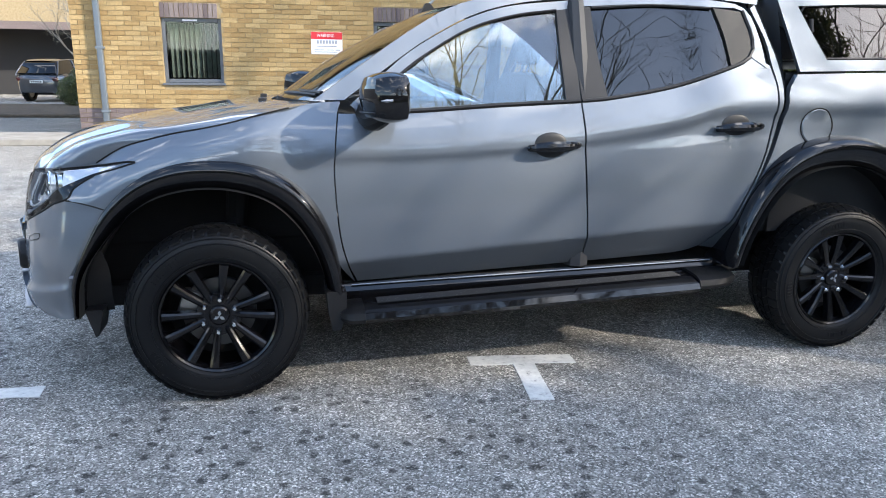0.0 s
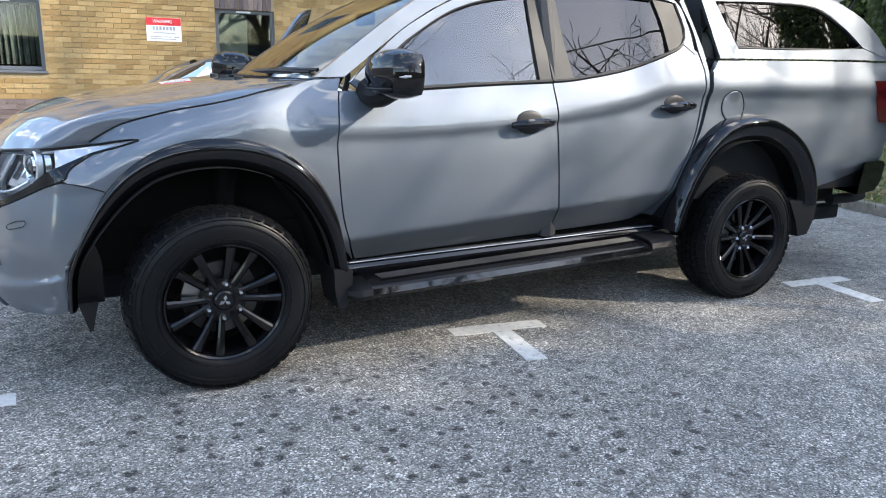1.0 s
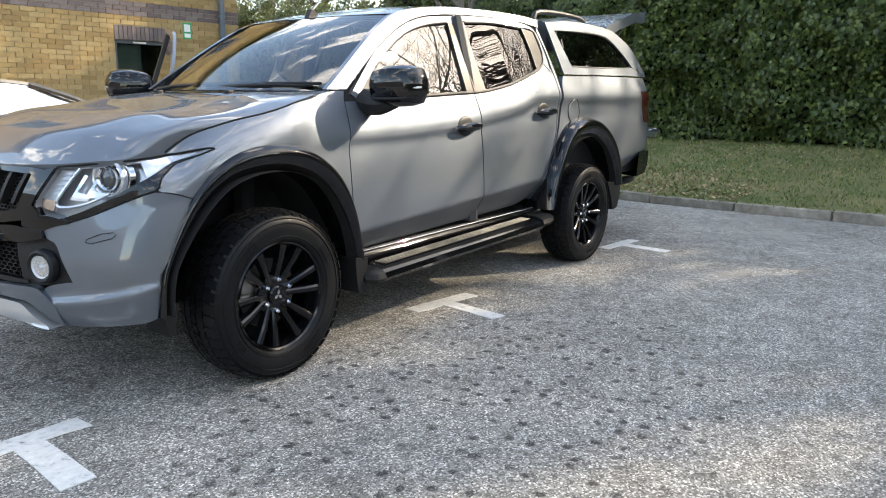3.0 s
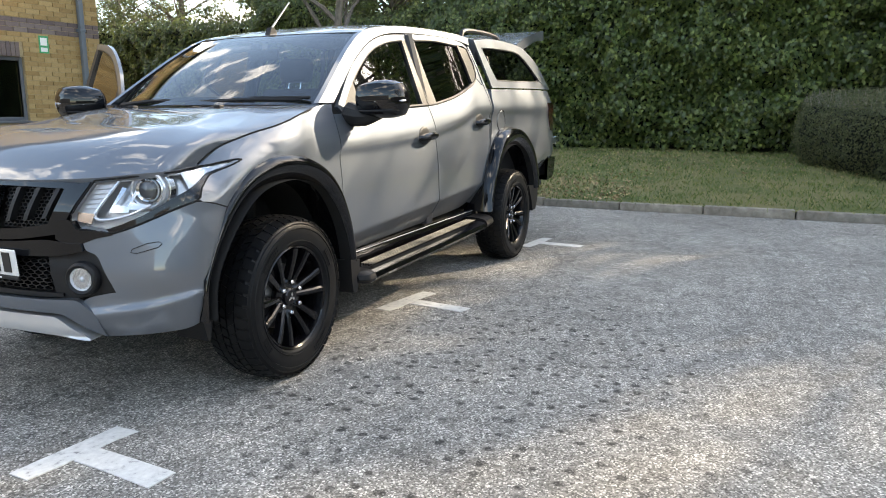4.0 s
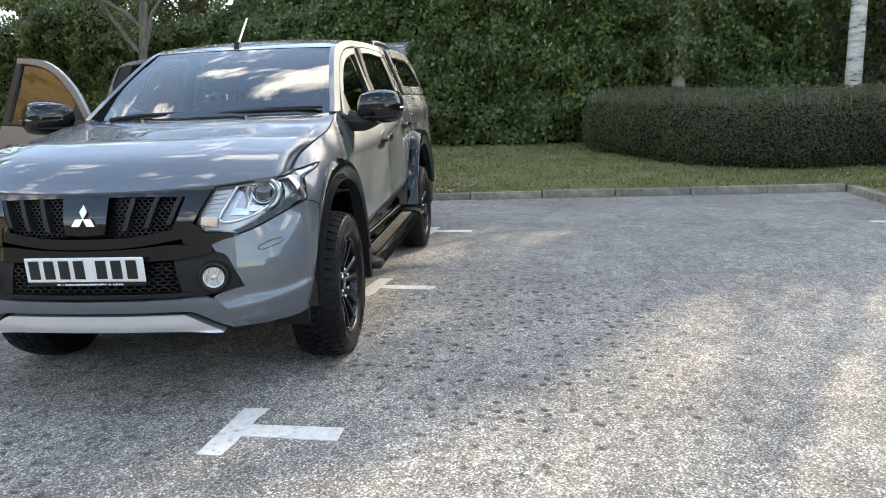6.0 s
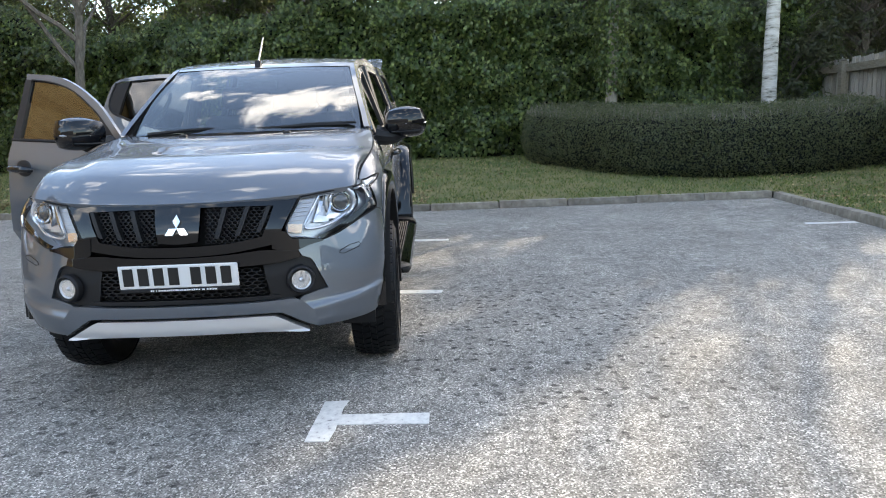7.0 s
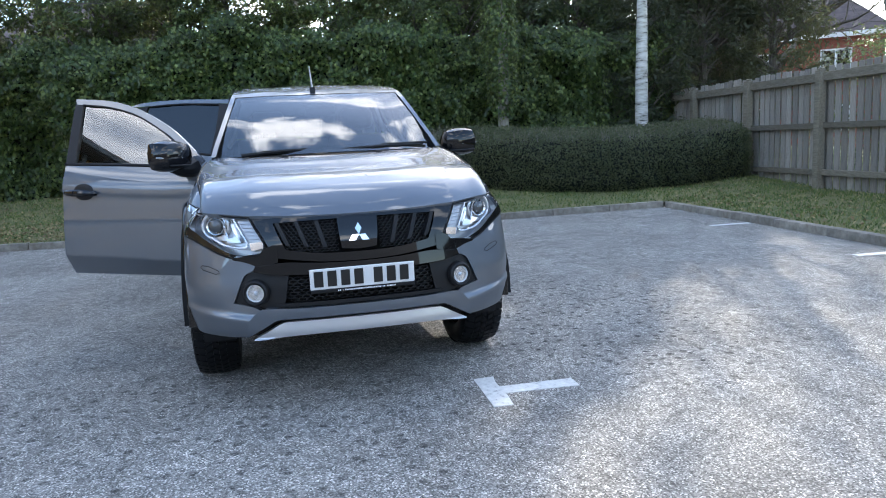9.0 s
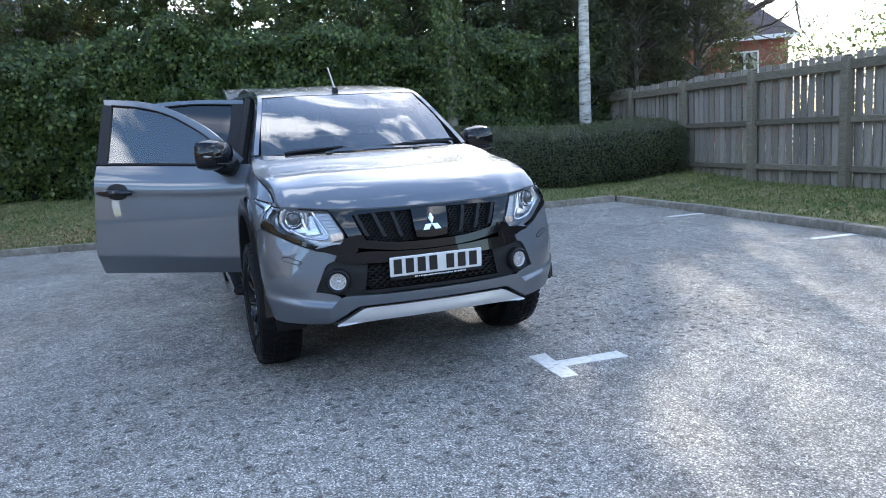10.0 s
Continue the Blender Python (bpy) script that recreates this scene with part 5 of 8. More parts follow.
def front_door(side, angle=0.0):
    door = part("front_door", bmesh.new(), paint, truck, "open front door" if angle else "closed front door")
    skin = side_panel("door_skin", DOOR_BOT, DOOR_B, BELT_F, DOOR_FRONT, 26, 60, paint, door, side)
    # window frame: lining along the top, dark pillar cover at the back
    wtop = [(0.80, 1.36), (0.92, 1.445), (1.11, 1.55), (1.31, 1.61), (1.515, 1.64)]
    side_pane([(0.80, 1.21), (1.15, 1.23), (1.53, 1.25)], [(1.53, 1.25), (1.52, 1.45), (1.515, 1.64)], wtop, [(0.80, 1.21), (0.80, 1.36)], door, side, M["glass"])
    side_panel("mirror_sail", [(0.60, 1.20), (0.80, 1.208)], [(0.80, 1.208), (0.80, 1.37)], [(0.60, 1.215), (0.80, 1.37)], [(0.60, 1.20), (0.60, 1.215)], 4, 4, M["plastic"], door, side, 0.002)
    frame_out = [(0.57, 1.225), (0.78, 1.405), (0.91, 1.492), (1.10, 1.59), (1.30, 1.651), (1.575, 1.683)]
    frame_in = [(0.60, 1.20), (0.80, 1.368), (0.92, 1.45), (1.11, 1.553), (1.31, 1.612), (1.565, 1.645)]
    side_panel("door_frame", frame_in, [(1.565, 1.645), (1.575, 1.683)], frame_out, [(0.60, 1.20), (0.57, 1.225)], 26, 2, paint, door, side, 0.004)
    side_panel("pillar_cover", [(1.53, 1.245), (1.597, 1.248)], [(1.597, 1.248), (1.588, 1.45), (1.575, 1.652)], [(1.515, 1.644), (1.575, 1.652)], [(1.53, 1.245), (1.52, 1.45), (1.515, 1.644)], 3, 10, M["satin"], door, side, 0.003)
    bar_along("belt_moulding", [(0.62, 1.195), (0.86, 1.203), (1.2, 1.225), (1.597, 1.245)], M["plastic"], door, side, 0.011, 0.0)
    bar_along("window_seal", wtop, M["plastic"], door, side, 0.008, -0.003)
    # inner face
    b = sheet(bmesh.new(), coons([(0.60, 0.47), (1.635, 0.50)], [(1.635, 0.50), (1.585, 1.23)], [(0.54, 1.18), (1.585, 1.23)], [(0.60, 0.47), (0.54, 1.18)], 8, 8), lambda x, z: Vector((x, -half(x, z) + 0.085, z)), (0, -0.07, 0))
    if side > 0:
        flip_y(b)
    part("door_card", b, M["trim"], door)
    handle(1.455, 1.052, door, side)
    mirror(door, side)
    if angle:
        h = Vector((0.54, 0.775 * side, 0))
        door.matrix_basis = Matrix.Translation(h) @ Matrix.Rotation(radians(angle), 4, "Z") @ Matrix.Translation(-h)
    return door


def rear_door(side, angle=0.0):
    door = part("rear_door", bmesh.new(), paint, truck, "open rear door with dark glass" if angle else "closed rear door with dark privacy glass")
    side_panel("door_skin", REAR_BOT, REAR_EDGE, BELT_R, B_R, 24, 60, paint, door, side)
    wtop = [(1.685, 1.655), (1.98, 1.675), (2.27, 1.668)]
    wbot = [(1.735, 1.262), (1.90, 1.285), (2.10, 1.325), (2.34, 1.405)]
    side_pane(wbot, [(2.34, 1.405), (2.315, 1.54), (2.27, 1.668)], wtop, [(1.735, 1.262), (1.70, 1.46), (1.685, 1.655)], door, side, M["tint"])
    side_panel("quarter_cover", [(2.345, 1.405), (2.40, 1.425), (2.45, 1.455)], [(2.45, 1.455), (2.462, 1.53), (2.42, 1.655)], [(2.28, 1.668), (2.42, 1.655)], [(2.345, 1.405), (2.322, 1.54), (2.28, 1.668)], 5, 8, M["plastic"], door, side, 0.002)
    side_panel("pillar_cover", [(1.605, 1.25), (1.728, 1.262)], [(1.728, 1.262), (1.693, 1.46), (1.678, 1.658)], [(1.583, 1.655), (1.678, 1.658)], [(1.605, 1.25), (1.592, 1.45), (1.583, 1.655)], 3, 10, M["satin"], door, side, 0.003)
    side_panel("door_frame", [(1.583, 1.656), (1.98, 1.679), (2.28, 1.672), (2.43, 1.658), (2.468, 1.53), (2.455, 1.448)], [(2.455, 1.448), (2.53, 1.40)], [(1.583, 1.688), (1.98, 1.708), (2.30, 1.702), (2.47, 1.665), (2.535, 1.53), (2.56, 1.40)], [(1.583, 1.656), (1.583, 1.688)], 24, 2, paint, door, side, 0.004)
    side_panel("belt_corner", [(2.30, 1.376), (2.552, 1.401)], [(2.552, 1.401), (2.553, 1.41)], [(2.34, 1.40), (2.45, 1.45), (2.553, 1.41)], [(2.30, 1.376), (2.34, 1.40)], 8, 2, paint, door, side)
    bar_along("belt_moulding", [(1.605, 1.245), (1.76, 1.26), (2.05, 1.31), (2.30, 1.385), (2.44, 1.442), (2.47, 1.53), (2.43, 1.66)], M["plastic"], door, side, 0.010, 0.0)
    bar_along("window_seal", wtop, M["plastic"], door, side, 0.008, -0.003)
    b = sheet(bmesh.new(), coons([(1.67, 0.505), (2.24, 0.56)], [(2.24, 0.56), (2.50, 1.36)], [(1.62, 1.235), (2.50, 1.36)], [(1.67, 0.505), (1.62, 1.235)], 8, 8), lambda x, z: Vector((x, -half(x, z) + 0.085, z)), (0, -0.07, 0))
    if side > 0:
        flip_y(b)
    part("door_card", b, M["trim"], door)
    handle(2.375, 1.130, door, side)
    if angle:
        h = Vector((1.66, 0.775 * side, 0))
        door.matrix_basis = Matrix.Translation(h) @ Matrix.Rotation(radians(angle), 4, "Z") @ Matrix.Translation(-h)
    return door


front_door(-1), rear_door(-1)
front_door(1, 64), rear_door(1, 66)

# ---- wings, roof, bonnet ----
ARCH_F_OUT = [(-0.553, 0.395), (-0.547, 0.52), (-0.523, 0.60), (-0.468, 0.715), (-0.395, 0.832), (-0.30, 0.925), (-0.19, 0.984), (-0.05, 1.013), (0.13, 1.003), (0.285, 0.948), (0.40, 0.845), (0.475, 0.70), (0.51, 0.55), (0.528, 0.445)]
ARCH_F_IN = [(-0.520, 0.395), (-0.508, 0.52), (-0.478, 0.60), (-0.408, 0.70), (-0.325, 0.79), (-0.235, 0.855), (-0.14, 0.888), (-0.03, 0.902), (0.09, 0.892), (0.22, 0.847), (0.32, 0.76), (0.395, 0.64), (0.435, 0.53), (0.452, 0.445)]
ARCH_R_OUT = [(2.345, 0.47), (2.395, 0.64), (2.475, 0.82), (2.585, 0.965), (2.72, 1.05), (2.90, 1.086), (3.08, 1.075), (3.25, 1.01), (3.40, 0.905), (3.50, 0.77), (3.545, 0.64), (3.55, 0.545)]
ARCH_R_IN = [(2.43, 0.47), (2.47, 0.60), (2.54, 0.735), (2.63, 0.845), (2.75, 0.915), (2.90, 0.94), (3.05, 0.93), (3.19, 0.875), (3.30, 0.79), (3.38, 0.68), (3.42, 0.60), (3.43, 0.545)]


def flare(outer, inner, side, name):
    o, i = spaced([(*q, 0) for q in outer], 40), spaced([(*q, 0) for q in inner], 40)
    b = bmesh.new()
    rows = []
    for a, c in zip(o, i):
        y0 = half(a.x, a.y) if a.y > 0.45 else 0.77
        top = max(y0 + 0.012, 0.862 + 0.024 * min(1.0, max(0.0, (a.x + 0.55) / 0.5))) if a.x < 1 else 0.90
        prof = [(0.0, y0 - 0.01), (0.0, y0 + 0.004), (0.06, y0 + 0.50 * (top - y0)), (0.16, y0 + 0.86 * (top - y0)), (0.28, top - 0.001), (0.42, top), (0.58, top - 0.006), (0.74, top - 0.017), (0.88, top - 0.033), (0.97, top - 0.053), (1.0, top - 0.075), (0.98, 0.70)]
        rows.append([b.verts.new((a.x + (c.x - a.x) * f_, -y, a.y + (c.y - a.y) * f_)) for f_, y in prof])
    for r0, r1 in zip(rows, rows[1:]):
        for k in range(len(r0) - 1):
            b.faces.new((r0[k], r0[k + 1], r1[k + 1], r1[k]))
    b.faces.new(rows[0]), b.faces.new(rows[-1][::-1])
    if side > 0:
        flip_y(b)
    part(name, b, black, truck, "gloss black wheel arch flare", angle=60)
    # liner of the wheel well
    w = bmesh.new()
    rows = [[w.verts.new((q.x, -y, q.y + 0.004)) for y in (0.885, 0.45)] for q in i]
    for r0, r1 in zip(rows, rows[1:]):
        w.faces.new((r0[0], r0[1], r1[1], r1[0]))
    w.faces.new([r[1] for r in rows])
    if side > 0:
        flip_y(w)
    part("wheel_well", w, M["void"], truck)




def flank(side):
    wing = bmesh.new()
    arch = [(-0.395, 0.832), (-0.30, 0.92), (-0.19, 0.979), (-0.05, 1.006), (0.13, 0.996), (0.285, 0.941), (0.40, 0.838), (0.475, 0.695), (0.51, 0.55), (0.580, 0.455)]
    sheet(wing, coons(arch, [(0.580, 0.455), (0.539, 0.56), (0.507, 0.70), (0.491, 0.94), (0.502, 1.10)], [(-0.268, 1.012), (-0.1, 1.035), (0.2, 1.075), (0.502, 1.10)], [(-0.395, 0.832), (-0.46, 0.854), (-0.528, 0.873), (-0.50, 0.917), (-0.42, 0.964), (-0.33, 0.992), (-0.268, 1.012)], 40, 22), left, (0, 0.02, 0))
    sheet(wing, coons([(-0.432, 0.994), (-0.36, 1.006), (-0.30, 1.014), (-0.268, 1.012), (-0.1, 1.035), (0.2, 1.075), (0.502, 1.10)], [(0.502, 1.10), (0.514, 1.19), (0.53, 1.24)], [(-0.43, 0.997)] + [(a, c - 0.003) for a, b, c in SHUT[1:]] + [(0.53, 1.24)], [(-0.432, 0.994), (-0.43, 0.997)], 48, 10), left, (0, 0.02, 0))
    if side > 0:
        flip_y(wing)
    part("front_wing", wing, paint, truck)
    # bed side around the rear wheel, in three pieces that read as one pressing
    bed = bmesh.new()
    rim = (0, 0.03, 0)
    top = [(2.70, 1.372), (3.2, 1.385), (3.8, 1.395), (4.25, 1.40)]
    arch = [(2.40, 0.62), (2.475, 0.82), (2.585, 0.965), (2.72, 1.05), (2.90, 1.086), (3.08, 1.075), (3.25, 1.01), (3.40, 0.905), (3.50, 0.77), (3.545, 0.60), (3.75, 0.62), (4.05, 0.69), (4.27, 0.775)]
    sheet(bed, coons(arch, [(4.27, 0.775), (4.285, 1.0), (4.25, 1.40)], top, [(2.40, 0.62), (2.50, 0.85), (2.57, 1.0), (2.63, 1.20), (2.645, 1.30), (2.70, 1.372)], 60, 22), left, rim)
    if side > 0:
        flip_y(bed)
    part("bed_side", bed, paint, truck)
    # rear pillar of the cab
    side_panel("cab_corner", [(2.28, 0.53), (2.36, 0.53)], [(2.36, 0.53), (2.44, 0.72), (2.53, 0.95), (2.60, 1.20), (2.605, 1.38), (2.56, 1.53), (2.50, 1.69)], [(2.475, 1.672), (2.50, 1.69)],
               [(2.28, 0.545), (2.38, 0.66), (2.46, 0.81), (2.525, 0.96), (2.57, 1.15), (2.585, 1.30), (2.562, 1.42), (2.54, 1.53), (2.475, 1.672)], 3, 30, paint, truck, side)
    side_panel("bed_gap", [(2.36, 0.53), (2.41, 0.60)], [(2.41, 0.60), (2.50, 0.85), (2.57, 1.0), (2.64, 1.20), (2.66, 1.38), (2.60, 1.55), (2.56, 1.72)], [(2.50, 1.70), (2.56, 1.72)],
               [(2.36, 0.53), (2.44, 0.72), (2.53, 0.95), (2.60, 1.20), (2.605, 1.38), (2.56, 1.53), (2.50, 1.70)], 2, 24, M["void"], truck, side, -0.05)
    # roof rail and windscreen pillar
    side_panel("roof_rail", [(0.545, 1.245), (0.78, 1.412), (0.91, 1.498), (1.10, 1.597), (1.30, 1.658), (1.58, 1.693), (1.98, 1.713), (2.30, 1.707), (2.51, 1.69)], [(2.51, 1.69), (2.53, 1.745)],
               [(0.42, 1.245), (0.70, 1.44), (0.86, 1.545), (1.03, 1.638), (1.22, 1.69), (1.55, 1.732), (1.98, 1.752), (2.30, 1.752), (2.53, 1.745)], [(0.545, 1.245), (0.42, 1.245)], 44, 5, paint, truck, side, 0.004, 0.03)
    flare(ARCH_F_OUT, ARCH_F_IN, side, "front_arch_flare")
    flare(ARCH_R_OUT, ARCH_R_IN, side, "rear_arch_flare")
    # sill, step and its end caps
    sill = bmesh.new()
    rows = []
    for x in np.linspace(0.50, 2.40, 12):
        up = 0.018 * (x - 0.6)
        rows.append([sill.verts.new((x, -y, z + up)) for y, z in ((0.74, 0.452), (0.752, 0.438), (0.762, 0.42), (0.752, 0.36), (0.70, 0.34), (0.4, 0.34))])
    for r0, r1 in zip(rows, rows[1:]):
        for k in range(5):
            sill.faces.new((r0[k], r0[k + 1], r1[k + 1], r1[k]))
    lip = tube(bmesh.new(), [(x, -0.757, 0.447 + 0.018 * (x - 0.6)) for x in np.linspace(0.56, 2.33, 8)], 0.004, 6)
    tread = bmesh.new()
    rows = []
    prof = [(0.775, 0.39), (0.80, 0.395), (0.885, 0.388), (0.91, 0.382), (0.935, 0.37), (0.945, 0.345), (0.93, 0.325), (0.80, 0.325), (0.775, 0.34)]
    for x in np.linspace(0.60, 2.17, 14):
        up = 0.030 * (x - 0.6)
        rows.append([tread.verts.new((x, -y, z + up)) for y, z in prof])
    for r0, r1 in zip(rows, rows[1:]):
        for k in range(len(prof)):
            tread.faces.new((r0[k], r0[(k + 1) % len(prof)], r1[(k + 1) % len(prof)], r1[k]))
    ribs = bmesh.new()
    for y in (0.81, 0.826, 0.842, 0.858, 0.874):
        tube(ribs, [(0.66, -y, 0.397), (2.1, -y, 0.397 + 0.030 * 1.5)], 0.0045, 5)
    caps = []
    for x0, x1 in ((0.50, 0.60), (2.17, 2.38)):
        c = bmesh.new()
        rows = []
        for k in range(6):
            f_ = k / 5
            x = x0 + (x1 - x0) * f_
            w = (math.sin(math.pi / 2 * min(1.0, (f_ if x0 < 1 else 1 - f_) * 1.4 + 0.25)))
            up = 0.030 * (x - 0.6)
            rows.append([c.verts.new((x, -(0.775 + (y - 0.775) * (0.55 + 0.45 * w)), 0.358 + (z - 0.358) * (0.6 + 0.4 * w) + up + (0.012 if x0 > 1 else 0))) for y, z in prof])
        for r0, r1 in zip(rows, rows[1:]):
            for k in range(len(prof)):
                c.faces.new((r0[k], r0[(k + 1) % len(prof)], r1[(k + 1) % len(prof)], r1[k]))
        c.faces.new(rows[0]), c.faces.new(rows[-1][::-1])
        caps.append(c)
    for x in (0.75, 1.4, 2.05):
        part("step_bracket", boxed((x - 0.03, min(0.80 * side, 0.5 * side), 0.34), (x + 0.03, max(0.80 * side, 0.5 * side), 0.37)), M["void"], truck)
    flap = bmesh.new()
    prism(flap, [(0.445, 0.46), (0.528, 0.45), (0.525, 0.36), (0.50, 0.285), (0.465, 0.285), (0.45, 0.36)], 0.20, Matrix.Translation((0, -0.885, 0)))
    flap2 = bmesh.new()
    prism(flap2, [(3.30, 0.58), (3.55, 0.56), (3.545, 0.45), (3.50, 0.36), (3.42, 0.35), (3.38, 0.45)], 0.22, Matrix.Translation((0, -0.875, 0)))
    flap3 = bmesh.new()
    prism(flap3, [(-0.52, 0.41), (-0.45, 0.41), (-0.465, 0.35), (-0.475, 0.30), (-0.488, 0.295), (-0.50, 0.34)], 0.16, Matrix.Translation((0, -0.80, 0)))
    for bb, nm, mt in [(sill, "sill", M["gloss_black"]), (lip, "sill_lip", M["paint"]), (tread, "side_step", M["gloss_black"]), (ribs, "step_tread", M["rubber"]), (caps[0], "step_end_cap", M["rubber"]), (caps[1], "step_end_cap", M["rubber"]), (flap, "mud_flap", M["plastic"]), (flap2, "mud_flap", M["plastic"]), (flap3, "air_dam", M["plastic"])]:
        if side > 0:
            flip_y(bb)
        part(nm, bb, mt, truck)


flank(-1), flank(1)

# roof skin
ROOF_C = [(1.0, 1.652), (1.1, 1.682), (1.3, 1.725), (1.6, 1.762), (2.0, 1.782), (2.3, 1.782), (2.56, 1.77)]


def roof_z(x, y):
    e = cr([(0.9, 1.565), (1.03, 1.638), (1.22, 1.69), (1.55, 1.732), (1.98, 1.752), (2.30, 1.752), (2.56, 1.745)], x)
    t = min(1.0, abs(y) / 0.60)
    c = cr(ROOF_C, x)
    groove = -0.010 * math.exp(-((abs(y) - 0.30) / 0.02) ** 2) * (1 if x > 1.25 else 0)
    return c + (e - c) * t**2.4 + groove


rows = []
bm = bmesh.new()
for i in range(27):
    row = []
    for j in range(41):
        y = -0.615 + 1.23 * j / 40
        x0 = 1.0 + 0.06 * (abs(y) / 0.6) ** 2
        x = x0 + (2.56 - x0) * i / 26
        yy = y
        if abs(y) > 0.58:
            hw = half(x, roof_z(x, y)) + 0.003
            yy = math.copysign(min(abs(y), hw), y)
        row.append(bm.verts.new((x, yy, roof_z(x, y))))
    rows.append(row)
for r0, r1 in zip(rows, rows[1:]):
    for k in range(40):
        bm.faces.new((r0[k], r0[k + 1], r1[k + 1], r1[k]))
lower = [bm.verts.new((v.co.x + 0.02, v.co.y, v.co.z - 0.06)) for v in rows[-1]]
for k in range(40):
    bm.faces.new((rows[-1][k], rows[-1][k + 1], lower[k + 1], lower[k]))
part("roof", bm, paint, truck, angle=50)
lin = bmesh.new()
rws = [[lin.verts.new((x, y, roof_z(x, y) - 0.045)) for y in np.linspace(-0.58, 0.58, 13)] for x in np.linspace(1.06, 2.54, 12)]
for r0, r1 in zip(rws, rws[1:]):
    for k in range(12):
        lin.faces.new((r0[k], r0[k + 1], r1[k + 1], r1[k]))
part("headlining", lin, M["headliner"], truck)

# windscreen
ws_bot = [(-0.725, 0.47), (-0.5, 0.36), (-0.25, 0.295), (0, 0.275), (0.25, 0.295), (0.5, 0.36), (0.725, 0.47)]
ws_top = [(-0.585, 1.075), (-0.3, 1.02), (0, 1.0), (0.3, 1.02), (0.585, 1.075)]


def ws_grid(inset, nu=24, nv=14):
    b_, t_ = spaced([(y, x, 1.232 - 0.005 * abs(y)) for y, x in ws_bot], nu), spaced([(y, x, roof_z(x + 0.01, y) - 0.004) for y, x in ws_top], nu)
    g = []
    for j in range(nv + 1):
        v = inset + (1 - 2 * inset) * j / nv
        row = []
        for i in range(nu + 1):
            u = (i / nu - 0.5) * (1 - 2 * inset) + 0.5
            k = min(nu - 1, int(u * nu))
            f_ = u * nu - k
            q = b_[k].lerp(b_[k + 1], f_).lerp(t_[k].lerp(t_[k + 1], f_), v)
            q = q + Vector((0, -1, 1)).normalized() * 0.03 * math.sin(math.pi * v)
            row.append(Vector((q.y, q.x, q.z)))
        g.append(row)
    return g


bm = bmesh.new()
ga = [[bm.verts.new(q) for q in row] for row in ws_grid(0.015)]
gb = [[bm.verts.new(v.co + Vector((0.003, 0, -0.004))) for v in row] for row in ga]
for g_, rev in ((ga, False), (gb, True)):
    for r0, r1 in zip(g_, g_[1:]):
        for k in range(len(r0) - 1):
            f_ = (r0[k], r0[k + 1], r1[k + 1], r1[k])
            bm.faces.new(f_[::-1] if rev else f_)
bmesh.ops.recalc_face_normals(bm, faces=bm.faces)
wscreen = part("windscreen", bm, M["glass"], truck, "raked windscreen reflecting clouds")
wscreen.visible_shadow = False
bm = bmesh.new()
outer, inner = ws_grid(0.0), ws_grid(0.045)


def ring_of(g):
    return g[0] + [r[-1] for r in g[1:]] + g[-1][-2::-1] + [r[0] for r in g[-2:0:-1]]


ro, ri = [bm.verts.new(q + Vector((0, 0, 0.001))) for q in ring_of(outer)], [bm.verts.new(q + Vector((0.006, 0, -0.009))) for q in ring_of(inner)]
for k in range(len(ro)):
    k2 = (k + 1) % len(ro)
    bm.faces.new((ro[k], ro[k2], ri[k2], ri[k]))
part("windscreen_border", bm, M["void"], truck)

# scuttle panel and wipers
bm = bmesh.new()
rws = []
for y in np.linspace(-0.70, 0.70, 21):
    f_ = (abs(y) / 0.7) ** 2
    rws.append([bm.verts.new((0.24 + 0.19 * f_, y, 1.212)), bm.verts.new((0.30 + 0.19 * f_, y, 1.222)), bm.verts.new((0.34 + 0.19 * f_, y, 1.23))])
for r0, r1 in zip(rws, rws[1:]):
    for k in range(2):
        bm.faces.new((r0[k], r0[k + 1], r1[k + 1], r1[k]))
part("scuttle", bm, M["plastic"], truck)
for y0, y1, x0, x1 in ((0.55, -0.02, 0.37, 0.33), (0.02, -0.62, 0.315, 0.41)):
    w = bmesh.new()
    tube(w, spaced([(x0, y0, 1.243), ((x0 + x1) / 2 - 0.02, (y0 + y1) / 2, 1.262), (x1 + 0.03, y1, 1.262)], 8), [0.014, 0.013, 0.012, 0.011, 0.01, 0.009, 0.009, 0.008, 0.006], 6)
    tube(w, spaced([(x0 + 0.06, y0 - 0.05, 1.272), ((x0 + x1) / 2 + 0.02, (y0 + y1) / 2 - 0.05, 1.272), (x1 + 0.05, y1 - 0.04, 1.272)], 8), 0.009, 6)
    part("wiper", w, M["plastic"], truck)
# aerial
bm = bmesh.new()
prism(bm, [(-0.035, 0.0), (0.045, 0.0), (0.035, 0.03), (0.012, 0.052), (-0.008, 0.05)], 0.036, Matrix.Translation((1.055, 0.016, 1.655)))
part("aerial_base", bm, M["plastic"], truck)
part("aerial", tube(bmesh.new(), [(1.06, 0.034, 1.695), (1.25, 0.033, 1.875)], [0.007, 0.0045], 8), M["steel"], truck, "thin whip aerial")

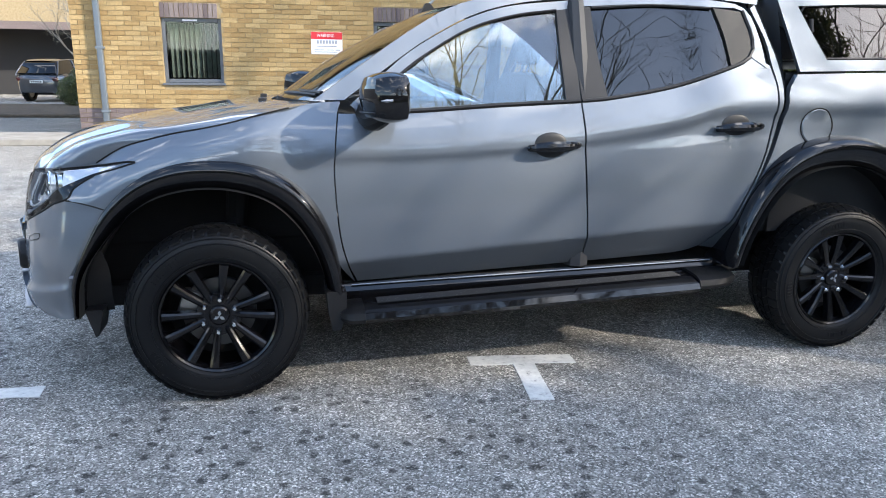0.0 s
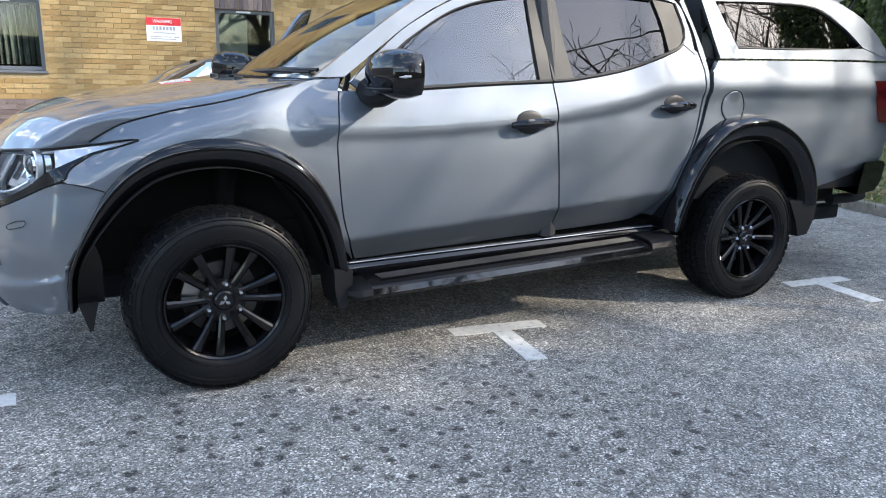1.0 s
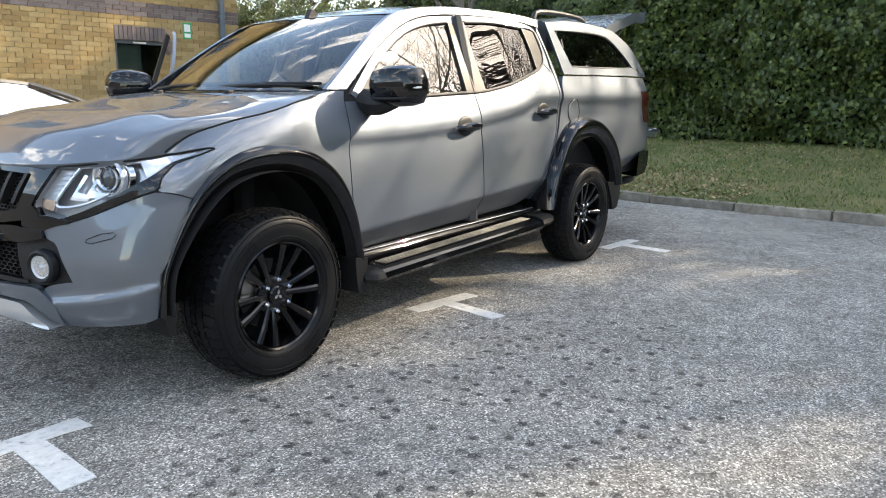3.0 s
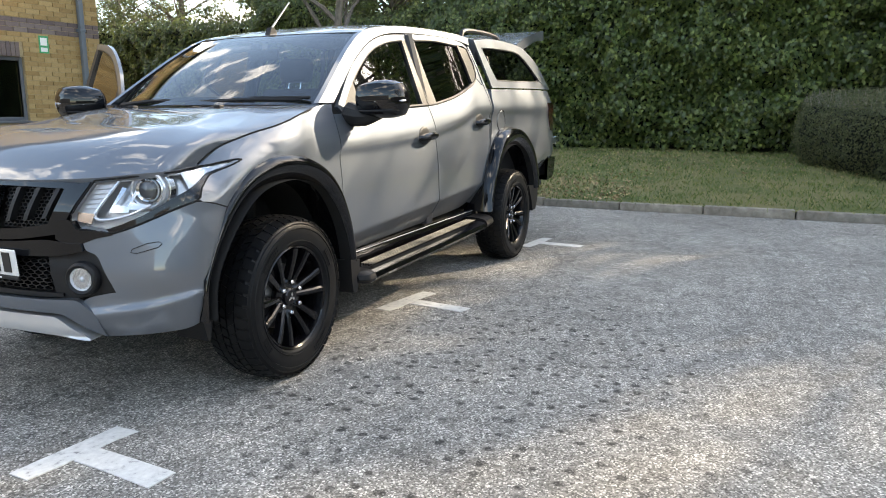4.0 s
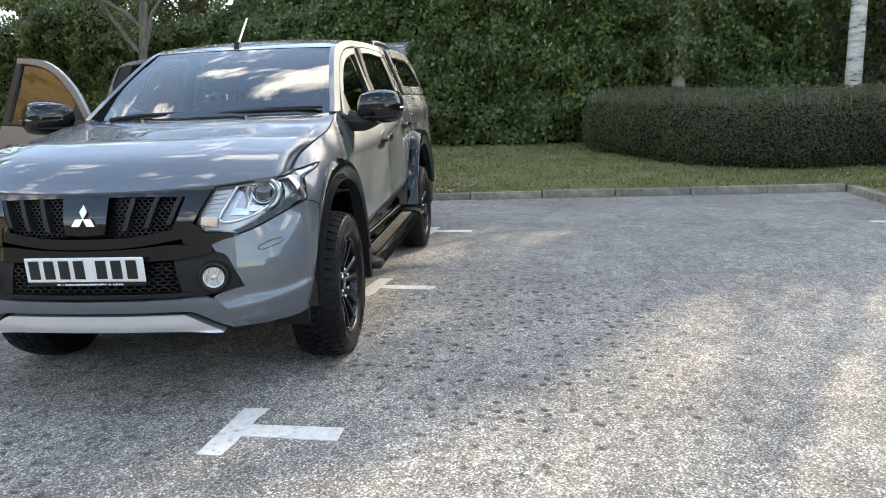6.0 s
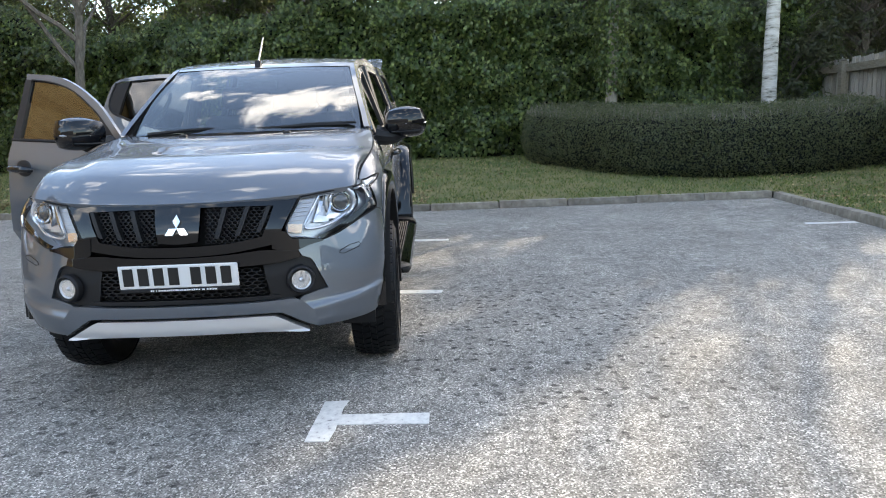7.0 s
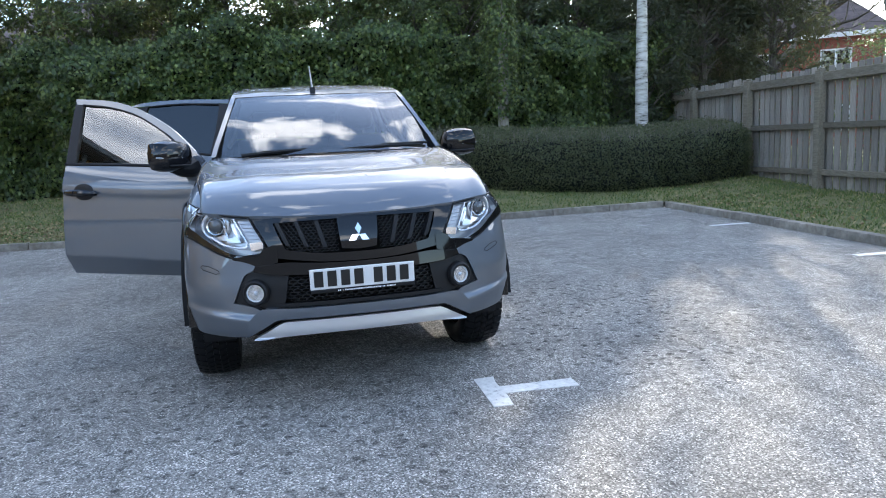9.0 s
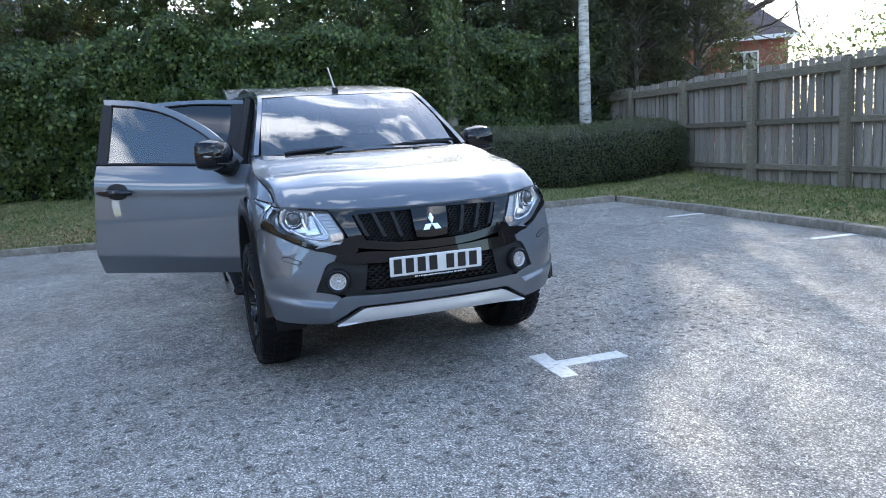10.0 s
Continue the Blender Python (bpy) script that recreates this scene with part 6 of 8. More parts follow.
# ---- front end, along a curve in plan that runs from the middle to the wheel arch ----
PLAN = [(0.0, -0.862), (0.15, -0.858), (0.30, -0.845), (0.45, -0.818), (0.58, -0.775), (0.68, -0.722), (0.765, -0.648), (0.815, -0.575), (0.84, -0.50), (0.855, -0.40), (0.857, -0.26), (0.857, -0.12)]
PLAN_PTS = spaced([(*q, 0) for q in PLAN], 120)
PLAN_LEN = [0.0]
for _a, _b in zip(PLAN_PTS, PLAN_PTS[1:]):
    PLAN_LEN.append(PLAN_LEN[-1] + (_b - _a).length)
INSET = [(0.26, 0.14), (0.32, 0.08), (0.37, 0.028), (0.40, 0.014), (0.45, 0.006), (0.50, 0.0), (0.60, 0.0), (0.68, 0.010), (0.76, 0.022), (0.84, 0.036), (0.92, 0.062), (0.98, 0.085), (1.04, 0.10)]


def nose(s, z, out=0.0):
    """A place on the front end: s along the plan (minus to the left side), z up."""
    a = min(abs(s), PLAN_LEN[-1] - 1e-6)
    k = min(119, int(a / PLAN_LEN[-1] * 120))
    f_ = (a - PLAN_LEN[k]) / (PLAN_LEN[k + 1] - PLAN_LEN[k])
    q = PLAN_PTS[k].lerp(PLAN_PTS[k + 1], f_)
    d = (PLAN_PTS[min(k + 2, 120)] - PLAN_PTS[max(k - 1, 0)]).normalized()
    n = Vector((d.y, -d.x, 0))
    w = max(0.0, min(1.0, (a - 0.76) / 0.22))
    w = w * w * (3 - 2 * w)
    r = q - n * cr(INSET, z)
    if w:
        r = r.lerp(Vector((half(q.y, z), q.y, 0)), w)
    r = r + n * out
    return Vector((r.y, math.copysign(r.x, s) if s else r.x, z))


def at_x(x):
    """How far along the plan a station on the flank lies."""
    k = next(k for k in range(60, 121) if PLAN_PTS[k].y >= x)
    return PLAN_LEN[k] - (PLAN_PTS[k].y - x) / max(1e-6, PLAN_PTS[k].y - PLAN_PTS[k - 1].y) * (PLAN_LEN[k] - PLAN_LEN[k - 1])


def hem(b, depth):
    """Turn the open edge of a skin inwards."""
    es = [e for e in b.edges if e.is_boundary]
    out = bmesh.ops.extrude_edge_only(b, edges=es)
    for v in out["geom"]:
        if isinstance(v, bmesh.types.BMVert):
            v.co += Vector((depth, -0.5 * depth * max(-1, min(1, v.co.y / 0.6)), 0))


def nose_panel(name, bot, rgt, top, lft, nu, nv, material, parent=None, out=0.0, rim=0.03, label="", both=True):
    for sgn in ((1, -1) if both else (1,)):
        def fn(s, z):
            return nose(s * sgn, z, out(s, z) if callable(out) else out)
        b = sheet(bmesh.new(), coons(bot, rgt, top, lft, nu, nv), fn, lambda co: (rim, -0.4 * rim * (1 if co.y > 0 else -1) * min(1, abs(co.y)), 0))
        part(name, b, material, parent or truck, label)


def mirrored(bot_half):
    """A whole edge from its right half."""
    return [(-s, z) for s, z in bot_half[::-1] if s > 0] + bot_half


# painted bumper: one skin of corners, ledge and lip
X = at_x
CREASE = [(0.56, 0.452), (0.66, 0.463), (0.80, 0.485), (X(-0.548), 0.515)]
LEDGE = [(0.505, 0.503), (0.535, 0.520), (0.635, 0.540), (0.78, 0.552), (X(-0.545), 0.565)]


def crease_z(s):
    return cr(CREASE, s)


def bumper_bulge(a, z):
    """The corners swell outwards between the crease and the lamp."""
    w = max(0.0, min(1.0, (a - 0.62) / 0.2))
    return 0.018 * w * w * (3 - 2 * w) * max(0.0, 1 - ((z - 0.61) / (0.215 if z > 0.61 else 0.12)) ** 2)


def bumper_out(s, z):
    a = abs(s)
    k = math.exp(-(max(0.0, z - crease_z(a)) / 0.022) ** 2) * max(0.35, min(1.0, (1.0 - a) / 0.12))
    if z < crease_z(a):
        k *= max(0.15, 1 - (crease_z(a) - z) / 0.16)
    return 0.020 * k + bumper_bulge(a, z)


bm = bmesh.new()
for sgn in (1, -1):
    def fn(s, z):
        return nose(s * sgn, z, bumper_out(s, z))
    sheet(bm, coons(LEDGE[2:], [(X(-0.545), 0.565), (X(-0.523), 0.60), (X(-0.468), 0.715), (X(-0.395), 0.829)],
                    [(0.515, 0.722), (0.57, 0.742), (0.63, 0.754), (0.74, 0.788), (0.885, 0.846), (X(-0.535), 0.866), (X(-0.46), 0.851), (X(-0.395), 0.829)], [(0.635, 0.540), (0.60, 0.615), (0.57, 0.676), (0.53, 0.695), (0.515, 0.722)], 34, 20), fn)
    sheet(bm, coons(CREASE, [(X(-0.548), 0.515), (X(-0.545), 0.565)], LEDGE, [(0.56, 0.452), (0.505, 0.503)], 34, 8), fn)
    sheet(bm, coons([(0.585, 0.364), (0.75, 0.368), (0.88, 0.378), (X(-0.553), 0.392)], [(X(-0.553), 0.392), (X(-0.548), 0.515)], CREASE, [(0.585, 0.364), (0.56, 0.452)], 34, 7), fn)
    sheet(bm, coons([(0.0, 0.456), (0.38, 0.455), (0.43, 0.448), (0.505, 0.405), (0.585, 0.364)], [(0.585, 0.364), (0.56, 0.452)], [(0.0, 0.506), (0.30, 0.507), (0.46, 0.512), (0.505, 0.503), (0.56, 0.452)], [(0.0, 0.456), (0.0, 0.506)], 30, 5), lambda s, z: nose(s * sgn, z, 0.020))
bmesh.ops.remove_doubles(bm, verts=bm.verts, dist=1e-4)
bmesh.ops.recalc_face_normals(bm, faces=bm.faces)
hem(bm, 0.03)
part("bumper", bm, paint, truck, "painted front bumper with creased corners", angle=38)
sk_t, sk_b = [(0.0, 0.443), (0.36, 0.442), (0.405, 0.434), (0.47, 0.398), (0.535, 0.364)], [(0.0, 0.376), (0.25, 0.375), (0.42, 0.368), (0.49, 0.361), (0.535, 0.359)]
nose_panel("skid_plate", mirrored(sk_b), [(0.535, 0.359), (0.535, 0.364)], mirrored(sk_t), [(-0.535, 0.359), (-0.535, 0.364)], 52, 6, M["silver"], out=lambda s, z: 0.024 + 1.4 * max(0, 0.37 - z) + 0.3 * max(0.0, 0.44 - z), both=False, label="silver skid plate", rim=0.06)
# black backing behind the openings
nose_panel("fascia_backing", mirrored([(0.0, 0.34), (0.5, 0.34), (0.92, 0.38)]), [(0.92, 0.38), (0.90, 0.6), (0.62, 0.93)], mirrored([(0.0, 0.935), (0.4, 0.93), (0.62, 0.93)]), [(-0.92, 0.38), (-0.90, 0.6), (-0.62, 0.93)], 40, 16, M["void"], out=-0.085, both=False, rim=0.1)
# gloss black bar between grille and intake
nose_panel("grille_bar", mirrored([(0.0, 0.662), (0.25, 0.668), (0.42, 0.676), (0.52, 0.695)]), [(0.52, 0.695), (0.512, 0.722)], mirrored([(0.0, 0.715), (0.20, 0.720), (0.36, 0.732), (0.47, 0.722), (0.512, 0.722)]), [(-0.52, 0.695), (-0.512, 0.722)], 36, 4, black, out=0.012, both=False)
nose_panel("lamp_surround", [(0.40, 0.735), (0.47, 0.715), (0.512, 0.722), (0.57, 0.741), (0.63, 0.752)], [(0.63, 0.752), (0.632, 0.757)], [(0.40, 0.81), (0.462, 0.805), (0.49, 0.772), (0.55, 0.768), (0.632, 0.757)], [(0.40, 0.735), (0.40, 0.81)], 14, 4, black, out=0.004)
# grille frame: upper lip, side cheeks, slanted ribs, middle shield
nose_panel("grille_top", mirrored([(0.0, 0.925), (0.25, 0.924), (0.46, 0.918)]), [(0.46, 0.918), (0.48, 0.94)], mirrored([(0.0, 0.953), (0.25, 0.951), (0.48, 0.94)]), [(-0.46, 0.918), (-0.48, 0.94)], 30, 2, black, out=0.0, both=False)
nose_panel("grille_lower", mirrored([(0.0, 0.718), (0.20, 0.725), (0.40, 0.752)]), [(0.40, 0.752), (0.41, 0.80)], mirrored([(0.0, 0.760), (0.20, 0.766), (0.36, 0.79), (0.41, 0.80)]), [(-0.40, 0.752), (-0.41, 0.80)], 30, 4, black, out=0.0, both=False)
nose_panel("grille_cheek", [(0.36, 0.79), (0.44, 0.80)], [(0.44, 0.80), (0.475, 0.86), (0.535, 0.945)], [(0.425, 0.93), (0.535, 0.945)], [(0.36, 0.79), (0.395, 0.86), (0.425, 0.93)], 3, 8, black, out=0.0)
nose_panel("badge_shield", mirrored([(0.0, 0.775), (0.085, 0.782)]), [(0.085, 0.782), (0.095, 0.85), (0.10, 0.925)], mirrored([(0.0, 0.93), (0.10, 0.925)]), [(-0.085, 0.782), (-0.095, 0.85), (-0.10, 0.925)], 8, 6, black, out=0.012, both=False)
for s0, s1 in ((0.155, 0.195), (0.245, 0.295), (0.335, 0.39)):
    nose_panel("grille_rib", [(s0, 0.775 + 0.1 * s0), (s0 + 0.022, 0.778 + 0.1 * s0)], [(s0 + 0.022, 0.778 + 0.1 * s0), (s1 + 0.02, 0.922)], [(s1, 0.922), (s1 + 0.02, 0.922)], [(s0, 0.775 + 0.1 * s0), (s1, 0.922)], 2, 6, M["plastic"], out=0.008, rim=0.04)


def honeycomb(name, s0, s1, z0, z1, cell, flat, out):
    """A mesh of six-sided holes over part of the nose."""
    b = bmesh.new()
    w, h = cell, cell * flat
    j = 0
    z = z0
    while z < z1:
        s = s0 + (w / 2 if j % 2 else 0)
        while s < s1:
            ring = []
            for k in range(6):
                a = radians(60 * k + 30)
                ring.append((math.cos(a) * w / math.sqrt(3), math.sin(a) * h / math.sqrt(3)))
            o = [b.verts.new(nose(s + x, z + y, out)) for x, y in ring]
            i = [b.verts.new(nose(s + x * 0.80, z + y * 0.80, out)) for x, y in ring]
            d = [b.verts.new(nose(s + x * 0.80, z + y * 0.80, out - 0.02)) for x, y in ring]
            for k in range(6):
                k2 = (k + 1) % 6
                b.faces.new((o[k], o[k2], i[k2], i[k])), b.faces.new((i[k], i[k2], d[k2], d[k]))
            s += w
        z += h * 0.866
        j += 1
    return part(name, b, M["plastic"], truck, "black honeycomb mesh", smooth=False)


honeycomb("grille_mesh", 0.11, 0.44, 0.775, 0.935, 0.0245, 0.62, -0.02)
honeycomb("grille_mesh", -0.44, -0.11, 0.775, 0.935, 0.0245, 0.62, -0.02)
honeycomb("intake_mesh", -0.345, 0.36, 0.545, 0.66, 0.040, 0.42, -0.014)
nose_panel("intake_edge", mirrored([(0.0, 0.512), (0.30, 0.512), (0.42, 0.518)]), [(0.42, 0.518), (0.42, 0.53)], mirrored([(0.0, 0.530), (0.30, 0.530), (0.42, 0.53)]), [(-0.42, 0.518), (-0.42, 0.53)], 30, 2, M["plastic"], out=-0.004, both=False)
# fog lamp pods
nose_panel("fog_pod", [(0.385, 0.512), (0.46, 0.512), (0.535, 0.522), (0.632, 0.542)], [(0.632, 0.542), (0.60, 0.615), (0.568, 0.676)], [(0.355, 0.668), (0.45, 0.685), (0.53, 0.692), (0.568, 0.676)], [(0.385, 0.512), (0.37, 0.58), (0.355, 0.668)], 12, 10, M["plastic"], out=-0.012, rim=0.02)
for sgn in (1, -1):
    c = nose(0.515 * sgn, 0.592, 0.004)
    fwd = (nose(0.515 * sgn, 0.592, 0.05) - c).normalized()
    turn = fwd.to_track_quat("Y", "Z").to_matrix().to_4x4()
    bz = lathe(bmesh.new(), [(0.066, -0.01), (0.062, 0.012), (0.054, 0.02), (0.046, 0.014), (0.044, 0.0)], 28)
    bmesh.ops.transform(bz, matrix=Matrix.Translation(c) @ turn, verts=bz.verts)
    part("fog_bezel", bz, M["plastic"], truck)
    rf = lathe(bmesh.new(), [(0.043, 0.014), (0.036, -0.001), (0.024, -0.009), (0.0005, -0.012)], 28)
    bmesh.ops.transform(rf, matrix=Matrix.Translation(c) @ turn, verts=rf.verts)
    fl = part("fog_lamp", rf, M["fog_white"], truck, "round clear fog lamp")
    fa = bmesh.new()
    for k in range(-7, 8):
        hh = math.sqrt(0.0415**2 - (k * 0.0054) ** 2)
        box(fa, (k * 0.0054 - 0.0021, -0.004, -hh), (k * 0.0054 + 0.0021, 0.006, hh), 0.0014, 1)
    bmesh.ops.transform(fa, matrix=Matrix.Translation(c) @ turn, verts=fa.verts)
    part("fog_facets", fa, M["fog_chrome"], fl, smooth=False)
    ln = lathe(bmesh.new(), [(0.0445, 0.015), (0.035, 0.020), (0.018, 0.0235), (0.0005, 0.0245)], 28)
    bmesh.ops.transform(ln, matrix=Matrix.Translation(c) @ turn, verts=ln.verts)
    part("fog_lens", ln, M["lens"], fl).visible_shadow = False
    bl = bmesh.new()
    bmesh.ops.create_uvsphere(bl, u_segments=12, v_segments=8, radius=0.011)
    bmesh.ops.translate(bl, vec=c + fwd * 0.004, verts=bl.verts)
    part("bulb", bl, M["lamp_white"], fl)
    # washer cap line in the bumper corner
    q = [nose(sgn * s, z, 0.0065 + bumper_bulge(s, z)) for s, z in ((0.700, 0.690), (0.705, 0.702), (0.76, 0.722), (0.80, 0.727), (0.808, 0.718), (0.795, 0.706), (0.72, 0.686), (0.700, 0.690))]
    part("washer_cap", tube(bmesh.new(), q, 0.0014, 5), M["void"], truck)

# badge: three lozenges
bm = bmesh.new()


def lozenge(cx, cz, turn, ln=0.058, wd=0.033):
    ca, sa = math.cos(turn), math.sin(turn)
    pts = [(0, 0), (wd / 2 * 1.0, ln / 2), (0, ln), (-wd / 2, ln / 2)]
    f0 = [bm.verts.new(nose(cx + x * ca + y * sa, cz - x * sa + y * ca, 0.024)) for x, y in pts]
    f1 = [bm.verts.new(nose(cx + x * ca + y * sa, cz - x * sa + y * ca, 0.010)) for x, y in pts]
    bm.faces.new(f0)
    for k in range(4):
        bm.faces.new((f0[k], f0[(k + 1) % 4], f1[(k + 1) % 4], f1[k]))


for k in range(3):
    lozenge(0, 0.845, radians(120 * k))
part("badge", bm, M["chrome"], truck, "chrome three-lozenge emblem", smooth=False)

# number plate with plain bars for its characters
bm = boxed((-0.257, -0.004, -0.052), (0.257, 0.004, 0.052), 0.004, 1)
PL = Matrix.Translation((-0.882, -0.002, 0.643)) @ Matrix.Rotation(radians(-4), 4, "Y") @ Matrix.Rotation(radians(-90), 4, "Z")
bmesh.ops.transform(bm, matrix=PL, verts=bm.verts)
plate = part("number_plate", bm, M["plate"], truck, "white plate with dark bars")
for i, x in enumerate((-0.215, -0.150, -0.085, -0.020, 0.075, 0.140, 0.205)):
    b = boxed((x - 0.022, -0.0075, -0.037), (x + 0.022, -0.0042, 0.040), 0.001, 1)
    bmesh.ops.transform(b, matrix=PL, verts=b.verts)
    part("plate_bar", b, M["ink"], plate)
b = boxed((-0.257, -0.006, -0.068), (0.257, 0.006, -0.052), 0.003, 1)
bmesh.ops.transform(b, matrix=PL, verts=b.verts)
part("plate_holder", b, M["plastic"], truck)
b = bmesh.new()
rng = random.Random(5)
x = -0.125
while x < 0.16:
    w = rng.uniform(0.003, 0.007)
    box(b, (x, -0.0072, -0.0635), (x + w, -0.006, -0.0575 + rng.uniform(0, 0.0015)))
    x += w + (0.0022 if rng.random() < 0.85 else 0.008)
bmesh.ops.transform(b, matrix=PL, verts=b.verts)
part("plate_small_print", b, M["white"], truck, "tiny pale unreadable print", smooth=False)

# bonnet: a skin between the nose, the two shut lines and the windscreen
front_half = [(0.0, 0.946), (0.30, 0.950), (0.50, 0.958), (0.60, 0.963), (0.713, 0.972), (0.866, 0.983)]
BON_F = [nose(-s, z, 0.006) for s, z in front_half[::-1]] + [nose(s, z, 0.006) for s, z in front_half[1:]]
BON_F = [Vector((-0.43, -0.749, 1.0))] + BON_F + [Vector((-0.43, 0.749, 1.0))]
BON_B = [Vector((0.25 + 0.19 * (abs(y) / 0.70) ** 2, y, 1.222 + 0.016 * (abs(y) / 0.70) ** 2)) for y in (-0.72, -0.5, -0.25, 0, 0.25, 0.5, 0.72)]
BON_S = [Vector((a, b - 0.004, c)) for a, b, c in SHUT]
BON_S[-1] = BON_B[-1].copy()


def bonnet_grid(nu, nv):
    f_, k_ = spaced(BON_F, nu), spaced(BON_B, nu)
    r_ = spaced(BON_S, nv)
    l_ = [Vector((q.x, -q.y, q.z)) for q in r_]
    g_ = []
    for j in range(nv + 1):
        v = j / nv
        row = []
        for i in range(nu + 1):
            u = i / nu
            q = (1 - v) * f_[i] + v * k_[i] + (1 - u) * l_[j] + u * r_[j] - ((1 - u) * (1 - v) * f_[0] + u * (1 - v) * f_[-1] + (1 - u) * v * k_[0] + u * v * k_[-1])
            m = abs(2 * u - 1)
            q.z += 0.052 * (math.sin(math.pi * v**0.55) ** 0.9) * (1 - m**3.2)
            # raised middle with a soft crease on each side, dying out at the front
            ridge = 0.60 + 0.06 * v
            q.z += 0.010 * min(1.0, v * 3) * (1 - v) ** 0.15 / (1 + math.exp((m - ridge) / 0.03))
            row.append(q)
        g_.append(row)
    return g_


BG = bonnet_grid(64, 44)
bm = bmesh.new()
vs = [[bm.verts.new(q) for q in row] for row in BG]
for r0, r1 in zip(vs, vs[1:]):
    for k in range(len(r0) - 1):
        bm.faces.new((r0[k], r0[k + 1], r1[k + 1], r1[k]))
es = [e for e in bm.edges if e.is_boundary]
out = bmesh.ops.extrude_edge_only(bm, edges=es)
for v in out["geom"]:
    if isinstance(v, bmesh.types.BMVert):
        v.co += Vector((0.006, -0.006 * math.copysign(min(1, abs(v.co.y)), v.co.y), -0.02))
part("bonnet", bm, paint, truck, "smooth curved grey bonnet", angle=40)
for sgn in (1, -1):
    gap = [Vector((a, sgn * (b - 0.002), c + 0.0005)) for a, b, c in SHUT[:-1]]
    part("bonnet_gap", tube(bmesh.new(), spaced(gap, 40), 0.0034, 6), M["void"], truck)
    gap = [nose(sgn * X(x), z, 0.0) for x, z in ((-0.535, 0.868), (-0.46, 0.8525), (-0.397, 0.831))]
    part("wing_gap", tube(bmesh.new(), spaced(gap, 10), 0.0028, 6), M["void"], truck)
for k in (20, 44):
    q = BG[41][k]
    part("washer_jet", boxed((q.x - 0.018, q.y - 0.02, q.z - 0.004), (q.x + 0.018, q.y + 0.02, q.z + 0.012), 0.005), M["plastic"], truck)

# headlamps
LAMP_BOT = [(0.487, 0.774), (0.55, 0.770), (0.63, 0.760), (0.74, 0.793), (0.885, 0.851), (X(-0.525), 0.876), (X(-0.50), 0.915), (X(-0.42), 0.962), (X(-0.33), 0.991), (X(-0.272), 1.010)]
LAMP_TOP = [(0.55, 0.950), (0.70, 0.962), (0.85, 0.975), (X(-0.43), 0.992), (X(-0.36), 1.004), (X(-0.30), 1.012), (X(-0.272), 1.011)]
LAMP_IN = [(0.487, 0.774), (0.465, 0.805), (0.475, 0.84), (0.55, 0.950)]
LAMP_END = [(X(-0.272), 1.010), (X(-0.272), 1.011)]
MASK_TOP = [(0.605, 0.773), (0.68, 0.797), (0.78, 0.838), (0.88, 0.893), (X(-0.50), 0.938), (X(-0.42), 0.969), (X(-0.33), 0.994), (X(-0.275), 1.010)]


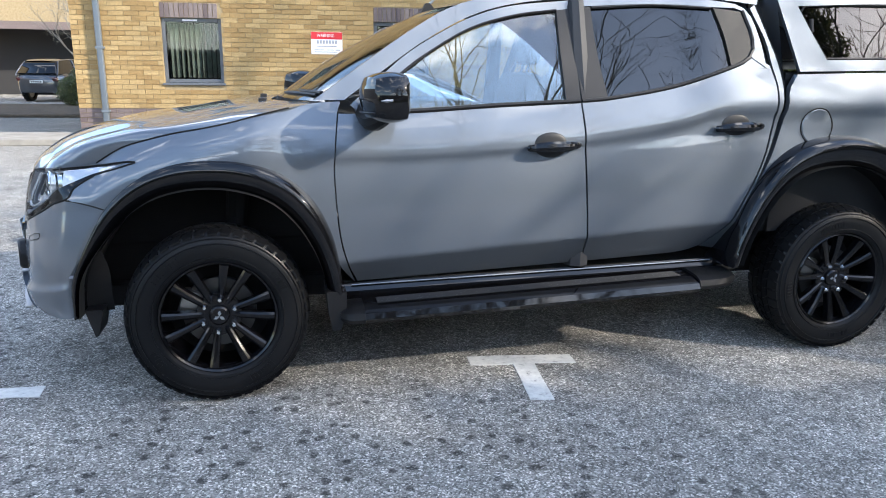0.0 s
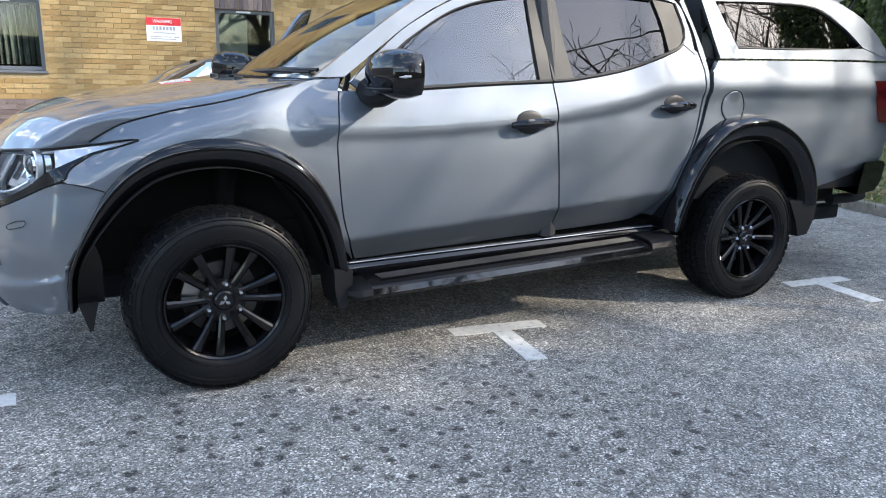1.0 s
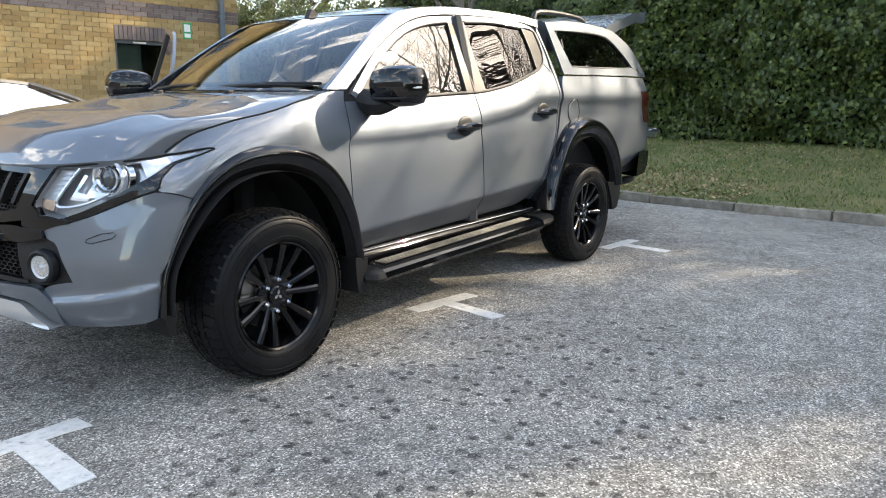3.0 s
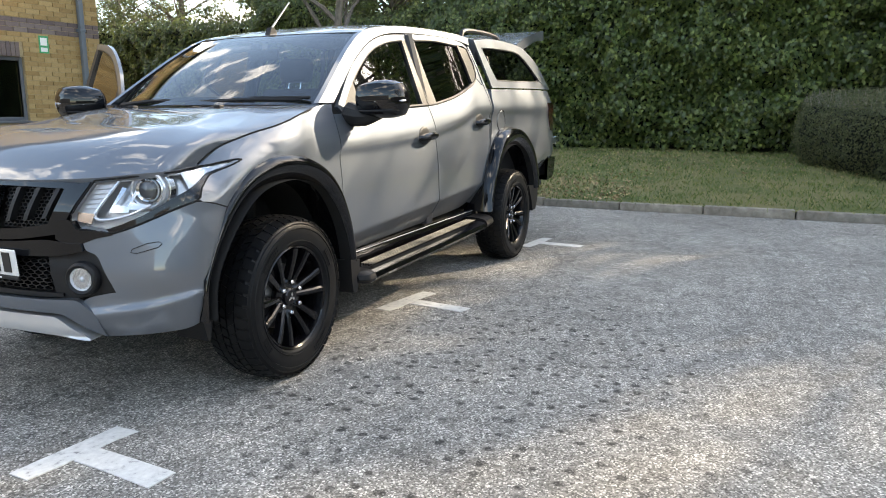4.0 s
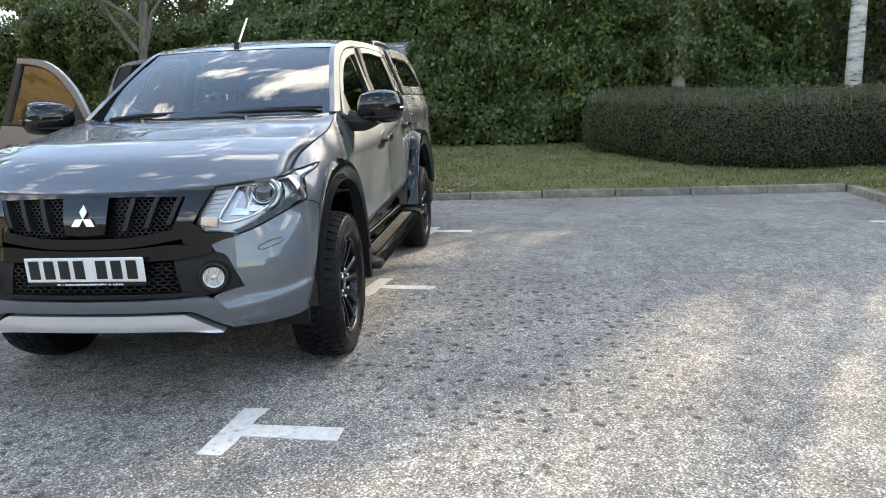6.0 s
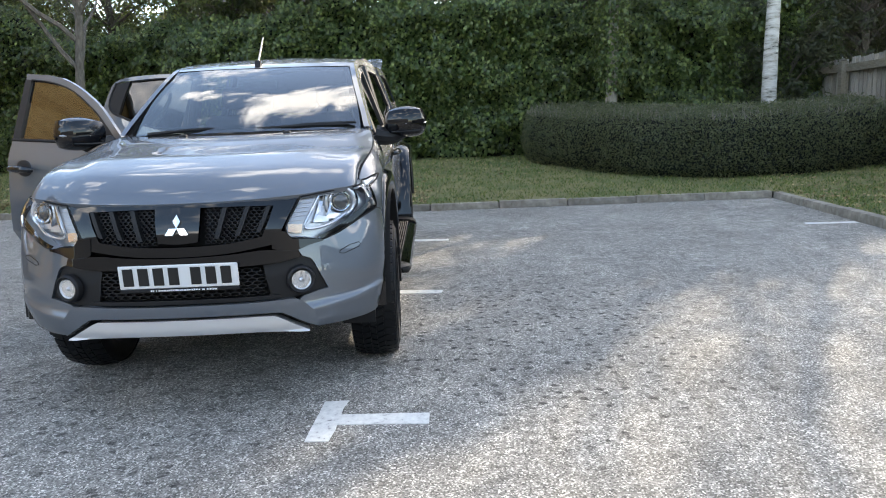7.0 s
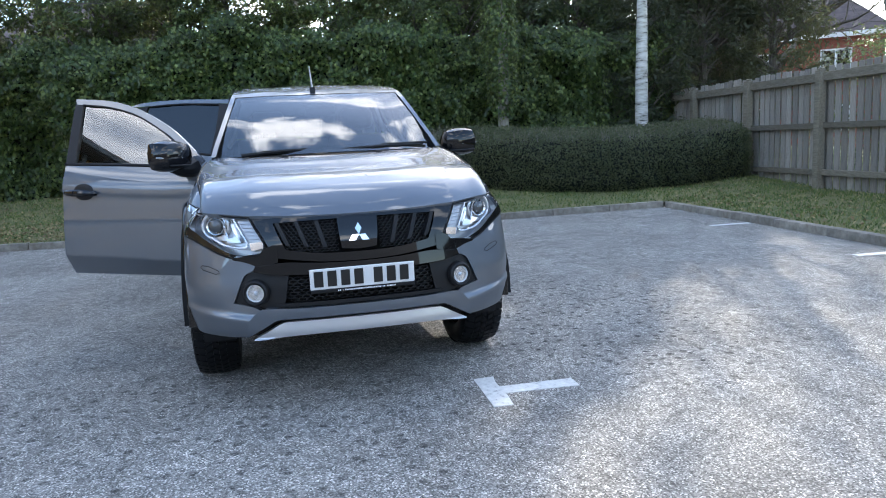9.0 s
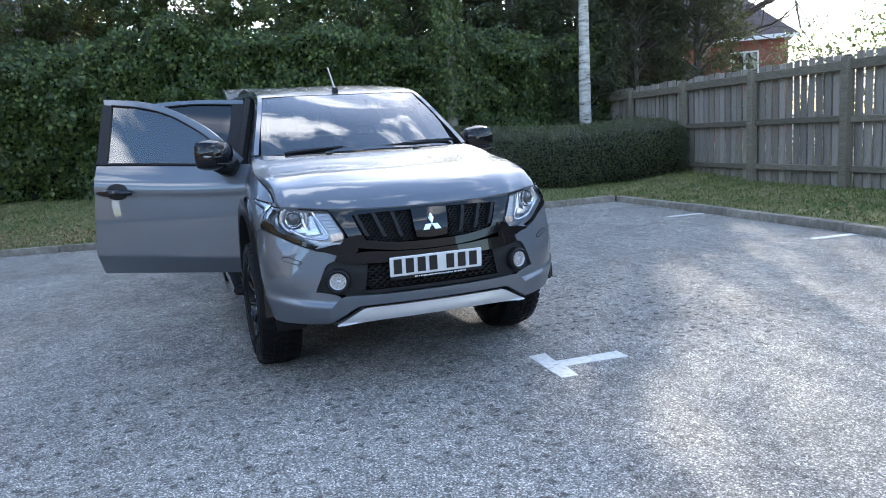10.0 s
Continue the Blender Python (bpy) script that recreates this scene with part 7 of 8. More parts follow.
def headlamp(sgn):
    lamp = part("headlamp", bmesh.new(), M["void"], truck, "clear wrap-round headlamp with projector")

    def put(name, bot, rgt, top, lft, nu, nv, mat, out, label="", rim=None):
        b = sheet(bmesh.new(), coons(bot, rgt, top, lft, nu, nv), lambda s, z: nose(s * sgn, z, out(s, z) if callable(out) else out), rim)
        return part(name, b, mat, lamp, label)

    def line(name, pts, out, rad, mat, n=20, label=""):
        return part(name, tube(bmesh.new(), [nose(s * sgn, z, out) for s, z in spaced(pts, n)], rad, 6), mat, lamp, label)

    def deep(s, z):
        return -0.012 - 0.05 * max(0.0, min(1.0, (1.15 - s) / 0.25))

    put("lamp_housing", LAMP_BOT, LAMP_END, LAMP_TOP, LAMP_IN, 44, 12, M["lamp_dark"], deep)
    edge = spaced(LAMP_BOT, 44) + spaced(LAMP_TOP, 44)[::-1] + spaced(LAMP_IN, 12)[::-1]
    b = bmesh.new()
    ring = [(b.verts.new(nose(s * sgn, z, 0.002)), b.verts.new(nose(s * sgn, z, deep(s, z)))) for s, z in edge]
    for (a0, a1), (b0, b1) in zip(ring, ring[1:] + ring[:1]):
        b.faces.new((a0, a1, b1, b0))
    part("lamp_wall", b, M["lamp_panel"], lamp)
    # dark lower sweep
    put("lamp_mask", LAMP_BOT[2:], [(X(-0.272), 1.010), (X(-0.275), 1.0102)], MASK_TOP, [(0.63, 0.760), (0.605, 0.773)], 34, 4, black, 0.0015)
    # pale panel by the grille, with ribs and an amber corner
    put("lamp_panel", [(0.472, 0.800), (0.545, 0.788)], [(0.545, 0.788), (0.555, 0.83), (0.645, 0.948)], [(0.556, 0.947), (0.645, 0.948)], [(0.472, 0.800), (0.478, 0.84), (0.556, 0.947)], 8, 12, M["lamp_panel"], -0.026)
    for k in range(6):
        z = 0.845 + k * 0.018
        s0 = 0.482 + 0.0125 * k
        line("lamp_rib", [(s0 + 0.004, z), (s0 + 0.075, z + 0.003)], -0.022, 0.0018, M["lamp_panel"], 4)
    put("indicator", [(0.477, 0.800), (0.538, 0.790)], [(0.538, 0.790), (0.548, 0.828)], [(0.478, 0.834), (0.548, 0.828)], [(0.477, 0.800), (0.478, 0.834)], 5, 4, M["amber_clear"], -0.020, "faint amber indicator")
    # inner frame with two bent blades
    line("light_guide", [(0.645, 0.946), (0.60, 0.89), (0.558, 0.83), (0.565, 0.808), (0.62, 0.808), (0.70, 0.825), (0.78, 0.858)], -0.016, 0.0065, M["lamp_white"], 30)
    line("light_guide", [(0.650, 0.948), (0.75, 0.955), (0.87, 0.966), (X(-0.47), 0.975), (X(-0.40), 0.985)], -0.016, 0.006, M["lamp_white"], 20)
    for s0, z0, w in ((0.600, 0.832, 0.030), (0.672, 0.842, 0.026)):
        put("lamp_blade", [(s0, z0), (s0 + 0.085, z0 - 0.004)], [(s0 + 0.085, z0 - 0.004), (s0 + 0.09, z0 + w * 0.6)], [(s0 + w * 0.8, z0 + w), (s0 + 0.09, z0 + w * 0.6)], [(s0, z0), (s0 + w * 0.8, z0 + w)], 5, 3, M["lamp_white"], -0.032)
        put("lamp_blade", [(s0, z0), (s0 + w, z0 + w * 0.9)], [(s0 + w, z0 + w * 0.9), (s0 + 0.075, z0 + 0.085)], [(s0 + 0.055, z0 + 0.092), (s0 + 0.075, z0 + 0.085)], [(s0, z0), (s0 + 0.055, z0 + 0.092)], 3, 5, M["lamp_chrome"], -0.034)
    put("lamp_tail", [(0.93, 0.915), (X(-0.45), 0.958), (X(-0.34), 0.994)], [(X(-0.34), 0.994), (X(-0.33), 1.003)], [(0.93, 0.972), (X(-0.43), 0.986), (X(-0.33), 1.003)], [(0.93, 0.915), (0.93, 0.972)], 16, 4, M["lamp_white"], -0.009)
    # projector
    c = nose(0.79 * sgn, 0.910, -0.060)
    fwd = Vector((-1, 0.35 * sgn, 0.05)).normalized()
    turn = Matrix.Translation(c) @ fwd.to_track_quat("Y", "Z").to_matrix().to_4x4()
    for nm, prof, mat in (("projector_halo", [(0.052, 0.030), (0.060, 0.044), (0.066, 0.047), (0.072, 0.043), (0.076, 0.026)], M["lamp_white"]), ("projector_bowl", [(0.046, 0.030), (0.052, 0.028), (0.080, 0.020), (0.092, 0.004)], M["lamp_chrome"]), ("projector_ring", [(0.030, 0.0), (0.040, 0.030), (0.046, 0.042), (0.043, 0.050), (0.035, 0.044)], M["chrome"]), ("projector_lens", [(0.035, 0.042), (0.031, 0.050), (0.02, 0.056), (0.0005, 0.059)], M["projector"])):
        b = lathe(bmesh.new(), prof, 28)
        bmesh.ops.transform(b, matrix=turn, verts=b.verts)
        part(nm, b, mat, lamp)
    b = bmesh.new()
    grid = coons(LAMP_BOT, LAMP_END, LAMP_TOP, LAMP_IN, 44, 12)
    a = [[b.verts.new(nose(q[0] * sgn, q[1], 0.005)) for q in row] for row in grid]
    for r0, r1 in zip(a, a[1:]):
        for k in range(44):
            b.faces.new((r0[k], r0[k + 1], r1[k + 1], r1[k]))
    lens = part("lamp_lens", b, M["lens"], lamp, "clear lamp cover")
    lens.visible_shadow = False
    part("lamp_seal", tube(bmesh.new(), [nose(s * sgn, z, 0.0) for s, z in edge + edge[:1]], 0.004, 5), M["void"], lamp)


headlamp(1), headlamp(-1)

# ---- canopy over the bed ----
CAN_TOP = [(2.62, 1.725), (3.0, 1.765), (3.5, 1.770), (3.80, 1.745), (4.05, 1.66), (4.22, 1.53), (4.30, 1.415)]


def canopy():
    for side in (-1, 1):
        bot_w = [(2.86, 1.445), (3.4, 1.455), (4.00, 1.485)]
        top_w = [(2.73, 1.685), (3.2, 1.708), (3.58, 1.702)]
        lft_w = [(2.86, 1.445), (2.79, 1.57), (2.73, 1.685)]
        rgt_w = [(4.00, 1.485), (3.82, 1.60), (3.58, 1.702)]
        side_pane(bot_w, rgt_w, top_w, lft_w, truck, side, M["tint"], 0.004)
        side_panel("canopy_side", [(2.705, 1.385), (3.2, 1.395), (3.8, 1.407), (4.30, 1.413)], [(4.30, 1.413), (4.00, 1.480)], [(2.86, 1.44), (3.4, 1.45), (4.00, 1.480)], [(2.705, 1.385), (2.86, 1.44)], 30, 4, paint, truck, side, 0.012)
        side_panel("canopy_side", [(2.73, 1.69), (3.2, 1.713), (3.58, 1.707), (3.82, 1.605), (4.00, 1.485)], [(4.00, 1.485), (4.30, 1.413)], [(2.62, 1.725), (3.0, 1.765), (3.5, 1.770), (3.80, 1.745), (4.05, 1.66), (4.22, 1.53), (4.30, 1.413)], [(2.73, 1.69), (2.62, 1.725)], 36, 5, paint, truck, side, 0.012)
        side_panel("canopy_side", [(2.705, 1.385), (2.86, 1.44)], [(2.86, 1.44), (2.79, 1.57), (2.73, 1.69)], [(2.62, 1.725), (2.73, 1.69)], [(2.705, 1.385), (2.66, 1.57), (2.62, 1.725)], 4, 12, paint, truck, side, 0.012)
        bar_along("canopy_seal", bot_w + rgt_w[1:] + top_w[-2::-1] + lft_w[-2::-1], M["plastic"], truck, side, 0.008, 0.002)
        bar_along("window_catch", [(2.80, 1.57), (2.805, 1.63)], M["plastic"], truck, side, 0.010, 0.004)
        rail = bmesh.new()
        tube(rail, spaced([(2.70, 0.50 * side, 1.77), (2.76, 0.50 * side, 1.825), (3.1, 0.50 * side, 1.845), (3.45, 0.50 * side, 1.835), (3.54, 0.50 * side, 1.78)], 16), 0.018, 8)
        part("canopy_roof_rail", rail, M["satin"], truck, "dark roof rail")
        strut = tube(bmesh.new(), [(3.95, 0.55 * side, 1.62), (4.15, 0.555 * side, 1.86)], 0.010, 8)
        part("hatch_strut", strut, M["plastic"], truck)
    b = bmesh.new()
    rws = []
    for x, z in [(q.x, q.y) for q in spaced([(*p_, 0) for p_ in CAN_TOP[:5]], 22)]:
        hw = half(x, z) + 0.012
        rws.append([b.verts.new((x, hw * math.sin(t), z + 0.045 * math.cos(t) ** 0.7 * min(1, (3.95 - x) / 0.15 + 0.3) if abs(t) < 1.57 else z)) for t in np.linspace(-math.pi / 2, math.pi / 2, 25)])
    for r0, r1 in zip(rws, rws[1:]):
        for k in range(24):
            b.faces.new((r0[k], r0[k + 1], r1[k + 1], r1[k]))
    front = [b.verts.new((2.70, v.co.y, 1.385)) for v in rws[0]]
    for k in range(24):
        b.faces.new((rws[0][k], rws[0][k + 1], front[k + 1], front[k]))
    part("canopy_roof", b, paint, truck)
    # open rear hatch, hinged along the canopy's back edge
    h = bmesh.new()
    prof = [(0.0, 0.0, 0.035), (0.28, 0.012, 0.03), (0.60, 0.01, 0.03), (0.80, -0.005, 0.05), (0.89, -0.02, 0.035)]
    rws = []
    for d, up, th in prof:
        hw = 0.60 - 0.03 * (d / 0.89) ** 2
        rws.append([h.verts.new((d, y, up)) for y in (-hw, -hw * 0.97, -0.3, 0, 0.3, hw * 0.97, hw)] + [h.verts.new((d, y, up - th - (0.05 if abs(y) == hw else 0))) for y in (hw, hw * 0.95, 0.3, 0, -0.3, -hw * 0.95, -hw)])
    for r0, r1 in zip(rws, rws[1:]):
        for k in range(14):
            h.faces.new((r0[k], r0[(k + 1) % 14], r1[(k + 1) % 14], r1[k]))
    h.faces.new(rws[0][::-1]), h.faces.new(rws[-1])
    bmesh.ops.transform(h, matrix=Matrix.Translation((3.72, 0, 1.80)) @ Matrix.Rotation(radians(-14), 4, "Y"), verts=h.verts)
    hatch = part("canopy_hatch", h, paint, truck, "rear hatch raised open")
    g_ = boxed((0.12, -0.48, -0.045), (0.62, 0.48, -0.038))
    bmesh.ops.transform(g_, matrix=Matrix.Translation((3.72, 0, 1.80)) @ Matrix.Rotation(radians(-14), 4, "Y"), verts=g_.verts)
    part("hatch_glass", g_, M["tint"], hatch)


canopy()

# ---- bed, tail ----
for side in (-1, 1):
    side_panel("tail_lamp", [(4.17, 1.03), (4.285, 1.02)], [(4.285, 1.02), (4.275, 1.15), (4.262, 1.29)], [(4.08, 1.285), (4.262, 1.29)], [(4.17, 1.03), (4.13, 1.16), (4.08, 1.285)], 8, 8, M["red_lens"], truck, side, 0.006, 0.03, "red tail lamp")
    fuel = bmesh.new()
    rings = [[fuel.verts.new(left(2.805 + r_ * math.cos(a), 1.128 + r_ * math.sin(a), o)) for a in np.linspace(0, 2 * math.pi, 33)[:-1]] for r_, o in ((0.02, 0.004), (0.05, 0.004), (0.08, 0.0035), (0.085, 0.0))]
    for r0, r1 in zip(rings, rings[1:]):
        for k in range(32):
            fuel.faces.new((r0[k], r0[(k + 1) % 32], r1[(k + 1) % 32], r1[k]))
    fuel.faces.new(rings[0])
    ring = tube(bmesh.new(), [left(2.805 + 0.088 * math.cos(a), 1.128 + 0.088 * math.sin(a), 0.001) for a in np.linspace(0, 2 * math.pi, 33)], 0.003, 5)
    if side < 0:
        part("fuel_flap", fuel, paint, truck, "round fuel flap"), part("fuel_gap", ring, M["void"], truck)
part("bed_floor", boxed((2.66, -0.70, 0.78), (4.27, 0.70, 0.83)), M["plastic"], truck)
part("bed_front", boxed((2.63, -0.70, 0.60), (2.66, 0.70, 1.37)), M["plastic"], truck)
part("cab_rear", boxed((2.53, -0.69, 0.45), (2.56, 0.69, 1.30)), M["trim"], truck)
for side in (-1, 1):
    part("bed_liner", boxed((2.66, min(0.70 * side, 0.72 * side), 0.6), (4.25, max(0.70 * side, 0.72 * side), 1.38)), M["plastic"], truck)
tg = part("tailgate", boxed((4.33, -0.68, 0.885), (4.87, 0.68, 0.945), 0.015), paint, truck, "tailgate lowered flat")
part("tailgate_liner", boxed((4.35, -0.64, 0.947), (4.84, 0.64, 0.958), 0.004), M["plastic"], tg)
for side in (-1, 1):
    part("tailgate_corner", boxed((4.84, 0.60 * side - 0.06, 0.87), (4.90, 0.60 * side + 0.06, 0.95), 0.015), M["chrome"], tg)
bm = bmesh.new()
rws = []
for y in np.linspace(-0.80, 0.80, 21):
    f_ = (abs(y) / 0.8) ** 3
    rws.append([bm.verts.new((x - 0.16 * f_, y, z)) for x, z in ((4.25, 0.77), (4.44, 0.775), (4.47, 0.75), (4.45, 0.64), (4.40, 0.58), (4.22, 0.56))])
for r0, r1 in zip(rws, rws[1:]):
    for k in range(5):
        bm.faces.new((r0[k], r0[k + 1], r1[k + 1], r1[k]))
bm.faces.new(rws[0]), bm.faces.new(rws[-1][::-1])
part("rear_bumper", bm, M["gloss_black"], truck)
part("tow_bar", tube(bmesh.new(), [(4.05, -0.62, 0.50), (4.30, -0.62, 0.50), (4.42, -0.60, 0.505)], 0.035, 10), M["void"], truck)

# ---- floor pan, chassis, axles ----
for nm, lo, hi in (("engine_tray", (-0.72, -0.46, 0.36), (0.50, 0.46, 0.62)), ("floor_pan", (0.5, -0.74, 0.40), (2.5, 0.74, 0.46)), ("engine_block", (-0.40, -0.44, 0.62), (0.50, 0.44, 1.0)), ("bed_underside", (2.5, -0.55, 0.47), (4.2, 0.55, 0.62))):
    part(nm, boxed(lo, hi, 0.02, 1), M["void"], truck, smooth=False)
for y in (-0.50, 0.50):
    part("chassis_rail", boxed((-0.6, y - 0.035, 0.34), (4.3, y + 0.035, 0.44), 0.008, 1), M["void"], truck, smooth=False)
part("rear_axle", tube(bmesh.new(), [(3.0, -0.70, 0.36), (3.0, -0.12, 0.36), (3.0, 0.0, 0.36), (3.0, 0.12, 0.36), (3.0, 0.70, 0.36)], [0.05, 0.05, 0.14, 0.05, 0.05], 12), M["void"], truck)
part("front_axle", tube(bmesh.new(), [(0.0, -0.70, 0.36), (0.0, 0.70, 0.36)], 0.045, 10), M["void"], truck)
for x in (0.04, 3.10):
    for y in (-0.56, 0.56):
        part("damper", tube(bmesh.new(), [(x, y, 0.40), (x + 0.05, y * 0.95, 0.85)], [0.035, 0.05], 8), M["void"], truck)

# ---- wheels ----
TYRE_PROF = [(0.236, -0.096), (0.250, -0.112), (0.290, -0.1235), (0.325, -0.120), (0.350, -0.106), (0.362, -0.092), (0.366, -0.060), (0.367, 0.0), (0.366, 0.060), (0.362, 0.092), (0.350, 0.106), (0.325, 0.120), (0.290, 0.1235), (0.250, 0.112), (0.236, 0.096)]


def wheel_meshes():
    t = lathe(bmesh.new(), TYRE_PROF, 72)
    # tread blocks
    tb = bmesh.new()
    for row, y0, y1, off in ((0, -0.112, -0.060, 0.0), (1, -0.052, -0.020, 0.5), (2, -0.013, 0.013, 0.2), (3, 0.020, 0.052, 0.7), (4, 0.060, 0.112, 0.3)):
        n = 46 if row in (0, 4) else 52
        for k in range(n):
            a0 = (k + off) * 2 * math.pi / n
            a1 = a0 + 2 * math.pi / n * (0.74 if row in (0, 4) else 0.80)
            sk = 0.04 if row % 2 else -0.03
            vs = []
            for r_ in (0.352, None):
                for a, y in ((a0, y0), (a1, y0), (a1 + sk, y1), (a0 + sk, y1)):
                    rr = r_ if r_ else 0.3745 - (0.016 if abs(y) > 0.10 else (0.003 if abs(y) > 0.05 else 0))
                    vs.append(tb.verts.new((rr * math.cos(a), y, rr * math.sin(a))))
            tb.faces.new(vs[4:8])
            for k2 in range(4):
                tb.faces.new((vs[k2], vs[(k2 + 1) % 4], vs[4 + (k2 + 1) % 4], vs[4 + k2]))
    tread = mesh_of("tread", tb, M["rubber"])
    tyre = mesh_of("tyre", t, M["rubber"])
    # ribs and raised bars on the outer wall
    sw = bmesh.new()
    for rr, yy in ((0.262, -0.1175), (0.318, -0.1225), (0.338, -0.1145)):
        lathe(sw, [(rr - 0.003, yy + 0.002), (rr - 0.001, yy - 0.0022), (rr + 0.001, yy - 0.0022), (rr + 0.003, yy + 0.002)], 72)
    for base, cnt in ((0.5, 6), (2.2, 9), (3.7, 5), (5.2, 8)):
        for k in range(cnt):
            a = base + k * 0.055
            m = Matrix.Rotation(-a, 4, "Y") @ Matrix.Translation((0.291, -0.1235, 0))
            box(sw, (-0.012, -0.002, -0.0055), (0.012, 0.002, 0.0055), m=m)
    side_wall = mesh_of("sidewall_bars", sw, M["rubber"])
    r = lathe(bmesh.new(), [(0.240, -0.092), (0.243, -0.100), (0.236, -0.106), (0.228, -0.100), (0.222, -0.080), (0.214, -0.02), (0.212, 0.07), (0.236, 0.092)], 64)
    for k in range(12):
        a = k * math.pi / 6 + (0.045 if k % 2 else -0.045)
        m = Matrix.Rotation(a, 4, "Y")
        vs = []
        for rad, w, y, th in ((0.035, 0.012, -0.060, 0.03), (0.085, 0.0128, -0.070, 0.034), (0.16, 0.0148, -0.088, 0.034), (0.223, 0.0185, -0.098, 0.036)):
            vs.append([r.verts.new(m @ Vector((rad, y + th, -w * 1.25))), r.verts.new(m @ Vector((rad, y + 0.006, -w))), r.verts.new(m @ Vector((rad, y, -w * 0.45))), r.verts.new(m @ Vector((rad, y, w * 0.45))), r.verts.new(m @ Vector((rad, y + 0.006, w))), r.verts.new(m @ Vector((rad, y + th, w * 1.25)))])
        for r0, r1 in zip(vs, vs[1:]):
            for j in range(6):
                r.faces.new((r0[j], r0[(j + 1) % 6], r1[(j + 1) % 6], r1[j]))
        r.faces.new(vs[-1]), r.faces.new(vs[0][::-1])
    lathe(r, [(0.095, -0.035), (0.09, -0.058), (0.055, -0.064), (0.040, -0.062)], 36)
    bmesh.ops.recalc_face_normals(r, faces=r.faces)
    rim = mesh_of("rim", r, M["rim"], angle=28)
    cp = lathe(bmesh.new(), [(0.042, -0.055), (0.041, -0.072), (0.034, -0.078), (0.0005, -0.080)], 28)
    cap = mesh_of("hub_cap", cp, M["rim"])
    em = bmesh.new()
    for k in range(3):
        a = radians(120 * k + 90)
        d, n_ = Vector((math.cos(a), 0, math.sin(a))), Vector((-math.sin(a), 0, math.cos(a)))
        q = [Vector((0, -0.0815, 0)) + d * u_ * 0.026 + n_ * v_ * 0.0075 for u_, v_ in ((0, 0), (0.5, 1), (1, 0), (0.5, -1))]
        em.faces.new([em.verts.new(w) for w in q])
    emblem = mesh_of("emblem", em, M["chrome"], False)
    nu = bmesh.new()
    tube(nu, [(0, -0.060, 0), (0, -0.082, 0), (0, -0.088, 0)], [0.0125, 0.0115, 0.007], 6)
    nut = mesh_of("wheel_nut", nu, M["chrome"], False)
    di = lathe(bmesh.new(), [(0.045, 0.0), (0.05, -0.012), (0.150, -0.012), (0.152, 0.01), (0.06, 0.012)], 48)
    disc = mesh_of("brake_disc", di, M["disc"])
    bk = lathe(bmesh.new(), [(0.213, 0.06), (0.15, 0.05), (0.0005, 0.05)], 40)
    back = mesh_of("wheel_back", bk, M["void"])
    ca = boxed((0.085, -0.035, -0.06), (0.165, 0.03, 0.06), 0.015)
    caliper = mesh_of("brake_caliper", ca, M["steel"])
    return tyre, side_wall, rim, cap, emblem, nut, disc, back, caliper, tread


WM = wheel_meshes()


def wheel(x, y, spin, steer=0.0):
    root = new("wheel")
    root.parent = truck
    root["label"] = "black multi-spoke alloy wheel with road tyre"
    root.matrix_basis = Matrix.Translation((x, y, 0.368)) @ Matrix.Rotation(radians(steer) + (math.pi if y > 0 else 0), 4, "Z")
    turn = Matrix.Rotation(spin, 4, "Y")
    for nm, me in zip(("tyre", "sidewall_marking", "rim", "hub_cap", "emblem"), WM[:5]):
        shared(nm, me, root, turn)
    tagged(shared("tread", WM[9], root, turn), kind="stuff")
    for k in range(6):
        a = k * math.pi / 3 + math.pi / 6
        shared("wheel_nut", WM[5], root, turn @ Matrix.Translation((0.070 * math.cos(a), 0, 0.070 * math.sin(a))))
    shared("brake_disc", WM[6], root), shared("wheel_back", WM[7], root), shared("brake_caliper", WM[8], root, Matrix.Rotation(radians(200), 4, "Y"))


wheel(0, -0.765, 0.1, 1.5), wheel(3.0, -0.755, 0.55), wheel(0, 0.765, 0.9, 1.5), wheel(3.0, 0.755, 0.3)

# ---- cabin ----
def seat(x, y, w=0.50):
    root = new("seat")
    root.parent = truck
    root["label"] = "dark fabric seat with headrest"
    root.matrix_basis = Matrix.Translation((x, y, 0))
    part("seat_base", boxed((-0.26, -w / 2, 0.62), (0.26, w / 2, 0.82), 0.06, 3), M["fabric"], root)
    bk = boxed((-0.07, -w / 2, 0.0), (0.07, w / 2, 0.60), 0.055, 3)
    bmesh.ops.transform(bk, matrix=Matrix.Translation((0.24, 0, 0.78)) @ Matrix.Rotation(radians(14), 4, "Y"), verts=bk.verts)
    part("backrest", bk, M["fabric"], root)
    hr = boxed((-0.05, -0.13, 0.0), (0.05, 0.13, 0.17), 0.045, 3)
    bmesh.ops.transform(hr, matrix=Matrix.Translation((0.405, 0, 1.41)) @ Matrix.Rotation(radians(10), 4, "Y"), verts=hr.verts)
    part("headrest", hr, M["fabric"], root)
    for dy in (-0.05, 0.05):
        part("headrest_post", tube(bmesh.new(), [(0.385, dy, 1.33), (0.41, dy, 1.43)], 0.007, 6), M["chrome"], root)


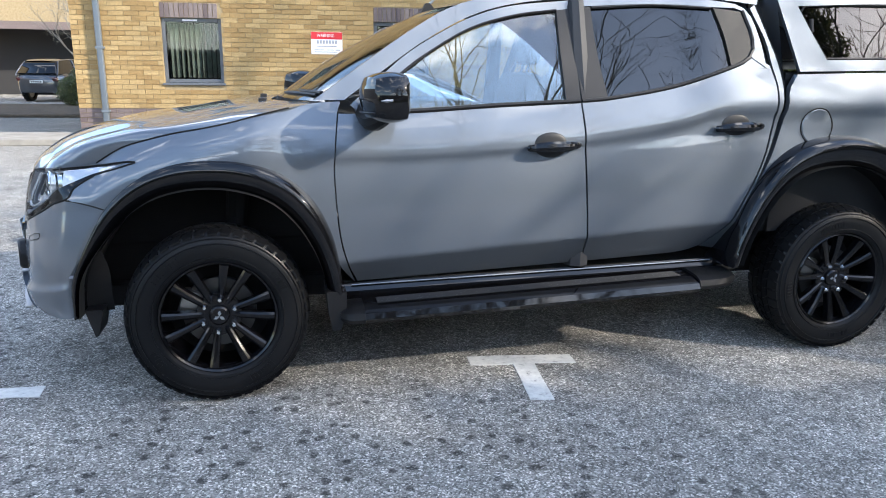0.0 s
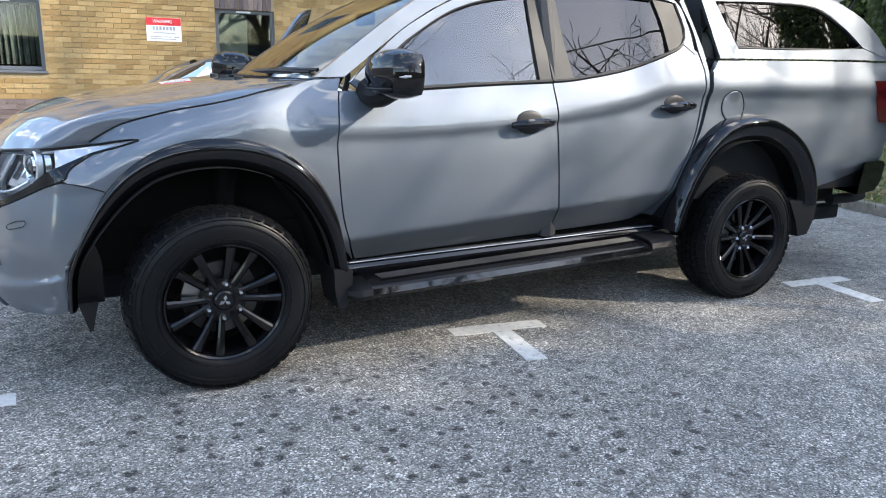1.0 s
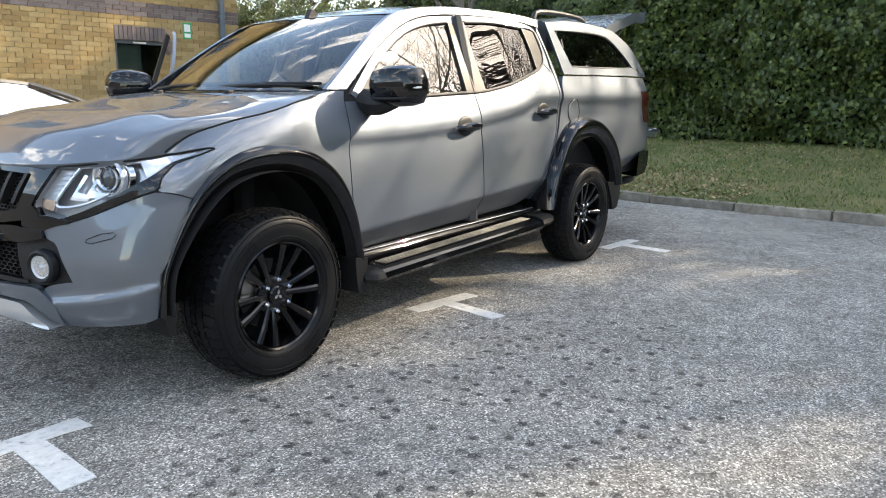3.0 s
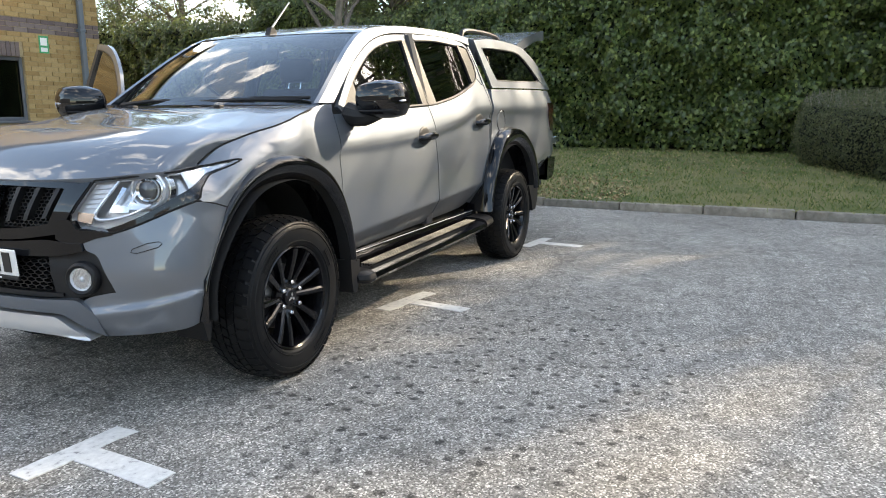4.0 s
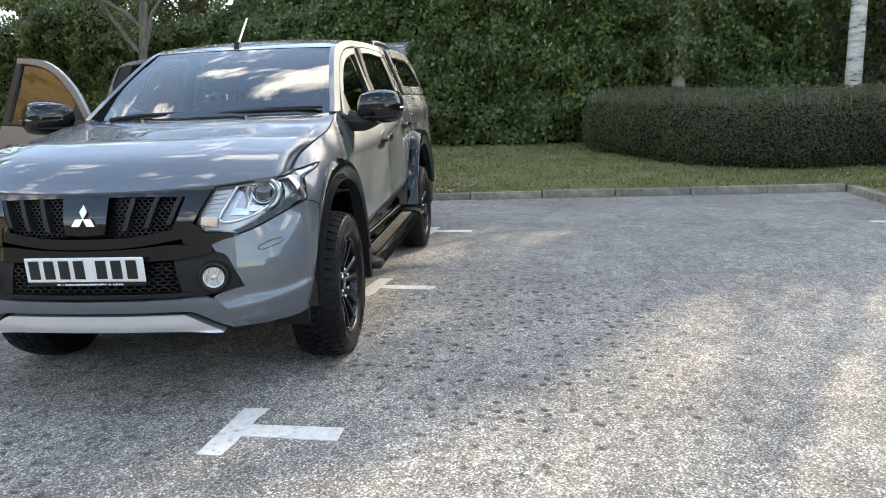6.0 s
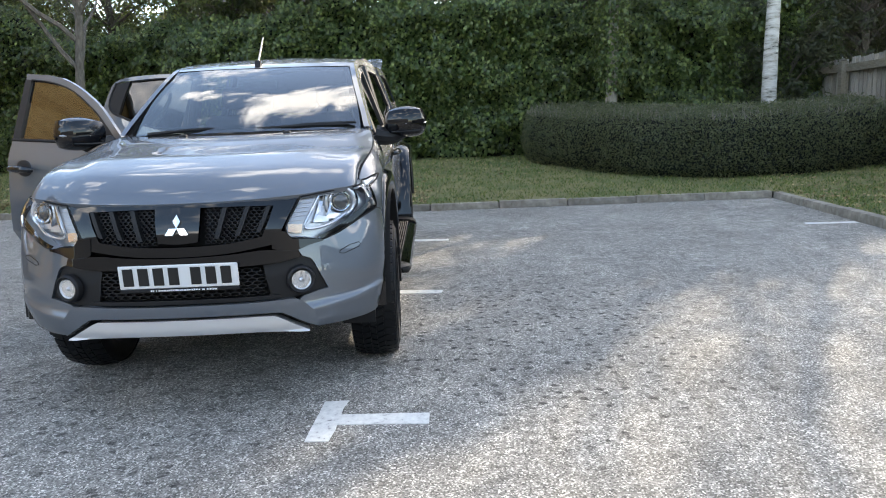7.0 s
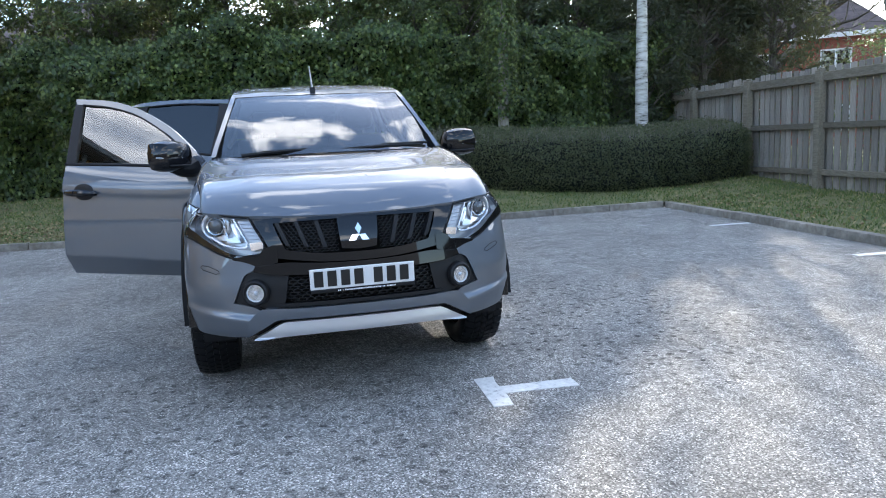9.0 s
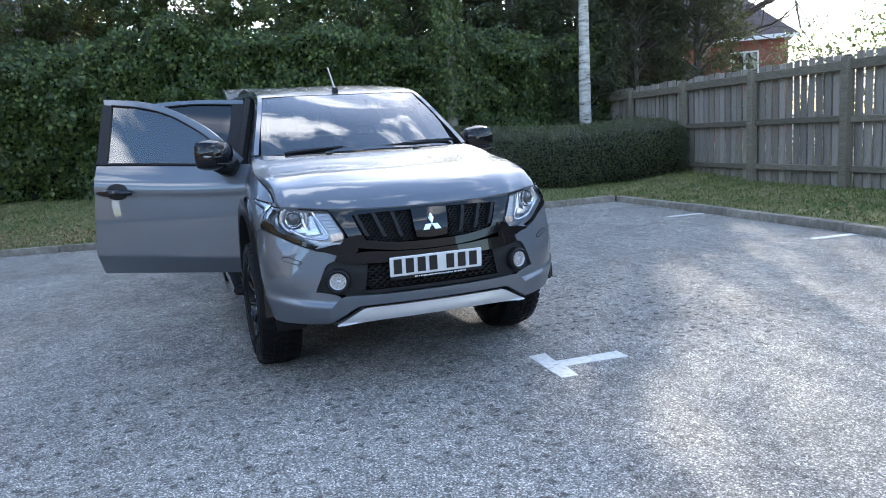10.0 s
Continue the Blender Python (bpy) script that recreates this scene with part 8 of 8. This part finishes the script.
for y in (-0.36, 0.36):
    seat(1.32, y)
for y in (-0.40, 0.0, 0.40):
    seat(2.08, y, 0.40)
bm = bmesh.new()
rws = []
for y in np.linspace(-0.70, 0.70, 15):
    k = 0.05 * math.exp(-((y - 0.36) / 0.16) ** 2)
    f_ = (abs(y) / 0.7) ** 2
    rws.append([bm.verts.new((x, y, z)) for x, z in ((0.33 + 0.17 * f_, 1.195), (0.55, 1.185 + k), (0.68, 1.15 + k), (0.74, 1.05), (0.72, 0.85), (0.62, 0.5))])
for r0, r1 in zip(rws, rws[1:]):
    for k in range(5):
        bm.faces.new((r0[k], r0[k + 1], r1[k + 1], r1[k]))
part("dashboard", bm, M["trim"], truck)
bm = lathe(bmesh.new(), [(0.185 + 0.016 * math.cos(a), 0.016 * math.sin(a)) for a in np.linspace(0, 2 * math.pi, 9)[:-1]], 36, closed=True)
box(bm, (-0.17, -0.012, -0.03), (0.17, 0.012, 0.02)), box(bm, (-0.03, -0.012, -0.17), (0.03, 0.012, 0.0))
bmesh.ops.transform(bm, matrix=Matrix.Translation((0.86, 0.36, 1.11)) @ Matrix.Rotation(radians(-62), 4, "Y") @ Matrix.Rotation(radians(90), 4, "X"), verts=bm.verts)
part("steering_wheel", bm, M["trim"], truck)
part("rear_view_mirror", boxed((0.92, -0.11, 1.50), (0.95, 0.11, 1.565), 0.012), M["trim"], truck)
for side in (-1, 1):
    bm = tube(bmesh.new(), [(1.64, 0.70 * side, 0.48), (1.62, 0.715 * side, 1.2), (1.61, 0.60 * side, 1.68)], [0.06, 0.05, 0.04], 8)
    part("door_pillar", bm, M["trim"], truck)
    part("grab_handle", tube(bmesh.new(), spaced([(0.70, 0.64 * side, 1.30), (0.74, 0.60 * side, 1.36), (0.83, 0.575 * side, 1.45), (0.88, 0.58 * side, 1.50)], 8), 0.014, 6), M["headliner"], truck)


# ---- other parked cars ----
def simple_wheel(parent, x, y, r):
    root = new("wheel")
    root.parent = parent
    root.matrix_basis = Matrix.Translation((x, y, r)) @ Matrix.Rotation(math.pi if y > 0 else 0, 4, "Z")
    t = lathe(bmesh.new(), [(r * 0.66, -0.09), (r * 0.8, -0.108), (r * 0.95, -0.10), (r, -0.07), (r, 0.07), (r * 0.95, 0.1), (r * 0.66, 0.09)], 36)
    part("tyre", t, M["rubber"], root)
    m = lathe(bmesh.new(), [(r * 0.67, -0.085), (r * 0.64, -0.095), (r * 0.6, -0.06), (r * 0.58, 0.05), (0.001, 0.05)], 36)
    for k in range(5):
        q = Matrix.Rotation(k * 2 * math.pi / 5, 4, "Y")
        box(m, (0.02, -0.085, -0.025), (r * 0.63, -0.06, 0.025), m=q)
    part("rim", m, M["steel"], root)


def parked_car(name, label, m, length, wide, belt, roof, hood, cab, wheels, r, body, glazing):
    """A car by its tables: belt, roof and hood heights along x (front at 0), and the cabin's four corners in x."""
    root = thing(name, label, "car", m)
    w = wide / 2
    b = bmesh.new()
    rows = []
    n = 40
    for i in range(n + 1):
        x = length * i / n
        e = min(1.0, (min(x, length - x) / (length * 0.12)) ** 0.5 if 0 < x < length else 0.0)
        ww = w * (0.72 + 0.28 * e)
        top = cr(hood, x)
        lo = 0.24 + 0.12 * (1 - e)
        rows.append([b.verts.new((x, y, z)) for y, z in ((-ww * 0.9, lo), (-ww * 0.99, lo + 0.16), (-ww, lo + (top - lo) * 0.62), (-ww * 0.985, top - 0.10), (-ww * 0.90, top - 0.015), (-ww * 0.5, top + 0.012 * e), (0, top + 0.02 * e), (ww * 0.5, top + 0.012 * e), (ww * 0.90, top - 0.015), (ww * 0.985, top - 0.10), (ww, lo + (top - lo) * 0.62), (ww * 0.99, lo + 0.16), (ww * 0.9, lo))])
    for r0, r1 in zip(rows, rows[1:]):
        for k in range(12):
            b.faces.new((r0[k], r0[k + 1], r1[k + 1], r1[k]))
    b.faces.new(rows[0][::-1]), b.faces.new(rows[-1])
    part("body", b, body, root, angle=50)
    x0, x1, x2, x3 = cab
    gl, pil, rf = bmesh.new(), bmesh.new(), bmesh.new()
    st = [x0 + (x3 - x0) * i / 24 for i in range(25)]
    rows = []
    for x in st:
        zt = cr(roof, x)
        zb = min(cr(hood, x) - 0.02, zt)
        k = max(0.0, min(1.0, (zt - zb) / 0.35))
        yb, yt = w * 0.905, w * (0.90 - 0.22 * k)
        rows.append([gl.verts.new((x, s * y, z)) for s, y, z in ((-1, yb, zb), (-1, (yb + yt) / 2 + 0.012, (zb + zt) / 2), (-1, yt, zt - 0.02))] + [gl.verts.new((x, s * y, z)) for s, y, z in ((1, yt, zt - 0.02), (1, (yb + yt) / 2 + 0.012, (zb + zt) / 2), (1, yb, zb))])
    for r0, r1 in zip(rows, rows[1:]):
        for k in (0, 1, 3, 4):
            gl.faces.new((r0[k], r0[k + 1], r1[k + 1], r1[k]))
        gl.faces.new((r0[2], r0[3], r1[3], r1[2]))
    part("cabin_glass", gl, glazing, root, "side and end windows", angle=50).visible_shadow = False
    rows = []
    for x in st:
        zt = cr(roof, x)
        if x1 - 0.15 <= x <= x2 + 0.1:
            rows.append([rf.verts.new((x, y, zt + h)) for y, h in ((-w * 0.70, -0.035), (-w * 0.66, 0.002), (-w * 0.35, 0.02), (0, 0.026), (w * 0.35, 0.02), (w * 0.66, 0.002), (w * 0.70, -0.035))])
    for r0, r1 in zip(rows, rows[1:]):
        for k in range(6):
            rf.faces.new((r0[k], r0[k + 1], r1[k + 1], r1[k]))
    part("roof", rf, body, root)
    for s in (-1, 1):
        for (xa, xb) in ((x0, x1), ((x1 + x2) / 2 + 0.05, (x1 + x2) / 2 + 0.02), (x3, x2)):
            za, zb = cr(hood, xa) - 0.02, cr(roof, xb)
            part("pillar", tube(bmesh.new(), spaced([(xa, s * w * 0.90, za), ((xa + xb) / 2 + (0.0), s * w * 0.82, (za + zb) / 2 + (0.02 if xa != xb else 0)), (xb, s * w * 0.70, zb - 0.02)], 6), 0.035, 6), body, root)
        mi = bmesh.new()
        bmesh.ops.create_uvsphere(mi, u_segments=14, v_segments=8, radius=1)
        bmesh.ops.scale(mi, vec=(0.07, 0.10, 0.065), verts=mi.verts)
        bmesh.ops.translate(mi, vec=(x0 + 0.42, s * (w + 0.08), cr(hood, x0 + 0.42) + 0.06), verts=mi.verts)
        part("wing_mirror", mi, M["gloss_black"], root)
        part("headlamp", boxed((0.03, min(s * w * 0.55, s * w * 0.8), 0.58), (0.22, max(s * w * 0.55, s * w * 0.8), 0.70), 0.03), M["lamp_chrome"], root)
        part("tail_lamp", boxed((length - 0.16, min(s * w * 0.55, s * w * 0.86), 0.80), (length - 0.004, max(s * w * 0.55, s * w * 0.86), 0.95), 0.03), M["red_lens"], root)
        for x in wheels:
            simple_wheel(root, x, s * (w - 0.10), r)
            a = lathe(bmesh.new(), [(r * 1.22, -0.002), (r * 1.2, -0.02), (r * 1.12, -0.02), (r * 1.1, 0.05)], 32)
            bmesh.ops.delete(a, geom=[v for v in a.verts if v.co.z < -r * 0.55], context="VERTS")
            bmesh.ops.transform(a, matrix=Matrix.Translation((x, s * w * 0.995, r)) @ (Matrix.Rotation(math.pi, 4, "Z") if s > 0 else Matrix.Identity(4)), verts=a.verts)
            part("arch_trim", a, M["plastic"], root)
            d = lathe(bmesh.new(), [(r * 1.13, -0.006), (0.001, -0.006)], 32)
            bmesh.ops.transform(d, matrix=Matrix.Translation((x, s * w * 0.992, r)) @ (Matrix.Rotation(math.pi, 4, "Z") if s > 0 else Matrix.Identity(4)), verts=d.verts)
            part("wheel_well", d, M["void"], root)
    pl = part("number_plate", boxed((length - 0.01, -0.26, 0.72), (length + 0.006, 0.26, 0.83), 0.003), M["plate"], root, "pale plate with dark bars")
    for i in range(6):
        part("plate_bar", boxed((length + 0.0065, -0.21 + i * 0.075, 0.745), (length + 0.009, -0.165 + i * 0.075, 0.805)), M["ink"], pl)
    return root


parked_car("coupe_car", "low bronze-beige coupe parked beside the office wall", pose(-0.75, 7.1, 0, 0, 0, -4), 4.35, 1.78,
           None, [(1.25, 0.92), (1.7, 1.22), (2.15, 1.36), (2.6, 1.385), (3.1, 1.34), (3.6, 1.14), (3.95, 0.96)],
           [(0, 0.62), (0.25, 0.74), (0.8, 0.84), (1.4, 0.93), (2.4, 0.96), (3.6, 0.98), (4.1, 0.94), (4.35, 0.78)], (1.25, 2.0, 3.0, 3.95), (0.82, 3.42), 0.31, M["car_paint"], M["glass"])
parked_car("suv_car", "dark slate SUV parked near the rear building", pose(-7.5, 31.8, 0, 0, 0, -105), 4.4, 1.84,
           None, [(1.1, 1.05), (1.6, 1.42), (2.0, 1.60), (2.6, 1.66), (3.5, 1.63), (4.0, 1.52), (4.32, 1.12)],
           [(0, 0.78), (0.3, 0.96), (1.1, 1.06), (2.2, 1.08), (3.6, 1.10), (4.25, 1.08), (4.4, 0.92)], (1.1, 1.9, 3.9, 4.33), (0.85, 3.5), 0.35, M["suv_paint"], M["gloss_black"])


# ---- brickwork of the office, last of all ----
BL, BH, COURSE, MOD = 0.272, 0.082, 0.092, 0.283
brick_me = mesh_of("brick", boxed((0, -0.012, 0), (BL, 0.05, BH), 0.004, 1), M["brick"], False)
soldier_me = mesh_of("soldier_brick", boxed((0, -0.016, 0), (0.080, 0.05, 0.272), 0.004, 1), M["dark_brick"], False)
rng = random.Random(12)
rest, rest_dark = [], []


def joined(name, boxes, material):
    v, f = [], []
    for (x0, y0, z0), (x1, y1, z1) in boxes:
        k = len(v)
        v += [(x0, y0, z0), (x1, y0, z0), (x1, y1, z0), (x0, y1, z0), (x0, y0, z1), (x1, y0, z1), (x1, y1, z1), (x0, y1, z1)]
        f += [(k, k + 1, k + 5, k + 4), (k + 1, k + 2, k + 6, k + 5), (k + 2, k + 3, k + 7, k + 6), (k + 3, k, k + 4, k + 7), (k + 4, k + 5, k + 6, k + 7), (k + 3, k + 2, k + 1, k)]
    me = bpy.data.meshes.new(name)
    me.from_pydata(v, [], f)
    me.materials.append(material)
    return tagged(shared(name, me, building), kind="stuff")


near = 0


def lay(x0, x1, z, dark):
    global near
    if x1 - x0 < 0.05:
        return
    out = rng.uniform(-0.0025, 0.0025)
    if 3.05 < x0 < 5.5 and 1.0 < z < 2.75 and near < 190 and x1 - x0 > BL - 0.01 and not dark:
        shared("brick", brick_me, building, Matrix.Translation((x0, out, z)))
        near += 1
    else:
        (rest_dark if dark else rest).append(((x0, -0.012 + out, z), (x1, 0.03, z + BH)))


z, row = 0.03, 0
while z < WTOP - 0.1:
    dark = z < 0.5 or 2.78 < z < 2.98
    x = -(MOD / 2 if row % 2 else 0.0)
    while x < WLEN:
        x0, x1 = max(x, 0.0), min(x + BL, WLEN)
        cuts = [(x0, x1)]
        for w0, w1 in WIN:
            nxt = []
            for a, b in cuts:
                if all(z + BH <= z0 - 0.05 or z >= z1 + 0.28 for z0, z1 in WROWS):
                    nxt.append((a, b))
                    continue
                if b <= w0 or a >= w1:
                    nxt.append((a, b))
                    continue
                if a < w0:
                    nxt.append((a, w0 - 0.004))
                if b > w1:
                    nxt.append((w1 + 0.004, b))
            cuts = nxt
        for a, b in cuts:
            lay(a, b, z, dark)
        x += MOD
    z += COURSE
    row += 1
for w0, w1 in WIN:
    k = 0
    while w0 + 0.002 + k * 0.0905 + 0.08 < w1 + 0.01:
        for z0, z1 in WROWS:
            shared("soldier_brick", soldier_me, building, Matrix.Translation((w0 + 0.002 + k * 0.0905, 0, z1 + 0.004)))
        k += 1
# left return wall
z, row = 0.03, 0
while z < WTOP - 0.1:
    y = 0.05 + (MOD / 2 if row % 2 else 0)
    while y < 4.0:
        (rest_dark if z < 0.5 or 2.78 < z < 2.98 else rest).append(((-0.012, y, z), (0.03, y + BL, z + BH)))
        y += MOD
    z += COURSE
    row += 1
joined("brickwork", rest, M["brick_joined"])
joined("dark_brickwork", rest_dark, M["dark_brick_joined"])
